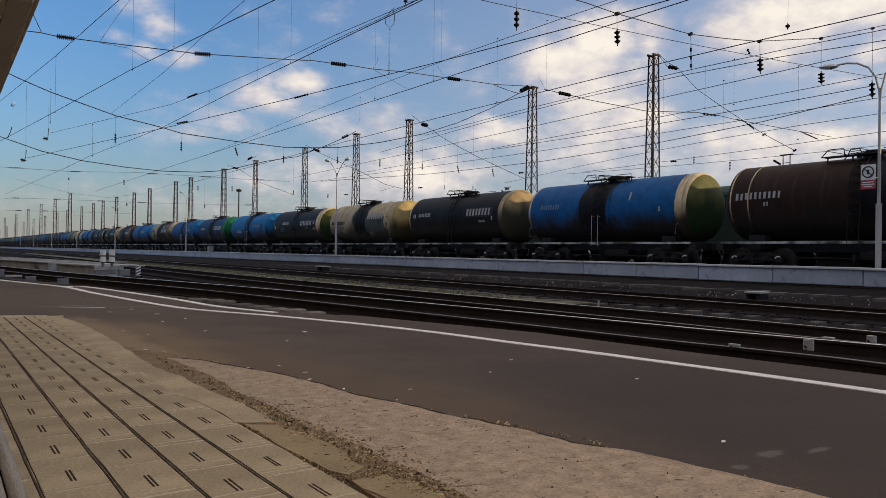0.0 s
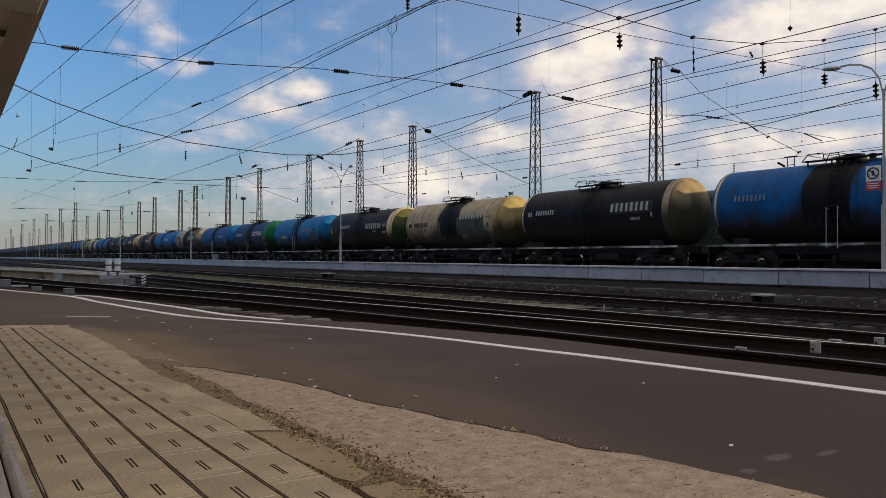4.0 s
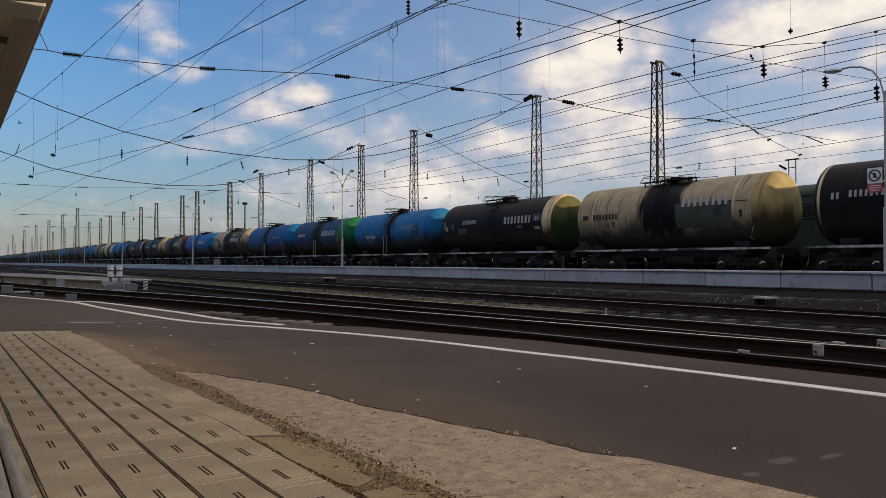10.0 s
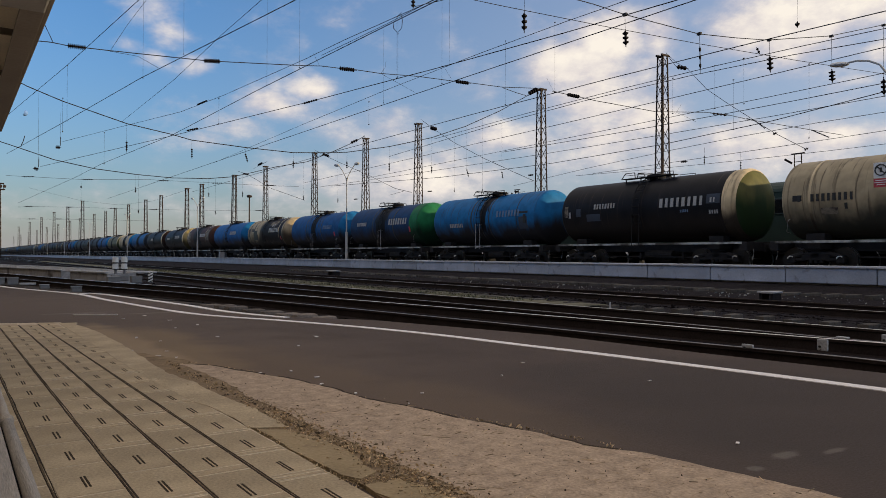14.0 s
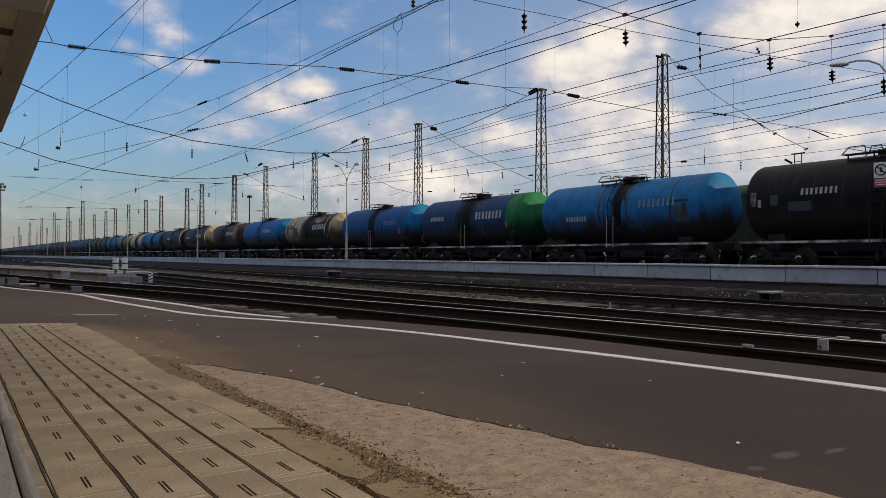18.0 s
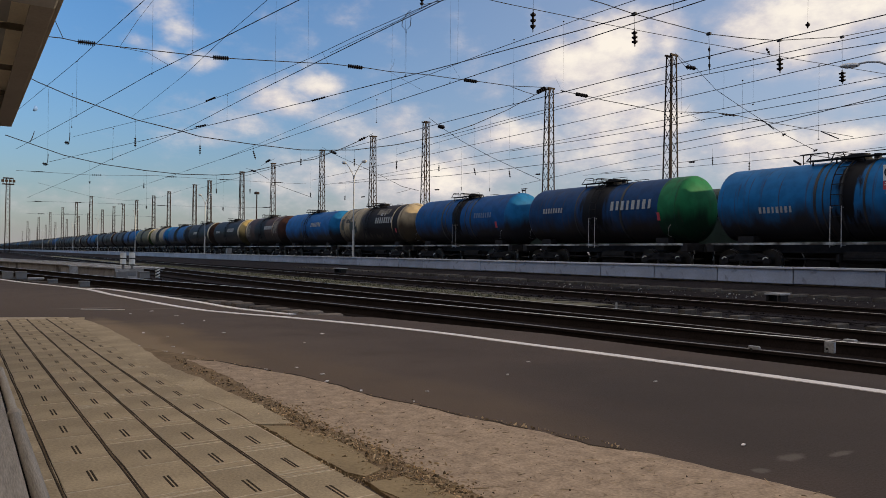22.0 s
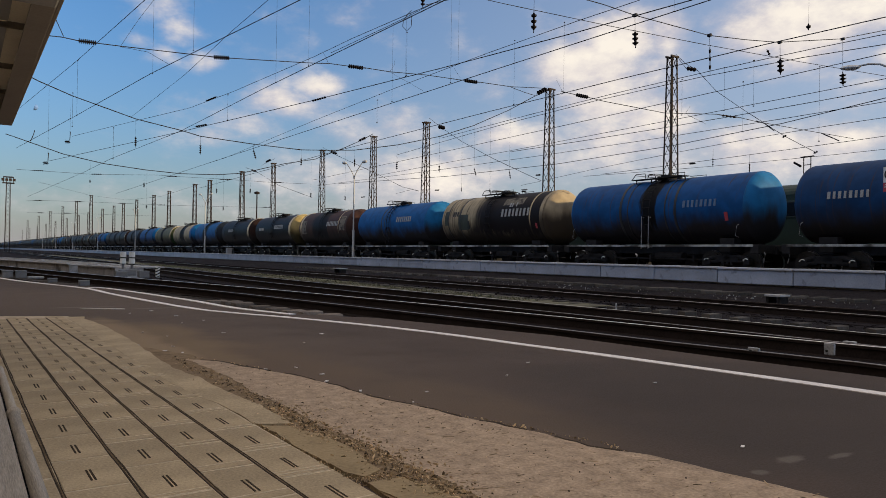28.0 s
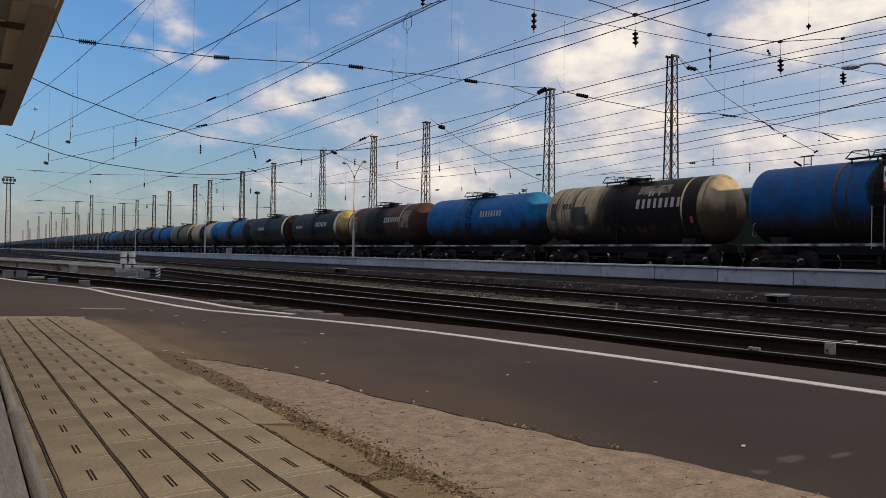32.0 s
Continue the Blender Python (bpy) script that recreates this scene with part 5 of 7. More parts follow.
wire(((28.41, -8.98, 7.60), (23.60, 10.44, 7.60), (22.91, 13.24, 7.60), (22.48, 16.87, 7.60), (22.40, 21.88, 7.60), (22.85, 29.42, 7.60), (24.32, 42.30, 7.60)), 0.0125)
wire(((21.58, -9.79, 7.20), (22.97, 10.16, 7.20), (23.25, 14.04, 7.20), (23.56, 19.31, 7.20), (23.95, 26.84, 7.20), (24.45, 38.43, 7.20), (25.21, 58.50, 7.20)), 0.0125)
wire(((24.25, -8.74, 7.00), (25.37, 11.23, 7.00), (25.58, 14.97, 7.00), (25.82, 19.84, 7.00), (26.10, 26.44, 7.00), (26.44, 35.84, 7.00), (26.89, 50.31, 7.00)), 0.0115)
wire(((26.85, 12.28, 7.00), (27.03, 15.11, 7.00), (27.13, 18.45, 7.00), (27.13, 22.44, 7.00), (26.97, 27.23, 7.00), (26.62, 33.06, 7.00)), 0.0135)
wire(((28.27, 12.87, 7.00), (30.26, 18.43, 7.00), (31.85, 25.82, 7.00), (32.47, 35.24, 7.00), (31.29, 46.41, 7.00), (27.47, 57.98, 7.00)), 0.0170)
wire(((31.52, -5.69, 7.00), (32.25, 14.29, 7.00), (32.37, 17.55, 7.00), (32.91, 21.73, 7.00), (34.07, 27.35, 7.00), (36.20, 35.46, 7.00), (40.15, 48.30, 7.00)), 0.0125)
wire(((28.08, -7.12, 7.00), (29.03, 12.86, 7.00), (29.26, 17.64, 7.00), (29.31, 23.89, 7.00), (29.07, 32.29, 7.00), (28.37, 43.98, 7.00), (26.85, 61.04, 7.00)), 0.0125)
wire(((34.50, -3.46, 7.00), (36.97, 16.39, 7.00), (37.35, 19.43, 7.00), (37.74, 22.95, 7.00), (38.14, 27.08, 7.00), (38.55, 31.96, 7.00), (38.98, 37.82, 7.00)), 0.0135)
wire(((41.08, -1.63, 7.00), (41.41, 18.37, 7.00), (41.47, 21.77, 7.00), (41.31, 25.57, 7.00), (40.88, 29.80, 7.00), (40.13, 34.47, 7.00), (39.00, 39.59, 7.00)), 0.0125)
wire(((24.56, 91.64, 9.20), (25.54, 117.35, 9.20), (22.95, 129.95, 9.20), (16.61, 123.62, 9.20), (7.88, 103.31, 9.20)), 0.0120)
wire(((3.74, 50.20, 13.90), (4.95, 50.20, 13.97), (5.87, 50.20, 13.91), (6.89, 50.20, 13.94), (8.29, 50.20, 13.99), (14.15, 50.20, 14.27), (15.31, 50.20, 14.37), (21.15, 50.20, 14.97), (22.96, 50.20, 15.20), (24.46, 50.20, 15.25), (25.72, 50.20, 15.34), (28.07, 50.20, 15.37), (31.51, 50.20, 15.63), (35.37, 50.20, 15.74), (36.68, 50.20, 15.82), (40.43, 50.20, 15.93), (44.64, 50.20, 16.38)), 0.0300, SPAN)
wire(((46.40, 50.20, 16.35), (48.36, 50.20, 16.28), (49.86, 50.20, 16.25), (52.17, 50.20, 16.15), (60.99, 50.20, 16.09), (69.60, 50.20, 17.00), (73.26, 50.20, 17.16), (77.11, 50.20, 17.05), (87.99, 50.20, 17.15), (99.08, 50.20, 17.27)), 0.0360, SPAN)
wire(((3.24, 50.20, 11.30), (3.71, 50.20, 11.09), (5.59, 50.20, 10.43), (9.33, 50.20, 9.42), (12.14, 50.20, 8.99), (13.43, 50.20, 8.73), (17.14, 50.20, 8.55), (20.74, 50.20, 8.48), (22.99, 50.20, 8.66), (25.11, 50.20, 8.87), (28.86, 50.20, 9.63), (32.91, 50.20, 10.73), (36.38, 50.20, 12.03), (40.10, 50.20, 13.77), (43.20, 50.20, 15.47), (44.78, 50.20, 16.19)), 0.0300, SPAN)
insulator((5.87, 50.20, 13.91), (6.89, 50.20, 13.94), 9, 0.190)
insulator((14.23, 50.20, 14.26), (15.31, 50.20, 14.37), 8, 0.190)
insulator((24.46, 50.20, 15.25), (25.72, 50.20, 15.30), 7, 0.190)
insulator((35.37, 50.20, 15.74), (36.68, 50.20, 15.78), 7, 0.190)
insulator((48.36, 50.20, 16.28), (49.86, 50.20, 16.25), 6, 0.220)
insulator((70.63, 50.20, 16.99), (73.26, 50.20, 17.09), 4, 0.150)
insulator((43.54, 50.20, 15.77), (44.50, 50.20, 16.31), 4, 0.250)
wire(((8.29, 50.20, 13.95), (9.98, 50.20, 13.89), (11.28, 50.20, 13.30)), 0.0130, JUMPER)
wire(((40.43, 50.20, 15.88), (42.06, 50.20, 15.63), (43.20, 50.20, 15.52)), 0.0280, JUMPER)
wire(((5.04, 50.20, 14.02), (4.88, 50.20, 14.38), (4.63, 50.20, 14.92), (4.51, 50.20, 15.38)), 0.0220, JUMPER)
wire(((28.07, 50.20, 15.37), (28.43, 50.20, 15.24), (31.24, 50.20, 14.29)), 0.0120, JUMPER)
wire(((8.32, 50.20, 14.03), (9.31, 50.20, 15.84), (10.58, 50.20, 17.87)), 0.0110, JUMPER)
wire(((22.31, 50.20, 16.03), (22.78, 50.20, 15.21)), 0.0100, JUMPER)
wire(((28.07, 50.20, 15.37), (28.48, 50.20, 15.97), (28.53, 50.20, 16.43)), 0.0100, JUMPER)
wire(((34.21, 50.20, 16.68), (34.90, 50.20, 15.87)), 0.0100, JUMPER)
wire(((45.69, 50.20, 17.48), (46.54, 50.20, 16.37)), 0.0100, JUMPER)
wire(((64.21, 50.20, 16.27), (65.17, 50.20, 17.36)), 0.0120, JUMPER)
wire(((64.68, 50.20, 16.33), (67.78, 50.20, 15.73)), 0.0180, JUMPER)
wire(((3.49, 84.50, 12.31), (5.42, 84.50, 11.74), (8.69, 84.50, 10.74), (12.56, 84.50, 10.07), (16.73, 84.50, 9.73), (20.47, 84.50, 9.59), (24.55, 84.50, 9.77), (27.18, 84.50, 10.13), (28.87, 84.50, 10.57), (32.72, 84.50, 11.72), (36.78, 84.50, 12.64), (40.66, 84.50, 14.38), (43.48, 84.50, 15.79), (44.89, 84.50, 16.67)), 0.0420, SPAN)
insulator((42.91, 84.50, 15.59), (43.81, 84.50, 16.05), 3, 0.220)
wire(((6.42, 121.20, 12.26), (10.30, 121.20, 12.26), (16.25, 121.20, 12.28), (25.92, 121.20, 12.86), (30.69, 121.20, 12.87), (37.09, 121.20, 12.96), (44.40, 121.20, 12.98), (51.16, 121.20, 13.15)), 0.0220, SPAN)
insulator((8.59, 121.20, 12.23), (9.87, 121.20, 12.31), 5, 0.120)
insulator((16.33, 121.20, 12.29), (17.72, 121.20, 12.37), 5, 0.120)
insulator((27.29, 121.20, 12.76), (28.84, 121.20, 12.85), 5, 0.120)
insulator((35.78, 121.20, 12.88), (37.47, 121.20, 12.98), 5, 0.120)
insulator((44.71, 121.20, 13.00), (46.54, 121.20, 13.10), 5, 0.120)
wire(((10.37, 160.00, 9.97), (12.24, 160.00, 10.15), (19.20, 160.00, 10.30), (27.20, 160.00, 10.37), (35.05, 160.00, 10.43), (42.92, 160.00, 10.59), (57.98, 160.00, 11.00)), 0.0200, SPAN)
insulator((11.67, 160.00, 10.12), (12.80, 160.00, 10.17), 5, 0.140)
insulator((18.60, 160.00, 10.28), (19.80, 160.00, 10.32), 5, 0.140)
insulator((26.57, 160.00, 10.35), (27.84, 160.00, 10.40), 5, 0.140)
insulator((34.38, 160.00, 10.40), (35.73, 160.00, 10.45), 5, 0.140)
insulator((57.19, 160.00, 11.04), (58.78, 160.00, 11.09), 5, 0.140)
wire(((13.97, 215.00, 10.03), (29.61, 215.00, 10.33), (45.32, 215.00, 10.45)), 0.0220, SPAN)
insulator((16.47, 215.00, 10.10), (17.74, 215.00, 10.14), 4, 0.170)
insulator((22.52, 215.00, 10.27), (23.83, 215.00, 10.31), 4, 0.170)
wire(((9.30, 50.20, 9.42), (9.31, 50.20, 8.25)), 0.0060, HANGER)
insulator((9.31, 50.20, 8.25), (9.31, 50.20, 7.66), 4, 0.085)
wire(((13.43, 50.20, 8.73), (13.44, 50.20, 8.15)), 0.0060, HANGER)
insulator((13.44, 50.20, 8.15), (13.44, 50.20, 7.54), 4, 0.085)
wire(((17.14, 50.20, 8.55), (17.14, 50.20, 8.11)), 0.0060, HANGER)
insulator((17.14, 50.20, 8.11), (17.31, 50.20, 7.56), 4, 0.085)
wire(((20.74, 50.20, 8.44), (20.74, 50.20, 7.85)), 0.0060, HANGER)
insulator((20.74, 50.20, 7.85), (20.74, 50.20, 7.35), 4, 0.085)
wire(((25.11, 50.20, 8.87), (25.11, 50.20, 8.18)), 0.0060, HANGER)
insulator((25.11, 50.20, 8.18), (25.11, 50.20, 7.65), 4, 0.085)
wire(((28.86, 50.20, 9.63), (28.86, 50.20, 8.28)), 0.0060, HANGER)
insulator((28.86, 50.20, 8.28), (28.86, 50.20, 7.69), 4, 0.085)
wire(((32.91, 50.20, 10.73), (32.91, 50.20, 8.29)), 0.0060, HANGER)
insulator((32.91, 50.20, 8.29), (32.91, 50.20, 7.82), 4, 0.085)
wire(((36.50, 50.20, 12.09), (36.51, 50.20, 8.34)), 0.0060, HANGER)
insulator((36.51, 50.20, 8.34), (36.69, 50.20, 7.77), 4, 0.085)
wire(((40.36, 50.20, 13.90), (40.36, 50.20, 8.40)), 0.0060, HANGER)
insulator((40.36, 50.20, 8.40), (40.48, 50.20, 7.81), 4, 0.085)
wire(((16.61, 84.50, 9.72), (16.62, 84.50, 8.30)), 0.0059, HANGER)
insulator((16.62, 84.50, 8.30), (16.62, 84.50, 7.80), 4, 0.110)
wire(((24.55, 84.50, 9.77), (24.56, 84.50, 8.14)), 0.0059, HANGER)
insulator((24.56, 84.50, 8.14), (24.57, 84.50, 7.68), 4, 0.110)
wire(((28.53, 84.50, 10.48), (28.54, 84.50, 8.40)), 0.0059, HANGER)
insulator((28.54, 84.50, 8.40), (28.54, 84.50, 7.86), 4, 0.110)
wire(((16.90, 84.50, 9.74), (16.93, 84.50, 5.84)), 0.0059, HANGER)
insulator((16.93, 84.50, 5.84), (16.93, 84.50, 5.53), 4, 0.110)
wire(((25.33, 84.50, 9.82), (25.36, 84.50, 6.07)), 0.0059, HANGER)
insulator((25.36, 84.50, 6.07), (25.36, 84.50, 5.68), 4, 0.110)
wire(((11.21, 84.50, 10.27), (11.25, 84.50, 5.75)), 0.0059, HANGER)
insulator((11.25, 84.50, 5.75), (11.25, 84.50, 5.46), 4, 0.110)
wire(((36.25, 84.50, 12.60), (36.27, 84.50, 8.36)), 0.0059, HANGER)
insulator((36.27, 84.50, 8.36), (36.27, 84.50, 7.87), 4, 0.110)
wire(((40.97, 84.50, 14.48), (41.00, 84.50, 8.22)), 0.0059, HANGER)
insulator((41.00, 84.50, 8.22), (41.00, 84.50, 7.71), 4, 0.110)
wire(((11.21, 84.50, 10.27), (11.23, 84.50, 8.19)), 0.0059, HANGER)
insulator((11.23, 84.50, 8.19), (11.23, 84.50, 7.95), 4, 0.110)
wire(((35.20, 50.20, 11.38), (35.20, 50.20, 6.62)), 0.0060, HANGER)
insulator((35.20, 50.20, 6.62), (35.20, 50.20, 6.33), 3, 0.060)
wire(((38.21, 50.20, 12.86), (38.21, 50.20, 6.73)), 0.0060, HANGER)
insulator((38.21, 50.20, 6.73), (38.21, 50.20, 6.44), 3, 0.060)
insulator((5.25, 50.20, 7.55), (5.49, 50.20, 7.54), 4, 0.140)
wire(((5.51, 50.20, 9.72), (5.49, 50.20, 7.63)), 0.0050, HANGER)
wire(((5.52, 50.20, 8.19), (5.49, 50.20, 7.66)), 0.0200, HANGER)
insulator((4.08, 50.20, 6.15), (4.32, 50.20, 6.13), 4, 0.140)
wire(((4.31, 50.20, 10.76), (4.32, 50.20, 6.22)), 0.0050, HANGER)
wire(((4.35, 50.20, 6.77), (4.32, 50.20, 6.25)), 0.0200, HANGER)
wire(((3.59, 50.20, 8.08), (3.51, 50.20, 7.76), (3.37, 50.20, 7.38)), 0.0220, JUMPER)
wire(((14.30, 17.20, 9.36), (15.83, 17.20, 9.38), (17.75, 17.20, 9.39), (19.28, 17.20, 9.33), (23.36, 17.20, 9.37), (25.69, 17.20, 9.62), (27.85, 17.20, 9.90), (32.78, 17.20, 10.92), (37.27, 17.20, 12.19), (40.89, 17.20, 13.26)), 0.0165, SPAN)
wire(((19.28, 17.20, 9.33), (19.30, 17.20, 8.75)), 0.0090, HANGER)
insulator((19.30, 17.20, 8.75), (19.33, 17.20, 8.29), 3, 0.125)
clamp((19.28, 17.20, 9.33), 0.110)
wire(((23.39, 17.20, 9.38), (23.42, 17.20, 8.93)), 0.0090, HANGER)
insulator((23.42, 17.20, 8.93), (23.45, 17.20, 8.03), 3, 0.050)
clamp((23.39, 17.20, 9.38), 0.110)
wire(((28.01, 17.20, 9.93), (28.05, 17.20, 9.22)), 0.0090, HANGER)
insulator((28.05, 17.20, 9.22), (28.08, 17.20, 8.68), 3, 0.155)
clamp((28.01, 17.20, 9.93), 0.110)
wire(((32.92, 17.20, 10.94), (32.95, 17.20, 9.37)), 0.0090, HANGER)
insulator((32.95, 17.20, 9.37), (32.99, 17.20, 8.91), 3, 0.170)
clamp((32.92, 17.20, 10.94), 0.110)
wire(((37.79, 17.20, 12.32), (37.79, 17.20, 9.65)), 0.0090, HANGER)
insulator((37.79, 17.20, 9.65), (37.83, 17.20, 8.93), 3, 0.170)
clamp((37.79, 17.20, 12.32), 0.110)
wire(((10.64, 17.20, 8.94), (10.64, 17.20, 8.30)), 0.0070, HANGER)
insulator((10.64, 17.20, 8.30), (10.64, 17.20, 7.89), 4, 0.070)
wire(((14.72, 17.20, 9.86), (14.71, 17.20, 8.50)), 0.0070, HANGER)
insulator((14.71, 17.20, 8.50), (14.71, 17.20, 7.97), 3, 0.105)
wire(((30.14, 17.20, 12.58), (30.12, 17.20, 11.07)), 0.0045, HANGER)
insulator((30.12, 17.20, 11.07), (30.12, 17.20, 10.85), 1, 0.120)
wire(((45.40, 36.37, 16.57), (45.40, 35.47, 15.67), (45.40, 34.45, 14.98), (45.40, 32.73, 13.08), (45.40, 30.65, 11.48), (45.40, 27.48, 9.16), (45.40, 25.34, 7.84)), 0.0180, STAY)
wire(((45.40, 36.26, 16.37), (45.40, 35.22, 15.06)), 0.0180, STAY)
insulator((45.40, 35.32, 15.29), (45.40, 34.50, 14.99), 3, 0.190)
insulator((45.40, 27.60, 9.10), (45.40, 27.35, 9.18), 2, 0.090)
insulator((45.40, 25.46, 7.81), (45.40, 25.23, 7.90), 2, 0.090)
wire(((45.40, 29.56, 10.47), (45.40, 28.92, 10.21), (45.40, 28.21, 9.60)), 0.0340, JUMPER)
wire(((45.40, 25.00, 9.03), (45.40, 23.88, 8.41)), 0.0340, JUMPER)
wire(((45.40, 71.56, 16.89), (45.40, 69.03, 15.46), (45.40, 64.75, 13.29), (45.40, 59.35, 10.96), (45.40, 54.37, 9.03), (45.40, 51.71, 8.03)), 0.0240, STAY)
insulator((45.40, 69.38, 15.57), (45.40, 68.33, 15.29), 3, 0.280)
wire(((45.40, 101.58, 16.89), (45.40, 98.16, 15.64), (45.40, 90.76, 13.39), (45.40, 83.39, 11.16), (45.40, 77.56, 9.24), (45.40, 73.56, 8.46)), 0.0280, STAY)
insulator((45.40, 98.55, 15.94), (45.40, 96.61, 15.39), 3, 0.220)
wire(((45.40, 137.09, 17.01), (45.40, 131.94, 15.99), (45.40, 119.81, 12.44), (45.40, 105.32, 9.49)), 0.0300, STAY)
insulator((45.40, 133.83, 16.27), (45.40, 131.32, 15.83), 3, 0.220)
insulator((45.40, 125.97, 17.07), (45.40, 123.98, 17.26), 3, 0.220)
wire(((45.40, 128.31, 16.69), (45.40, 121.76, 17.23)), 0.0300, STAY)
wire(((45.40, 78.95, 8.49), (45.40, 75.52, 8.74)), 0.0200, JUMPER)
insulator((45.40, 52.44, 8.61), (45.40, 51.79, 8.59), 3, 0.100)
insulator((45.40, 70.02, 8.32), (45.40, 69.19, 8.30), 3, 0.100)
insulator((45.40, 54.46, 7.19), (45.40, 53.94, 7.19), 3, 0.100)
insulator((45.40, 88.51, 8.58), (45.40, 87.51, 8.56), 3, 0.100)
insulator((45.40, 35.00, 8.05), (45.40, 34.49, 8.02), 3, 0.100)
wire(((40.00, 29.03, 7.94), (40.00, 29.04, 7.39)), 0.0080, HANGER)
insulator((40.00, 29.04, 7.39), (40.00, 29.04, 6.88), 3, 0.060)
wire(((40.00, 26.44, 7.37), (40.00, 26.44, 6.78)), 0.0080, HANGER)
insulator((40.00, 26.44, 6.78), (40.00, 26.45, 6.26), 3, 0.060)
insulator((40.00, 25.37, 13.49), (40.00, 25.19, 13.13), 2, 0.090)
insulator((11.11, 40.42, 9.20), (11.24, 39.09, 9.20), 6, 0.055)
insulator((10.62, 24.77, 6.50), (10.76, 23.85, 6.50), 6, 0.045)
insulator((8.67, 33.15, 6.50), (8.90, 32.29, 6.50), 5, 0.050)
wire(((4.93, 24.08, 9.03), (4.93, 24.08, 6.50)), 0.0032, DROPPER)
clamp((4.93, 24.08, 6.50), 0.029)
clamp((4.93, 24.08, 9.03), 0.029)
wire(((3.92, 33.63, 8.80), (3.92, 33.63, 6.50)), 0.0044, DROPPER)
clamp((3.92, 33.63, 6.50), 0.041)
clamp((3.92, 33.63, 8.80), 0.041)
wire(((5.27, 20.57, 8.51), (5.27, 20.57, 6.50)), 0.0028, DROPPER)
clamp((5.27, 20.57, 6.50), 0.025)
clamp((5.27, 20.57, 8.51), 0.025)
wire(((8.49, 22.80, 9.38), (8.49, 22.80, 6.50)), 0.0032, DROPPER)
clamp((8.49, 22.80, 6.50), 0.029)
clamp((8.49, 22.80, 9.38), 0.029)
wire(((8.49, 20.11, 9.23), (8.49, 20.11, 6.50)), 0.0028, DROPPER)
clamp((8.49, 20.11, 6.50), 0.026)
clamp((8.49, 20.11, 9.23), 0.026)
wire(((7.67, 48.25, 8.40), (7.67, 48.25, 6.50)), 0.0064, DROPPER)
clamp((7.67, 48.25, 6.50), 0.059)
clamp((7.67, 48.25, 8.40), 0.059)
wire(((12.98, 23.01, 9.34), (12.98, 23.01, 6.50)), 0.0034, DROPPER)
clamp((12.98, 23.01, 6.50), 0.032)
clamp((12.98, 23.01, 9.34), 0.032)
wire(((13.07, 19.35, 9.39), (13.07, 19.35, 6.50)), 0.0030, DROPPER)
clamp((13.07, 19.35, 6.50), 0.028)
clamp((13.07, 19.35, 9.39), 0.028)
wire(((11.96, 17.32, 8.44), (11.96, 17.32, 6.50)), 0.0027, DROPPER)
clamp((11.96, 17.32, 6.50), 0.025)
clamp((11.96, 17.32, 8.44), 0.025)
wire(((16.81, 20.71, 8.85), (16.81, 20.71, 6.50)), 0.0035, DROPPER)
clamp((16.81, 20.71, 6.50), 0.032)
clamp((16.81, 20.71, 8.85), 0.032)
wire(((16.90, 18.17, 8.88), (16.90, 18.17, 6.50)), 0.0032, DROPPER)
clamp((16.90, 18.17, 6.50), 0.030)
clamp((16.90, 18.17, 8.88), 0.030)
wire(((9.32, 30.67, 7.58), (9.32, 30.67, 6.50)), 0.0042, DROPPER)
clamp((9.32, 30.67, 6.50), 0.038)
clamp((9.32, 30.67, 7.58), 0.038)
wire(((14.61, 27.16, 7.46), (14.61, 27.16, 6.50)), 0.0040, DROPPER)
clamp((14.61, 27.16, 6.50), 0.037)
clamp((14.61, 27.16, 7.46), 0.037)
wire(((11.49, 19.53, 8.42), (11.49, 19.53, 6.50)), 0.0029, DROPPER)
clamp((11.49, 19.53, 6.50), 0.027)
clamp((11.49, 19.53, 8.42), 0.027)
wire(((11.44, 19.39, 7.84), (11.44, 19.39, 6.50)), 0.0029, DROPPER)
clamp((11.44, 19.39, 6.50), 0.027)
clamp((11.44, 19.39, 7.84), 0.027)
wire(((23.17, 18.25, 7.87), (23.17, 18.25, 6.50)), 0.0038, DROPPER)
clamp((23.17, 18.25, 6.50), 0.035)
clamp((23.17, 18.25, 7.87), 0.035)
wire(((23.66, 16.72, 8.10), (23.66, 16.72, 6.50)), 0.0038, DROPPER)
clamp((23.66, 16.72, 6.50), 0.035)
clamp((23.66, 16.72, 8.10), 0.035)
wire(((28.25, 19.03, 8.67), (28.25, 19.03, 6.50)), 0.0044, DROPPER)
clamp((28.25, 19.03, 6.50), 0.041)
clamp((28.25, 19.03, 8.67), 0.041)
wire(((23.82, 15.62, 8.16), (23.82, 15.62, 6.50)), 0.0037, DROPPER)
clamp((23.82, 15.62, 6.50), 0.034)
clamp((23.82, 15.62, 8.16), 0.034)
wire(((13.28, 10.70, 6.90), (13.28, 10.70, 6.50)), 0.0022, DROPPER)
clamp((13.28, 10.70, 6.50), 0.020)
clamp((13.28, 10.70, 6.90), 0.020)
wire(((33.19, 18.39, 9.97), (33.19, 18.39, 6.50)), 0.0049, DROPPER)
clamp((33.19, 18.39, 6.50), 0.046)
clamp((33.19, 18.39, 9.97), 0.046)
wire(((4.10, 36.69, 8.01), (4.10, 36.69, 6.50)), 0.0048, DROPPER)
clamp((4.10, 36.69, 6.50), 0.044)
clamp((4.10, 36.69, 8.01), 0.044)
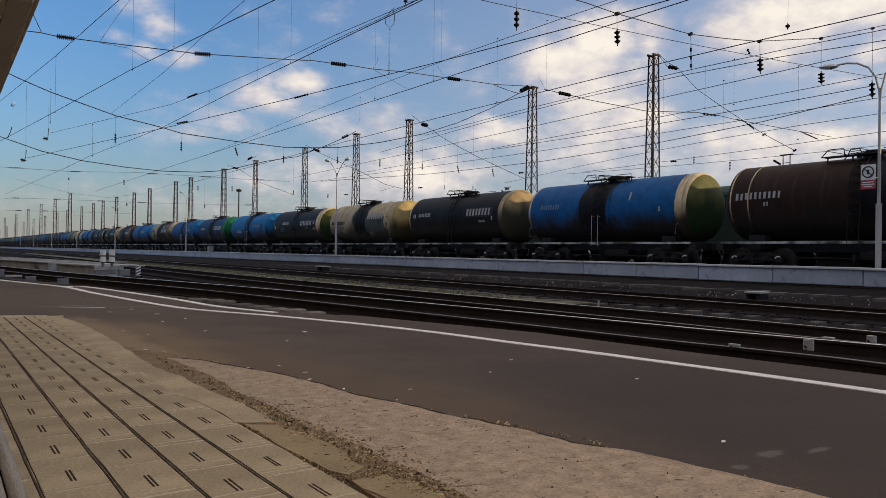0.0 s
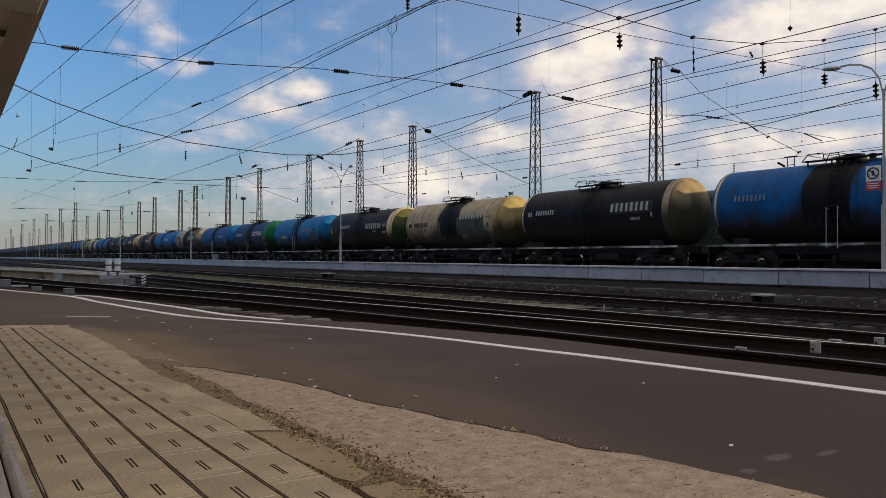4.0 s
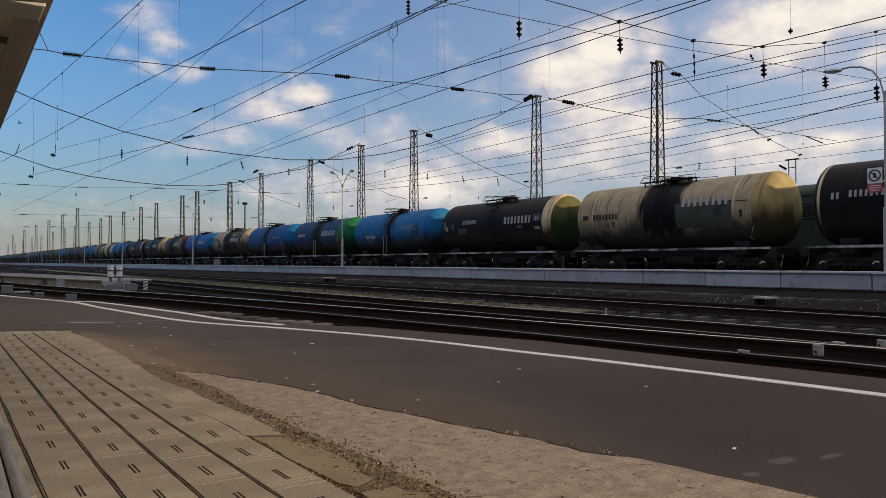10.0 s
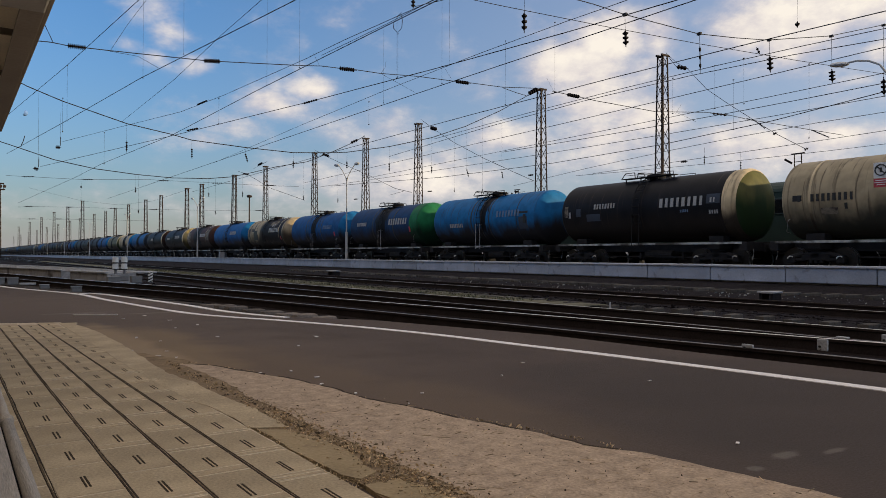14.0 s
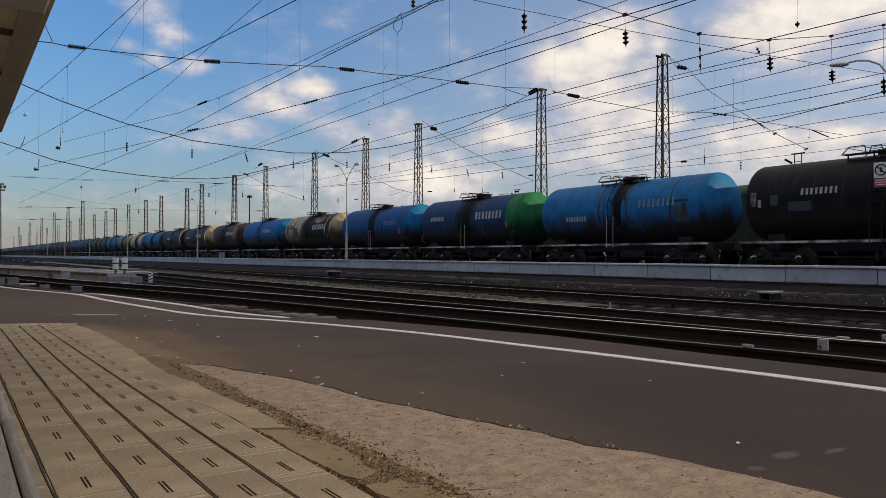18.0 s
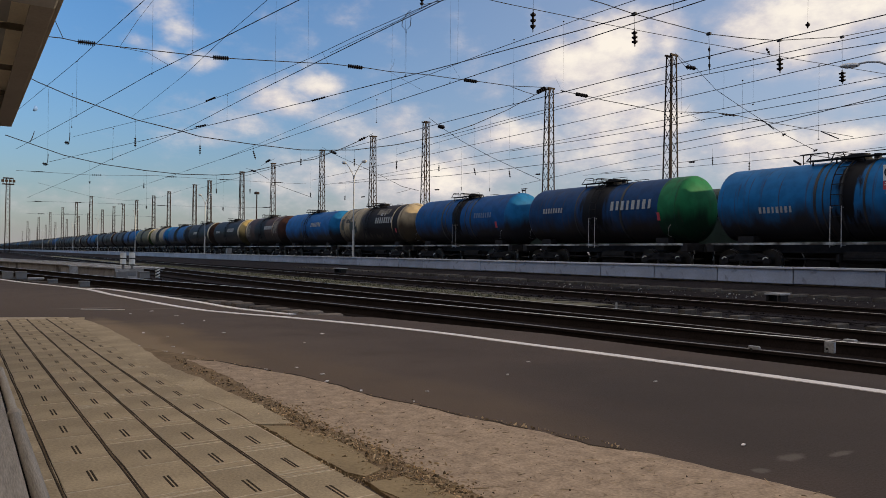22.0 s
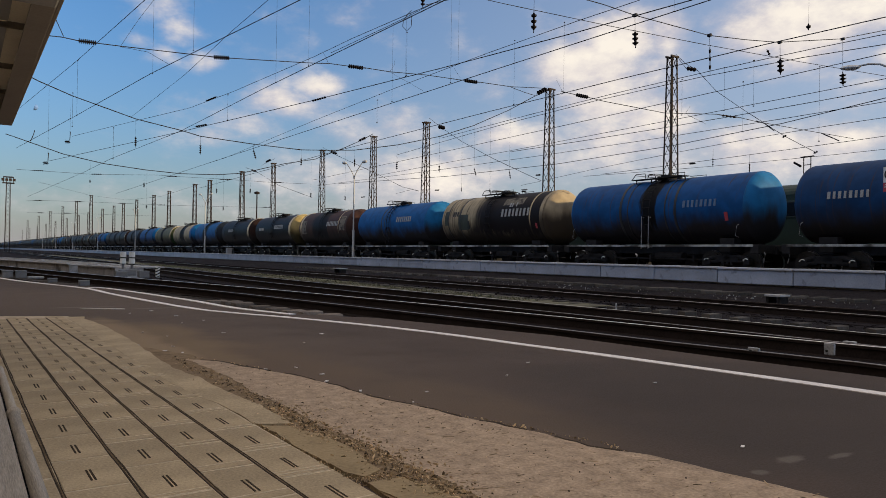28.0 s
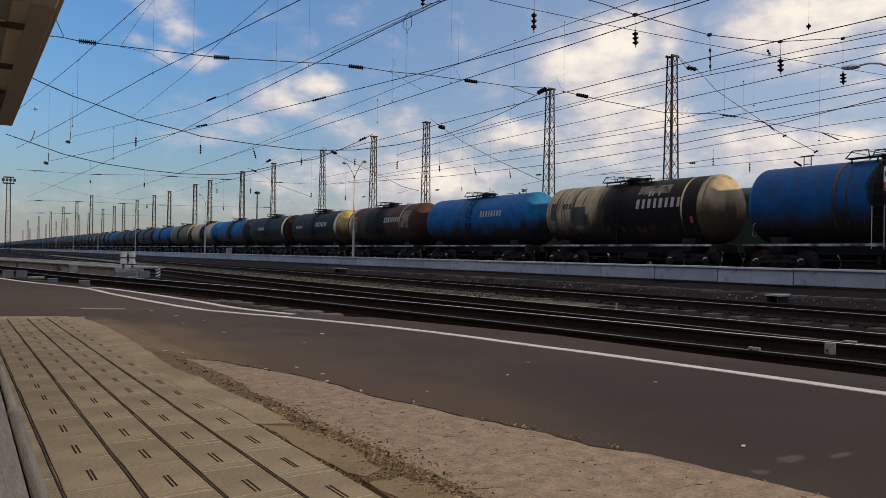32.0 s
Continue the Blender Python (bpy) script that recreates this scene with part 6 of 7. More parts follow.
wire(((12.58, 21.06, 9.20), (12.62, 21.31, 9.20), (12.90, 22.15, 9.20), (13.21, 22.71, 9.20), (13.60, 23.09, 9.20), (13.46, 22.54, 9.20), (13.02, 21.76, 9.20), (12.67, 21.28, 9.20)), 0.0120)

# ---- bench, roof and station wall beside the camera ----


def canopy():
    """The open eave over the paved strip: boards seen from beneath."""
    e = empty("canopy_roof", (0, 0, 0), "brown sheet eave with pale ribs seen from beneath", "roof", kind="structure")
    part("fascia", box(BM(), (0.53, 7.6, 2.83), (0.03, 7.6, 0.46), 0.006), ROOF_METAL, e, "grey-brown eave board")
    part("end_fascia", box(BM(), (-1.75, 11.4, 2.83), (4.56, 0.03, 0.46), 0.006), ROOF_METAL, e, "grey-brown end board")
    part("soffit", box(BM(), (0.44, 7.6, 2.605), (0.15, 7.56, 0.02), 0.004), ROOF_METAL, e, "smooth grey-brown eave soffit")
    part("cross_beam", box(BM(), (-1.74, 5.36, 2.67), (4.5, 0.34, 0.2), 0.015), ROOF_TRIM, e, "cream boxed cross beam")
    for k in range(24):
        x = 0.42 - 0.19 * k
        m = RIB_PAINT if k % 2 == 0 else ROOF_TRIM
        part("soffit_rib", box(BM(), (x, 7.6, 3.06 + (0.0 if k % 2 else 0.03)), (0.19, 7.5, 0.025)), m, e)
    for y in (4.2, 6.0, 7.8, 9.6, 11.2):
        part("purlin", box(BM(), (-1.75, y, 3.01), (4.5, 0.04, 0.06), 0.008), ROOF_DARK, e, "dark cross purlin")
    part("front_beam", box(BM(), (-1.75, 3.85, 2.83), (4.6, 0.07, 0.46), 0.01), ROOF_TRIM, e, "cream end beam")
    part("roof_sheet", box(BM(), (-1.75, 7.6, 3.12), (4.7, 7.9, 0.03)), ROOF_METAL, e)
    part("roof_post", rod(BM(), (-3.6, 4.2, 0.0), (-3.6, 4.2, 3.0), 0.06, 12), ROOF_METAL, e)
    part("roof_post", rod(BM(), (-3.6, 11.0, 0.0), (-3.6, 11.0, 3.0), 0.06, 12), ROOF_METAL, e)
    thing("wall_station", box(BM(), (-6.2, 5, 5.5), (0.4, 130, 11.0)), WALL, "plain dark brick station wall behind the bench", "wall", kind="structure")


canopy()


PALE_WOOD = mat("bare_pale_wood", (0.36, 0.31, 0.25), 0.8, vary=0.25, scale=5, fine=30, stretch=(14, 1, 14), bump=0.002)


def bench():
    e = empty("bench", (0, 0, 0), "grey weathered wooden bench with a thick rounded front plank", "bench")
    # worn round front rails meeting at a knob, and smooth grey boards behind a dark gap
    for y0, y1, r, m, lab in ((-0.7, 2.72, 0.017, WOOD, "pale worn round front rail"), (2.78, 3.8, 0.015, PALE_WOOD, "pale bare front rail")):
        pts = [(0.152 + 0.002 * noise.noise((k * 0.9, y0, 0)), y0 + (y1 - y0) * k / 20, 0.405 + 0.003 * noise.noise((k * 0.7, 5, y0))) for k in range(21)]
        part("front_rail", tube(BM(), pts, r, 14), m, e, lab, True)
    bm = BM()
    bmesh.ops.create_uvsphere(bm, u_segments=16, v_segments=10, radius=1.0, matrix=Matrix.Translation((0.152, 2.75, 0.407)) @ Matrix.Diagonal((0.022, 0.034, 0.022, 1)))
    part("joint_knob", bm, PALE_WOOD, e, "pale rounded joint", True)
    for k in range(3):
        part("plank", box(BM(), (0.064 - 0.14 * k, 1.55, 0.4), (0.134, 4.5, 0.03), 0.008), WOOD, e)
    part("bracket", box(BM(), (0.095, 2.75, 0.365), (0.1, 0.06, 0.04), 0.01), UNDER, e)
    part("under_board", box(BM(), (0.06, 1.55, 0.366), (0.19, 4.5, 0.03), 0.006), UNDER, e, "dark board beneath the seat planks")
    for y in (-0.4, 1.2, 3.2):
        part("leg", box(BM(), (-0.1, y, 0.19), (0.4, 0.07, 0.38), 0.01), UNDER, e)


bench()


def ragged(outline, amount):
    """The outline at small steps with a crumbling edge."""
    out = []
    for (x0, y0), (x1, y1) in zip(outline, outline[1:] + outline[:1]):
        n = max(1, int(math.hypot(x1 - x0, y1 - y0) / 0.06)) if -0.5 < y0 < 12 else 1
        for k in range(n):
            t = k / n
            x, y = x0 + (x1 - x0) * t, y0 + (y1 - y0) * t
            out.append((x + amount * noise.noise((x * 4, y * 4, 0)) + amount * 0.5 * noise.noise((x * 13, y * 13, 5)), y + 0.6 * amount * noise.noise((x * 9, y * 9, 9))))
    return out


def paving():
    """Narrow slotted slabs under the eave, in staggered rows, and the smooth screed beside them."""
    e = empty("paved_strip", (0, 0, 0), "worn tan paving slabs with paired slots under the eave", "paving", kind="structure")
    part("bed", slab(BM(), [(-4.9, -6), (1.46, -6), (1.24, 11.15), (0.4, 11.5), (-4.9, 11.5)], -0.1, 0.0172), MORTAR, e, "pale worn joint mortar")
    apron = [(1.42, 11.0), (1.37, 10.77), (1.46, 9.62), (1.47, 8.25), (1.44, 6.97), (1.41, 6.01), (1.47, 5.43), (1.48, 4.83), (1.5, 4.5), (1.53, 4.25), (1.51, 3.72), (1.38, 3.79), (1.33, 3.82), (1.34, 4.29), (1.28, 4.67), (1.24, 5.23), (1.22, 6.16), (1.22, 7.66), (1.2, 11.0)]
    part("screed", slab(BM(), ragged(apron, 0.02), -0.1, 0.0202), SLAB, e, "smooth tan screed")
    for outline in ([(1.355, 3.77), (1.5, 3.66), (1.55, 3.34), (1.55, 2.99), (1.51, 2.74), (1.42, 2.69), (1.37, 2.79), (1.36, 3.12), (1.355, 3.51)], [(1.4, 2.62), (1.55, 2.6), (1.6, 2.3), (1.64, 1.5), (1.64, -1.0), (1.36, -1.0), (1.36, 1.6)]):
        part("patch", slab(BM(), ragged(outline, 0.03), -0.1, 0.0198), PATCH, e, "brown mortar patch")
    w, l = 0.23, 0.447
    me = mesh_of("paving_slab", box(BM(), (0, 0, 0), (w, l, 0.05), 0.0025), SLAB)
    slot = mesh_of("slot", box(BM(), (0, 0, 0), (0.0085, 0.165, 0.002)), SLOT)
    ridge = mesh_of("ridge", box(BM(), (0, 0, 0), (w * 0.96, 0.009, 0.004), 0.0012), RIDGE)
    line = lambda i, y: 0.335 + 0.254 * i - (y - 3) / 8 * (0.055 + 0.028 * i)
    for i in range(-6, 4):
        for dx in (-0.0075, 0.0055):
            pts = []
            for k in range(70):
                y = -5 + k * 0.232
                pts.append((line(i, y) + dx + random.uniform(-0.002, 0.002), y))
            wide = [random.uniform(0.003, 0.008) for q in pts]
            part("joint", slab(BM(), pts + [(x + a, y) for (x, y), a in zip(pts, wide)][::-1], 0.0, 0.0195), GROOVE, e, "dark open joint")
    for i in range(-6, 4):
        pts = [(line(i, -5 + k * 0.232) - 0.004, -5 + k * 0.232) for k in range(70)]
        part("joint_fill", slab(BM(), pts + [(x + random.uniform(0.005, 0.010), y) for x, y in pts][::-1], 0.0, 0.0188), JOINT_EARTH, e, "brown earth packed in the joint")
    for i in range(-6, 4):
        for j in range(-11, 18):
            y = (3.33 if i % 2 == 0 else 3.09) + 0.462 * j
            if y > 11.0 or y < -5 or (i < -1 and y > 5):
                continue
            x0, x1 = line(i, y), line(i + 1, y)
            o = part("paving_slab", me, SLAB, e)
            wide = (x1 - x0 - 0.02) / w
            o.matrix_local = Matrix.Translation(((x0 + x1) / 2, y, -0.006 + random.uniform(-0.0008, 0.0008))) @ Euler((random.uniform(-0.001, 0.001), random.uniform(-0.001, 0.001), 0.012 + random.uniform(-0.003, 0.003))).to_matrix().to_4x4() @ Matrix.Diagonal((wide, 1, 1, 1))
            if 1.2 < y < 6.5 and i > -2:
                for dy in ((-0.2, -0.165, 0.212) if i > 0 else (0.212,)):
                    if random.random() < 0.25:
                        continue
                    q = part("ridge", ridge, RIDGE, o, "pale worn ridge across the slab")
                    q.location = (random.uniform(-0.004, 0.004), dy + random.uniform(-0.006, 0.006), 0.025)
                    q.rotation_euler = (0, 0, random.uniform(-0.02, 0.02))
            if y > 1.5 and i > -2:
                for dx in (-0.0085, 0.0085):
                    part("slot", slot, SLOT, o).location = (dx + random.uniform(-0.002, 0.002), -0.05, 0.0248)
    strip = [(1.63, 6.41), (1.80, 6.17), (1.94, 5.72), (2.07, 5.31), (2.18, 4.91), (2.22, 4.54), (2.24, 4.21), (2.30, 3.97), (2.39, 3.58), (2.45, 3.28), (2.53, 2.98), (2.58, 2.73), (2.61, 2.57), (2.66, 2.42), (2.72, 2.30), (2.76, 2.17), (2.77, 2.02), (2.80, 1.90), (2.82, 1.78), (2.83, 1.66), (2.85, 1.56), (2.97, 0.5), (3.1, -4), (1.52, -4), (1.69, 2.57), (1.68, 2.82), (1.65, 3.25), (1.63, 3.67), (1.64, 4.06), (1.63, 4.53), (1.64, 4.93), (1.67, 5.46), (1.64, 6.04)]
    rough = ragged(strip, 0.035)
    base = thing("concrete_strip", slab(BM(), rough, -0.1, 0.0165), CONCRETE_OLD, "worn sandy concrete strip beside the asphalt", "pavement", kind="structure")
    edge = [q for q in rough[:len(rough) // 2] if 2.0 < q[1] < 6.5 and q[0] > 1.66]
    for k0 in range(0, len(edge) - 8, 8):
        run = edge[k0:k0 + random.randint(6, 9)]
        outer = [(x + 0.012 + 0.03 * abs(noise.noise((x * 7, y * 7, 2))), y + 0.01) for x, y in run]
        part("edge_crack", slab(BM(), run + outer[::-1], 0.0, 0.0178), GROOVE, base, "dark crumbling edge crack")
    seam = [(1.3, 7.6), (1.55, 7.2), (1.72, 6.6), (1.7, 5.5), (1.68, 4.5), (1.68, 3.5), (1.73, 2.6), (1.8, 1.5), (1.85, -2), (1.4, -2), (1.4, 2.5), (1.42, 3.5), (1.44, 4.5), (1.38, 6.0)]
    thing("seam_dirt", slab(BM(), ragged(seam, 0.04), -0.05, 0.0145), DIRT, "brown dirt filling the broken seam of the paving", "dirt", kind="structure")


paving()


def chips(name, base, spread):
    """Loose bits from dark earth to pale straw, one tone each."""
    m = mat(name, base, 1.0, vary=0.3, scale=20, spec=0.1)
    nt = m.node_tree
    geo = nt.nodes.new("ShaderNodeNewGeometry")
    ramp = nt.nodes.new("ShaderNodeMapRange")
    ramp.inputs["To Min"].default_value, ramp.inputs["To Max"].default_value = 1 / spread, spread
    nt.links.new(geo.outputs["Random Per Island"], ramp.inputs["Value"])
    mul = nt.nodes.new("ShaderNodeMix")
    mul.data_type, mul.blend_type = "RGBA", "MULTIPLY"
    mul.inputs["Factor"].default_value = 1.0
    p = nt.nodes["Principled BSDF"]
    nt.links.new(p.inputs["Base Color"].links[0].from_socket, mul.inputs["A"])
    nt.links.new(ramp.outputs[0], mul.inputs["B"])
    nt.links.new(mul.outputs["Result"], p.inputs["Base Color"])
    return m


DARK_CRUMB = mat("dark_crumb", (0.085, 0.06, 0.04), 1.0, vary=0.5)
TWIG = chips("dry_straw", (0.25, 0.185, 0.115), 2.6)
CHIPS = chips("straw_and_earth_chips", (0.26, 0.185, 0.105), 2.9)


def lump():
    bm = BM()
    bmesh.ops.create_icosphere(bm, subdivisions=1, radius=1.0)
    bm.verts.ensure_lookup_table()
    v = np.array([x.co[:] for x in bm.verts])
    f = [[q.index for q in p.verts] for p in bm.faces]
    bm.free()
    return v, f


LUMP = lump()


def stones(name, spots, material, label, category):
    """Loose crumbs, joined: (x, y, z, size) each."""
    vs, fs = [], []
    v0, f0 = LUMP
    for k, (x, y, z, s) in enumerate(spots):
        turn = np.array(Euler((random.random() * 3, random.random() * 3, random.random() * 3)).to_matrix())
        shape = np.array((s, s * random.uniform(0.5, 2.2), s * random.uniform(0.15, 0.4)))
        vs.append((v0 * shape * np.random.uniform(0.8, 1.15, v0.shape)) @ turn.T + (x, y, z))
        fs += [[i + k * len(v0) for i in f] for f in f0]
    me = bpy.data.meshes.new(name)
    me.from_pydata(np.concatenate(vs).tolist(), [], fs)
    me.materials.append(material)
    return thing(name, me, material, label, category, kind="stuff")


RUBBLE_LINE = [(1.58, 6.6), (1.55, 5.9), (1.58, 5.2), (1.57, 4.7), (1.6, 4.2), (1.59, 3.7), (1.6, 3.3), (1.61, 2.9), (1.6, 2.6), (1.62, 2.3), (1.66, 1.5)]
spots = []
for k in range(3200):
    i = random.randrange(len(RUBBLE_LINE) - 1)
    t = random.random()
    (x0, y0), (x1, y1) = RUBBLE_LINE[i], RUBBLE_LINE[i + 1]
    wide = 0.025 + 0.05 * (1 - abs((y0 + y1) / 2 - 3.0) / 4)
    s = random.choice((0.002, 0.003, 0.004, 0.005, 0.007))
    if y0 > 4.4 and random.random() < 0.8:
        continue
    spots.append((x0 + (x1 - x0) * t + random.gauss(0, wide), y0 + (y1 - y0) * t, 0.016 + s * 0.4, s))
for k in range(420):
    y = random.uniform(2.55, 3.85)
    spots.append((1.355 + random.gauss(0, 0.012), y, 0.0185, random.choice((0.002, 0.003, 0.004))))
for k in range(160):
    spots.append((random.uniform(1.36, 1.52), 2.66 + random.gauss(0, 0.03), 0.0185, random.choice((0.002, 0.003, 0.004))))
stones("rubble", spots, CHIPS, "loose brown rubble and crumbs in the broken seam", "rubble")
spots = [(random.uniform(1.7, 2.9), random.uniform(1.2, 6.0), 0.018, random.choice((0.0015, 0.002, 0.003, 0.005))) for k in range(420)]
spots = [p for p in spots if p[0] < 2.95 - 0.17 * p[1]]
stones("grit", spots, DARK_CRUMB, "dark grit lying on the sandy concrete", "grit")
spots = []
for k in range(160):
    i = random.randrange(len(RUBBLE_LINE) - 1)
    t = random.random()
    (x0, y0), (x1, y1) = RUBBLE_LINE[i], RUBBLE_LINE[i + 1]
    s = random.choice((0.003, 0.005, 0.008))
    spots.append((x0 + (x1 - x0) * t + random.gauss(0, 0.035), y0 + (y1 - y0) * t, 0.016 + s * 0.3, s))
stones("crumbs", spots, DARK_CRUMB, "dark broken asphalt crumbs along the seam", "rubble")


STRIP_EDGE = [(1.69, 6.66), (1.8, 6.24), (1.97, 5.9), (2.05, 5.45), (2.13, 4.96), (2.18, 4.53), (2.26, 4.2), (2.32, 3.9), (2.41, 3.6), (2.54, 3.2), (2.61, 2.97), (2.68, 2.68), (2.73, 2.22), (2.79, 1.93), (2.82, 1.6)]
spots = []
for k in range(300):
    i = random.randrange(len(STRIP_EDGE) - 1)
    t = random.random()
    (x0, y0), (x1, y1) = STRIP_EDGE[i], STRIP_EDGE[i + 1]
    s = random.choice((0.002, 0.003, 0.004, 0.007))
    spots.append((x0 + (x1 - x0) * t + random.gauss(0.01, 0.016), y0 + (y1 - y0) * t, 0.006 + s * 0.3, s))
stones("edge_crumbs", spots, CHIPS, "mixed crumbs along the broken concrete edge", "rubble")


def litter():
    bm = BM()
    for x, y, l in ((2.03, 5.62, 0.09), (2.25, 4.9, 0.06), (2.3, 4.45, 0.05), (2.42, 3.95, 0.03), (2.55, 8.4, 0.05), (3.0, 7.1, 0.04), (1.75, 7.4, 0.04), (1.9, 8.3, 0.03), (2.4, 9.7, 0.05), (1.72, 6.9, 0.05), (2.1, 11.5, 0.06), (2.68, 4.2, 0.03), (2.3, 5.6, 0.05), (2.35, 5.2, 0.05), (3.3, 2.2, 0.05), (1.6, 7.1, 0.06), (1.75, 8.8, 0.07), (1.47, 7.64, 0.05), (2.48, 11.89, 0.08), (3.51, 7.79, 0.1), (2.76, 9.98, 0.06), (3.6, 4.47, 0.04), (4.19, 4.91, 0.04), (4.39, 3.67, 0.04), (2.61, 10.88, 0.07)):
        a = random.random() * 3
        m = Matrix.Translation((x, y, 0.005)) @ Matrix.Rotation(a, 4, "Z") @ Matrix.Diagonal((l * 0.8, l * 0.34, 0.004, 1))
        bmesh.ops.create_cube(bm, size=1.0, matrix=m)
    rod(bm, (1.59, 12.71, 0.004), (2.17, 12.34, 0.004), 0.008, 5)
    thing("litter", bm, WHITE_LINE, "pale paper scraps and butts on the asphalt", "litter", kind="stuff")
    bm = BM()
    for k in range(110):
        y = random.uniform(1.3, 4.4)
        x = random.uniform(1.68, 2.95 - 0.2 * (y - 1.3))
        a = random.uniform(-0.9, 0.9)
        l = random.uniform(0.02, 0.09) * random.random() + 0.01
        rod(bm, (x, y, 0.0178), (x + l * math.cos(a), y - l * math.sin(a), 0.0185), random.uniform(0.0008, 0.0022), 5)
    for k in range(420):
        i = random.randrange(3, len(RUBBLE_LINE) - 1)
        t = random.random()
        (x0, y0), (x1, y1) = RUBBLE_LINE[i], RUBBLE_LINE[i + 1]
        x, y = x0 + (x1 - x0) * t + random.gauss(0.01, 0.05), y0 + (y1 - y0) * t
        a, l = random.random() * math.tau, random.uniform(0.008, 0.03)
        rod(bm, (x, y, 0.019 + random.random() * 0.006), (x + l * math.cos(a), y + l * math.sin(a), 0.019 + random.random() * 0.008), random.uniform(0.001, 0.0022), 5)
    for k in range(260):
        y = random.uniform(1.4, 4.2)
        x = random.uniform(1.66, 2.9 - 0.2 * (y - 1.3))
        a, l = random.random() * math.tau, random.uniform(0.006, 0.022)
        rod(bm, (x, y, 0.0175), (x + l * math.cos(a), y + l * math.sin(a), 0.0178), random.uniform(0.0007, 0.0016), 5)
    thing("twigs", bm, TWIG, "thin dry twigs scattered on the concrete", "twigs", kind="stuff")


litter()


# ---- trackside equipment ----
def dwarf_signal():
    e = empty("dwarf_signal", (5.37, 30.1, -0.05), "low twin-head shunting signal between the tracks", "signal")
    part("base", box(BM(), (0, 0, 0.1), (0.6, 0.35, 0.22), 0.03), GREY_BOX, e, "grey equipment base")
    for dx in (-0.16, 0.16):
        part("stem", rod(BM(), (dx, 0, 0.25), (dx, 0, 0.45), 0.05, 10), GREY_BOX, e)
        for z in (0.55, 0.8):
            h = part("lamp_head", rod(BM(), (dx, 0, z - 0.1), (dx, 0, z + 0.1), 0.115, 14, 0.105), WHITE_PAINT, e, "pale cream lamp housing")
            part("collar", rod(BM(), (dx, 0, z - 0.13), (dx, 0, z - 0.1), 0.1, 12), BLACK_PAINT, h)
    return e


dwarf_signal()


def cabinet(at, size, label):
    e = empty("trackside_box", at, label, "equipment box", "boxes beside the tracks")
    part("body", box(BM(), (0, 0, size[2] / 2), size, 0.02), GREY_BOX, e)
    part("lid", box(BM(), (0, 0, size[2] + 0.015), (size[0] + 0.015, size[1] + 0.015, 0.03), 0.008), GREY_BOX, e)


cabinet((5.0, 29.3, -0.1), (0.42, 0.4, 0.2), "low grey cable box beside the dwarf signal")
cabinet((5.72, 28.9, -0.1), (0.36, 0.4, 0.22), "low grey cable box beside the dwarf signal")
cabinet((1.22, 26.4, 0.0), (0.3, 0.3, 0.2), "grey cable box near the end of the asphalt")
cabinet((1.58, 26.3, 0.0), (0.3, 0.3, 0.2), "grey cable box near the end of the asphalt")
cabinet((2.9, 22.6, -0.1), (0.26, 0.26, 0.13), "small grey pedestal beside the kerb")
cabinet((2.35, 25.2, -0.1), (0.26, 0.3, 0.1), "small grey junction box beside the track")


def striped_post():
    e = empty("striped_post", (6.27, 29.1, -0.1), "short black and white striped limit post", "post")
    part("core", box(BM(), (0, 0, 0.2), (0.15, 0.15, 0.4), 0.01), WHITE_PAINT, e, "white painted post")
    for k in range(4):
        bm = box(BM(), (0, 0, 0.02 + 0.115 * k), (0.156, 0.156, 0.05))
        for v in bm.verts:
            v.co.z = min(max(v.co.z + 0.5 * v.co.x, 0.002), 0.398)
        part("stripe", bm, BLACK_PAINT, e, "slanting black stripe")


striped_post()
thing("white_block", box(BM(), (1.95, 25.8, 0.03), (0.45, 0.2, 0.07), 0.02), MARKER, "white painted concrete block by the asphalt", "block")

cabinet((24.4, 79.0, 0.55), (0.5, 0.5, 0.7), "pale grey cabinet on the far platform")
thing("sleeper_peg", rod(BM(), (12.37, 11.47, -0.3), (12.37, 11.47, -0.1), 0.025, 8, 0.018), MARKER, "short pale peg standing between the sleepers", "peg")


CROSSING = mat("dark_concrete_deck", (0.33, 0.325, 0.325), 0.9, vary=0.35, scale=2, bump=0.004, per_object=0.15, spec=0.2, dark=(0.1, 0.095, 0.09), dark_scale=0.9, dark_amount=0.5)


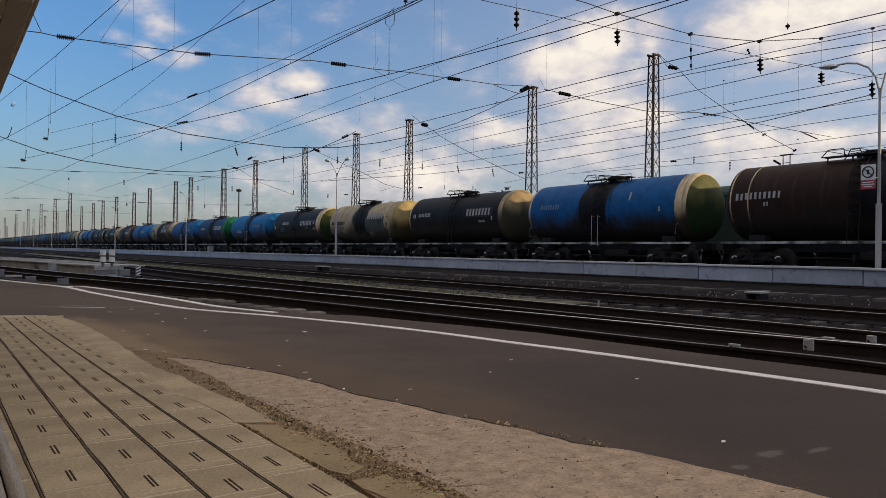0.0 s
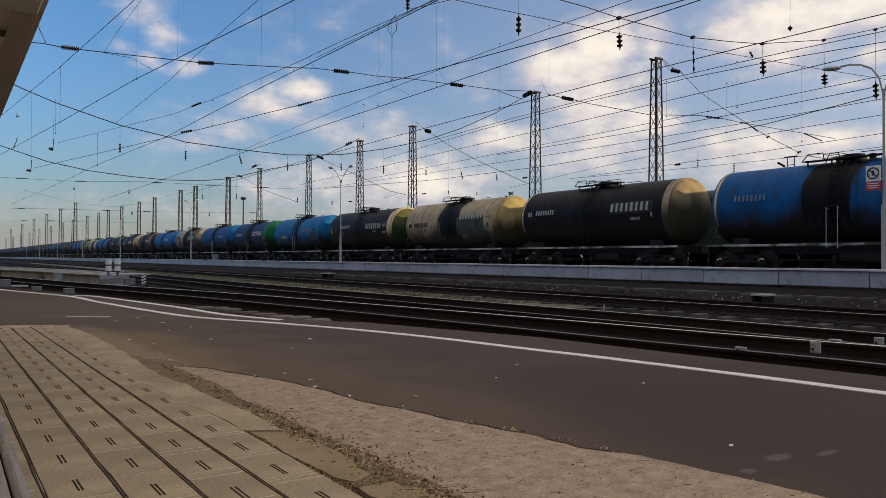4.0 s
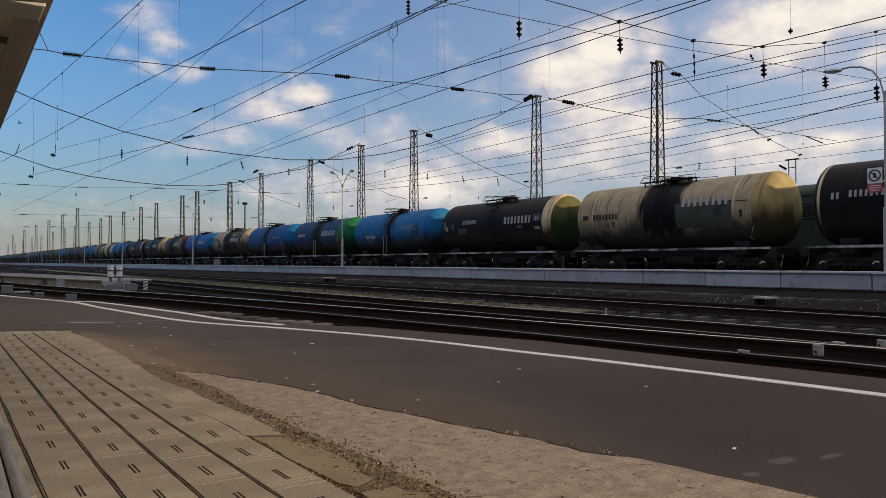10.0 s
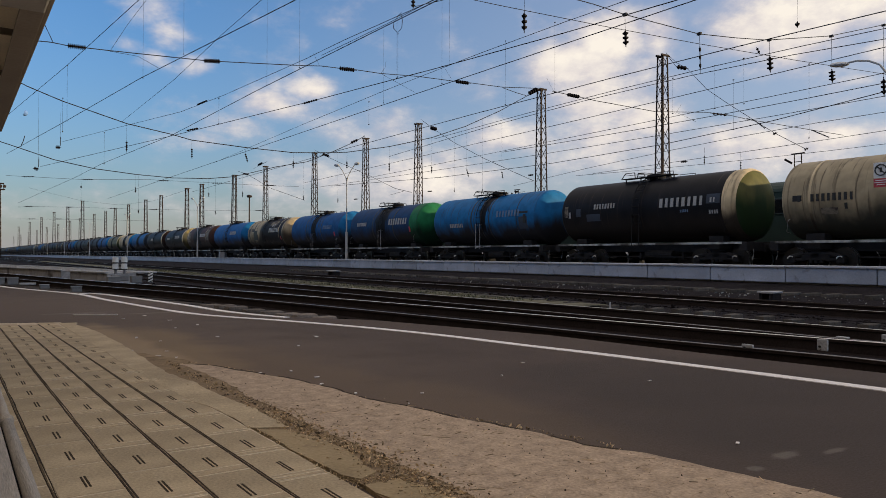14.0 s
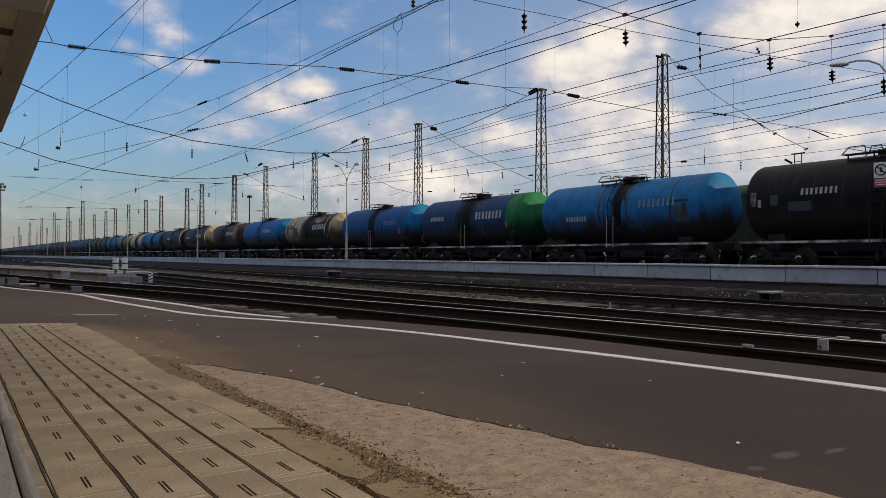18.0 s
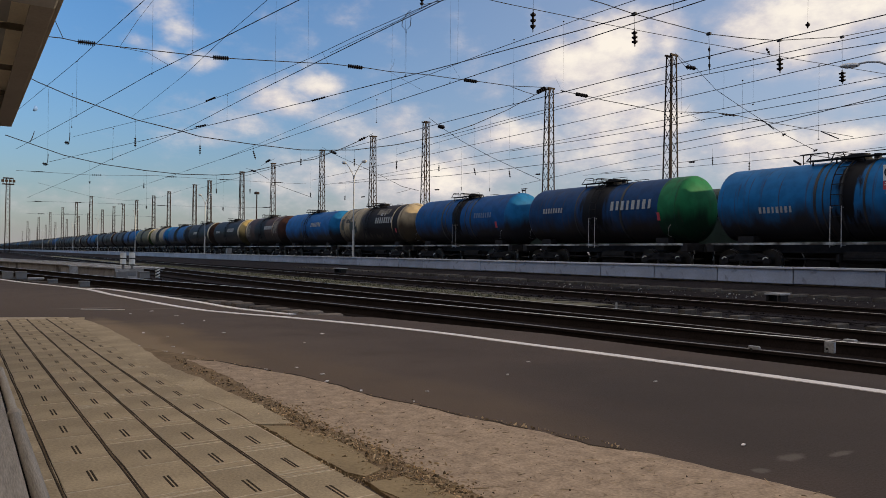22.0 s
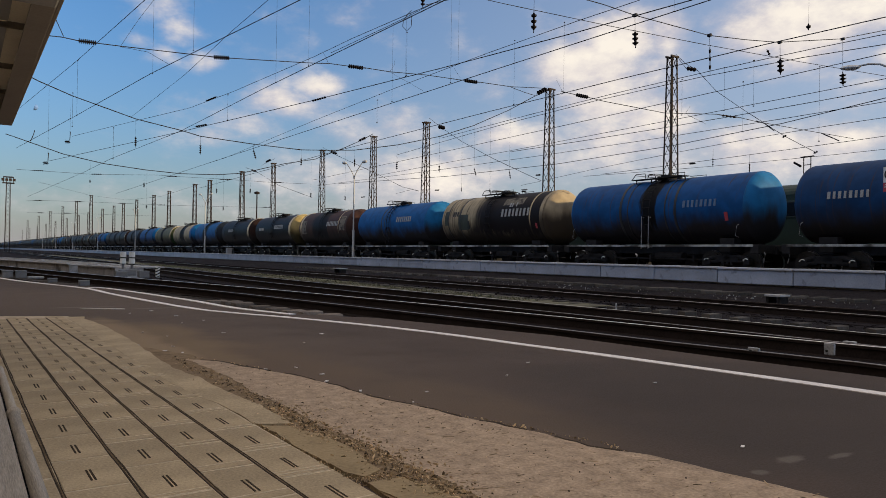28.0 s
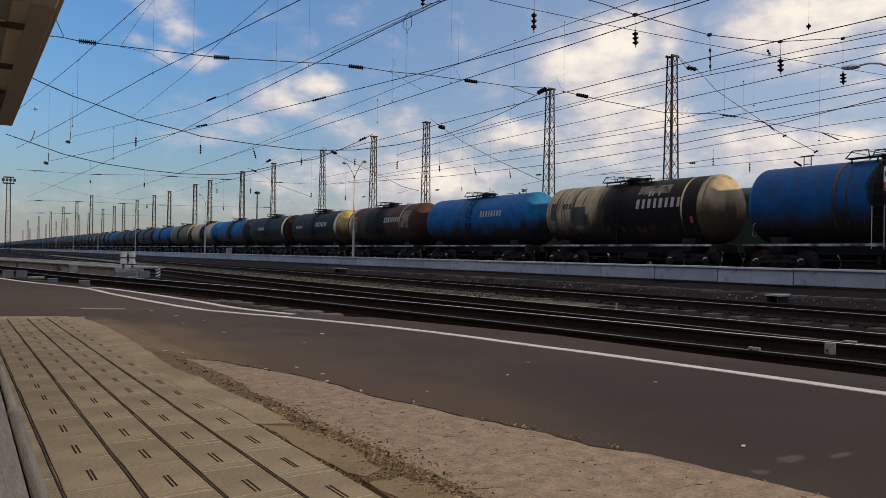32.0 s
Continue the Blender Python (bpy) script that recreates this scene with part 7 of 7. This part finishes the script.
def crossing():
    e = empty("low_platform", (0, 0, 0), "low grey concrete platform between the curving tracks", "platform", kind="structure")
    for x0, y0, x1, y1, wide in ((5.3, 32.4, 4.42, 36.5, 1.5), (4.3, 38.6, 1.85, 51.5, 2.6), (1.8, 51.8, -2.2, 70, 3.2)):
        pts = [(x0, y0), (x1, y1), (x1 + wide, y1 + 0.6), (x0 + wide * 0.8, y0 + 0.4)]
        part("deck_block", slab(BM(), pts, -0.4, 0.15 + random.uniform(-0.02, 0.02)), CROSSING, e)
        for (ax, ay), (bx, by) in ((pts[0], pts[1]), (pts[3], pts[2])):
            d = Vector((bx - ax, by - ay, 0))
            bm = box(BM(), (0, 0, 0), (0.14, d.length, 0.06), 0.015)
            bmesh.ops.transform(bm, matrix=Matrix.Translation(((ax + bx) / 2, (ay + by) / 2, 0.2)) @ Matrix.Rotation(math.atan2(-d.x, d.y), 4, "Z"), verts=bm.verts)
            part("deck_kerb", bm, MARKER, e, "pale worn kerb of the deck")
        for q in (0.25, 0.45, 0.65, 0.85):
            ax, ay = (pts[0][i] + (pts[3][i] - pts[0][i]) * q for i in (0, 1))
            bx, by = (pts[1][i] + (pts[2][i] - pts[1][i]) * q for i in (0, 1))
            d = Vector((bx - ax, by - ay, 0))
            bm = box(BM(), (0, 0, 0), (0.1, d.length * 0.97, 0.03), 0.008)
            bmesh.ops.transform(bm, matrix=Matrix.Translation(((ax + bx) / 2, (ay + by) / 2, 0.18)) @ Matrix.Rotation(math.atan2(-d.x, d.y), 4, "Z"), verts=bm.verts)
            part("deck_strip", bm, MARKER, e, "pale worn strip along the deck")
    me = mesh_of("deck_slab", box(BM(), (0, 0, 0), (1.2, 2.6, 0.08), 0.015), CROSSING)
    for i in range(3):
        for j in range(7):
            o = part("deck_slab", me, CROSSING, e)
            o.location = (6.1 + 1.25 * i - 0.5 * j, 42.0 + 2.7 * j + 0.6 * i, -0.02 + random.uniform(-0.01, 0.01))
            o.rotation_euler = (0, 0, 0.18)


crossing()


def table_box(at, wide):
    e = empty("track_box", at, "low concrete cable box on stubby legs by the rail", "equipment box", "boxes beside the tracks")
    part("lid", box(BM(), (0, 0, 0.32), (0.45, wide, 0.05), 0.012), MARKER, e)
    for s in (-1, 1):
        part("leg", box(BM(), (0, s * wide * 0.36, 0.15), (0.35, wide * 0.18, 0.3), 0.01), UNDER, e)


table_box((16.95, 10.4, -0.27), 0.42)
table_box((16.95, 35.4, -0.22), 0.9)


def rail_tag(at, size):
    e = empty("rail_marker", at, "small white painted rail marker clamp", "marker", "markers on the rails")
    part("plate", box(BM(), (0, 0, 0), size, 0.01), MARKER, e)
    part("bolt", rod(BM(), (-size[0] / 2 - 0.012, 0.02, -0.02), (-size[0] / 2, 0.02, -0.02), 0.014, 8), BLACK_PAINT, e)


rail_tag((6.78, 4.405, 0.028), (0.04, 0.12, 0.035))
rail_tag((8.2, 4.39, -0.055), (0.04, 0.115, 0.13))
rail_tag((8.6, 4.37, 0.006), (0.08, 0.13, 0.02))
rail_tag((8.98, 4.06, 0.0), (0.05, 0.1, 0.09))


VERGE = mat("dry_mossy_verge", (0.14, 0.13, 0.092), 1.0, vary=0.5, scale=1.5, fine=25, bump=0.02, spec=0.1, dark=(0.03, 0.026, 0.02), dark_scale=0.8, dark_amount=0.5)
ribbon("verge", [(12.1, 12), (12.2, 20), (12.35, 40), (12.4, 60), (12.4, 140)], 1.5, -0.2, VERGE, "strip of mossy dry earth between two tracks", "verge")


def grass():
    bm = BM()
    for k in range(5200):
        y = random.uniform(14, 62)
        x = random.gauss(12.2 + 0.005 * (y - 20), 0.35)
        h = random.uniform(0.02, 0.08)
        a = random.random() * math.tau
        w = random.uniform(0.01, 0.03)
        z = -0.21
        d = Vector((math.cos(a) * w, math.sin(a) * w, 0))
        t = Vector((random.uniform(-0.08, 0.08), random.uniform(-0.08, 0.08), h))
        p = Vector((x, y, z))
        bm.faces.new([bm.verts.new(p - d), bm.verts.new(p + d), bm.verts.new(p + t)])
    thing("grass", bm, GRASS, "dry yellow-green grass between two tracks", "grass", kind="stuff")


grass()
PALE_STONE = mat("pale_stone", (0.4, 0.39, 0.37), 0.95, vary=0.4)
stones("pale_ballast", [(random.uniform(17.0, 20.8), random.uniform(4, 26), -0.15 + random.random() * 0.03, random.choice((0.008, 0.012, 0.018, 0.025))) for k in range(330)], PALE_STONE, "scattered pale stones in the far ballast", "stones")
stones("dark_ballast", [(random.choice((random.uniform(5.6, 11.5), random.uniform(12, 16.4))), random.uniform(1, 40), -0.3, random.uniform(0.025, 0.06)) for k in range(5200)], BALLAST, "coarse dark ballast stones on the track bed", "ballast")
SCRUB_SPOTS = [(random.uniform(230, 262), random.uniform(-300, 2500), random.uniform(0.3, 1.0), random.uniform(1.2, 3.0)) for k in range(2600)]
stones("far_scrub", SCRUB_SPOTS, SCRUB, "low dark belt of scrub beyond the yard", "scrub")


def far_mast():
    e = tower((9.5, 210, 0), 17.0, 1.1, 0.8, "far floodlight mast beside the yard", leg=0.12)
    part("gallery", box(BM(), (0, 0, 17.0), (2.6, 2.0, 0.18), 0.04), TOWER, e)
    part("gallery_roof", box(BM(), (0, 0, 18.5), (2.2, 1.6, 0.2), 0.05), TOWER, e)
    for x in (-1.2, -0.4, 0.4, 1.2):
        part("floodlight", box(BM(), (x, -0.9, 17.75), (0.62, 0.4, 0.66), 0.08), TOWER, e)
        part("post", rod(BM(), (x * 0.9, 0, 17.0), (x * 0.9, 0, 18.5), 0.08, 6), TOWER, e)


def yard_light(at, height, label):
    """A slim mast with a round lamp gallery, beyond the trains."""
    e = empty("yard_light", at, label, "light mast", "slim light masts of the yard")
    part("pole", rod(BM(), (0, 0, 0), (0, 0, height), 0.24, 8, 0.16), TOWER, e)
    part("gallery", rod(BM(), (0, 0, height - 0.1), (0, 0, height + 0.35), 0.62, 14, 0.78), TOWER, e, "round dark lamp gallery")
    part("cap", rod(BM(), (0, 0, height + 0.35), (0, 0, height + 0.6), 0.78, 14, 0.3), TOWER, e)


yard_light((66.6, 191.6, 0), 16.6, "slim far mast with a round lamp gallery")


def portal(at, label):
    """Two short posts with a crossbar and a pair of insulators, far behind the coaches."""
    e = empty("line_portal", at, label, "portal", "far line portals")
    for y in (-0.4, 0.4):
        part("post", rod(BM(), (0, y, 0), (0, y, 12.2), 0.06, 6), TOWER, e)
    part("crossbar", box(BM(), (0, 0, 12.2), (0.16, 1.5, 0.12), 0.03), TOWER, e)
    part("lower_bar", box(BM(), (0, 0, 11.3), (0.1, 0.8, 0.08), 0.02), TOWER, e)
    part("insulator", rod(BM(), (0, 0.7, 11.2), (0, 1.5, 11.7), 0.12, 8), INSULATOR, e)


for bearing, far in ((60.3, 88.0), (49.1, 118.0), (40.0, 124.0)):
    portal((far * math.sin(radians(bearing)), far * math.cos(radians(bearing)), 0), "low dark line portal standing behind the coaches")


far_mast()


def motions():
    """The whole train rolls towards smaller y and slows down a little; wheels turn with it."""
    way = [(0, -0.00), (1, -2.80), (2, -5.59), (3, -8.35), (3.5, -9.73), (5.5, -15.20), (6.5, -17.91), (8, -21.96), (9.5, -25.98), (11, -29.98), (12.5, -33.95), (14.5, -39.22), (16.5, -44.46), (18, -48.38), (20, -53.58), (22, -58.75), (24, -63.90), (25.5, -67.75), (27.5, -72.85), (29, -76.66), (30.5, -80.45), (32, -84.21)]
    for e in TRAIN:
        base = e.location.copy()
        walk(e, [(t, Matrix.Translation(base + Vector((0, u, 0)))) for t, u in way])
    ts, us = [a for a, b in way], [b for a, b in way]
    steps = [k * 0.25 for k in range(129)]
    dist = [float(np.interp(t, ts, us)) for t in steps]
    for w in ROLLING:
        at = w.location.copy()
        walk(w, [(t, Matrix.Translation(at) @ Matrix.Rotation(-u / 0.475, 4, "X")) for t, u in zip(steps, dist)])


motions()
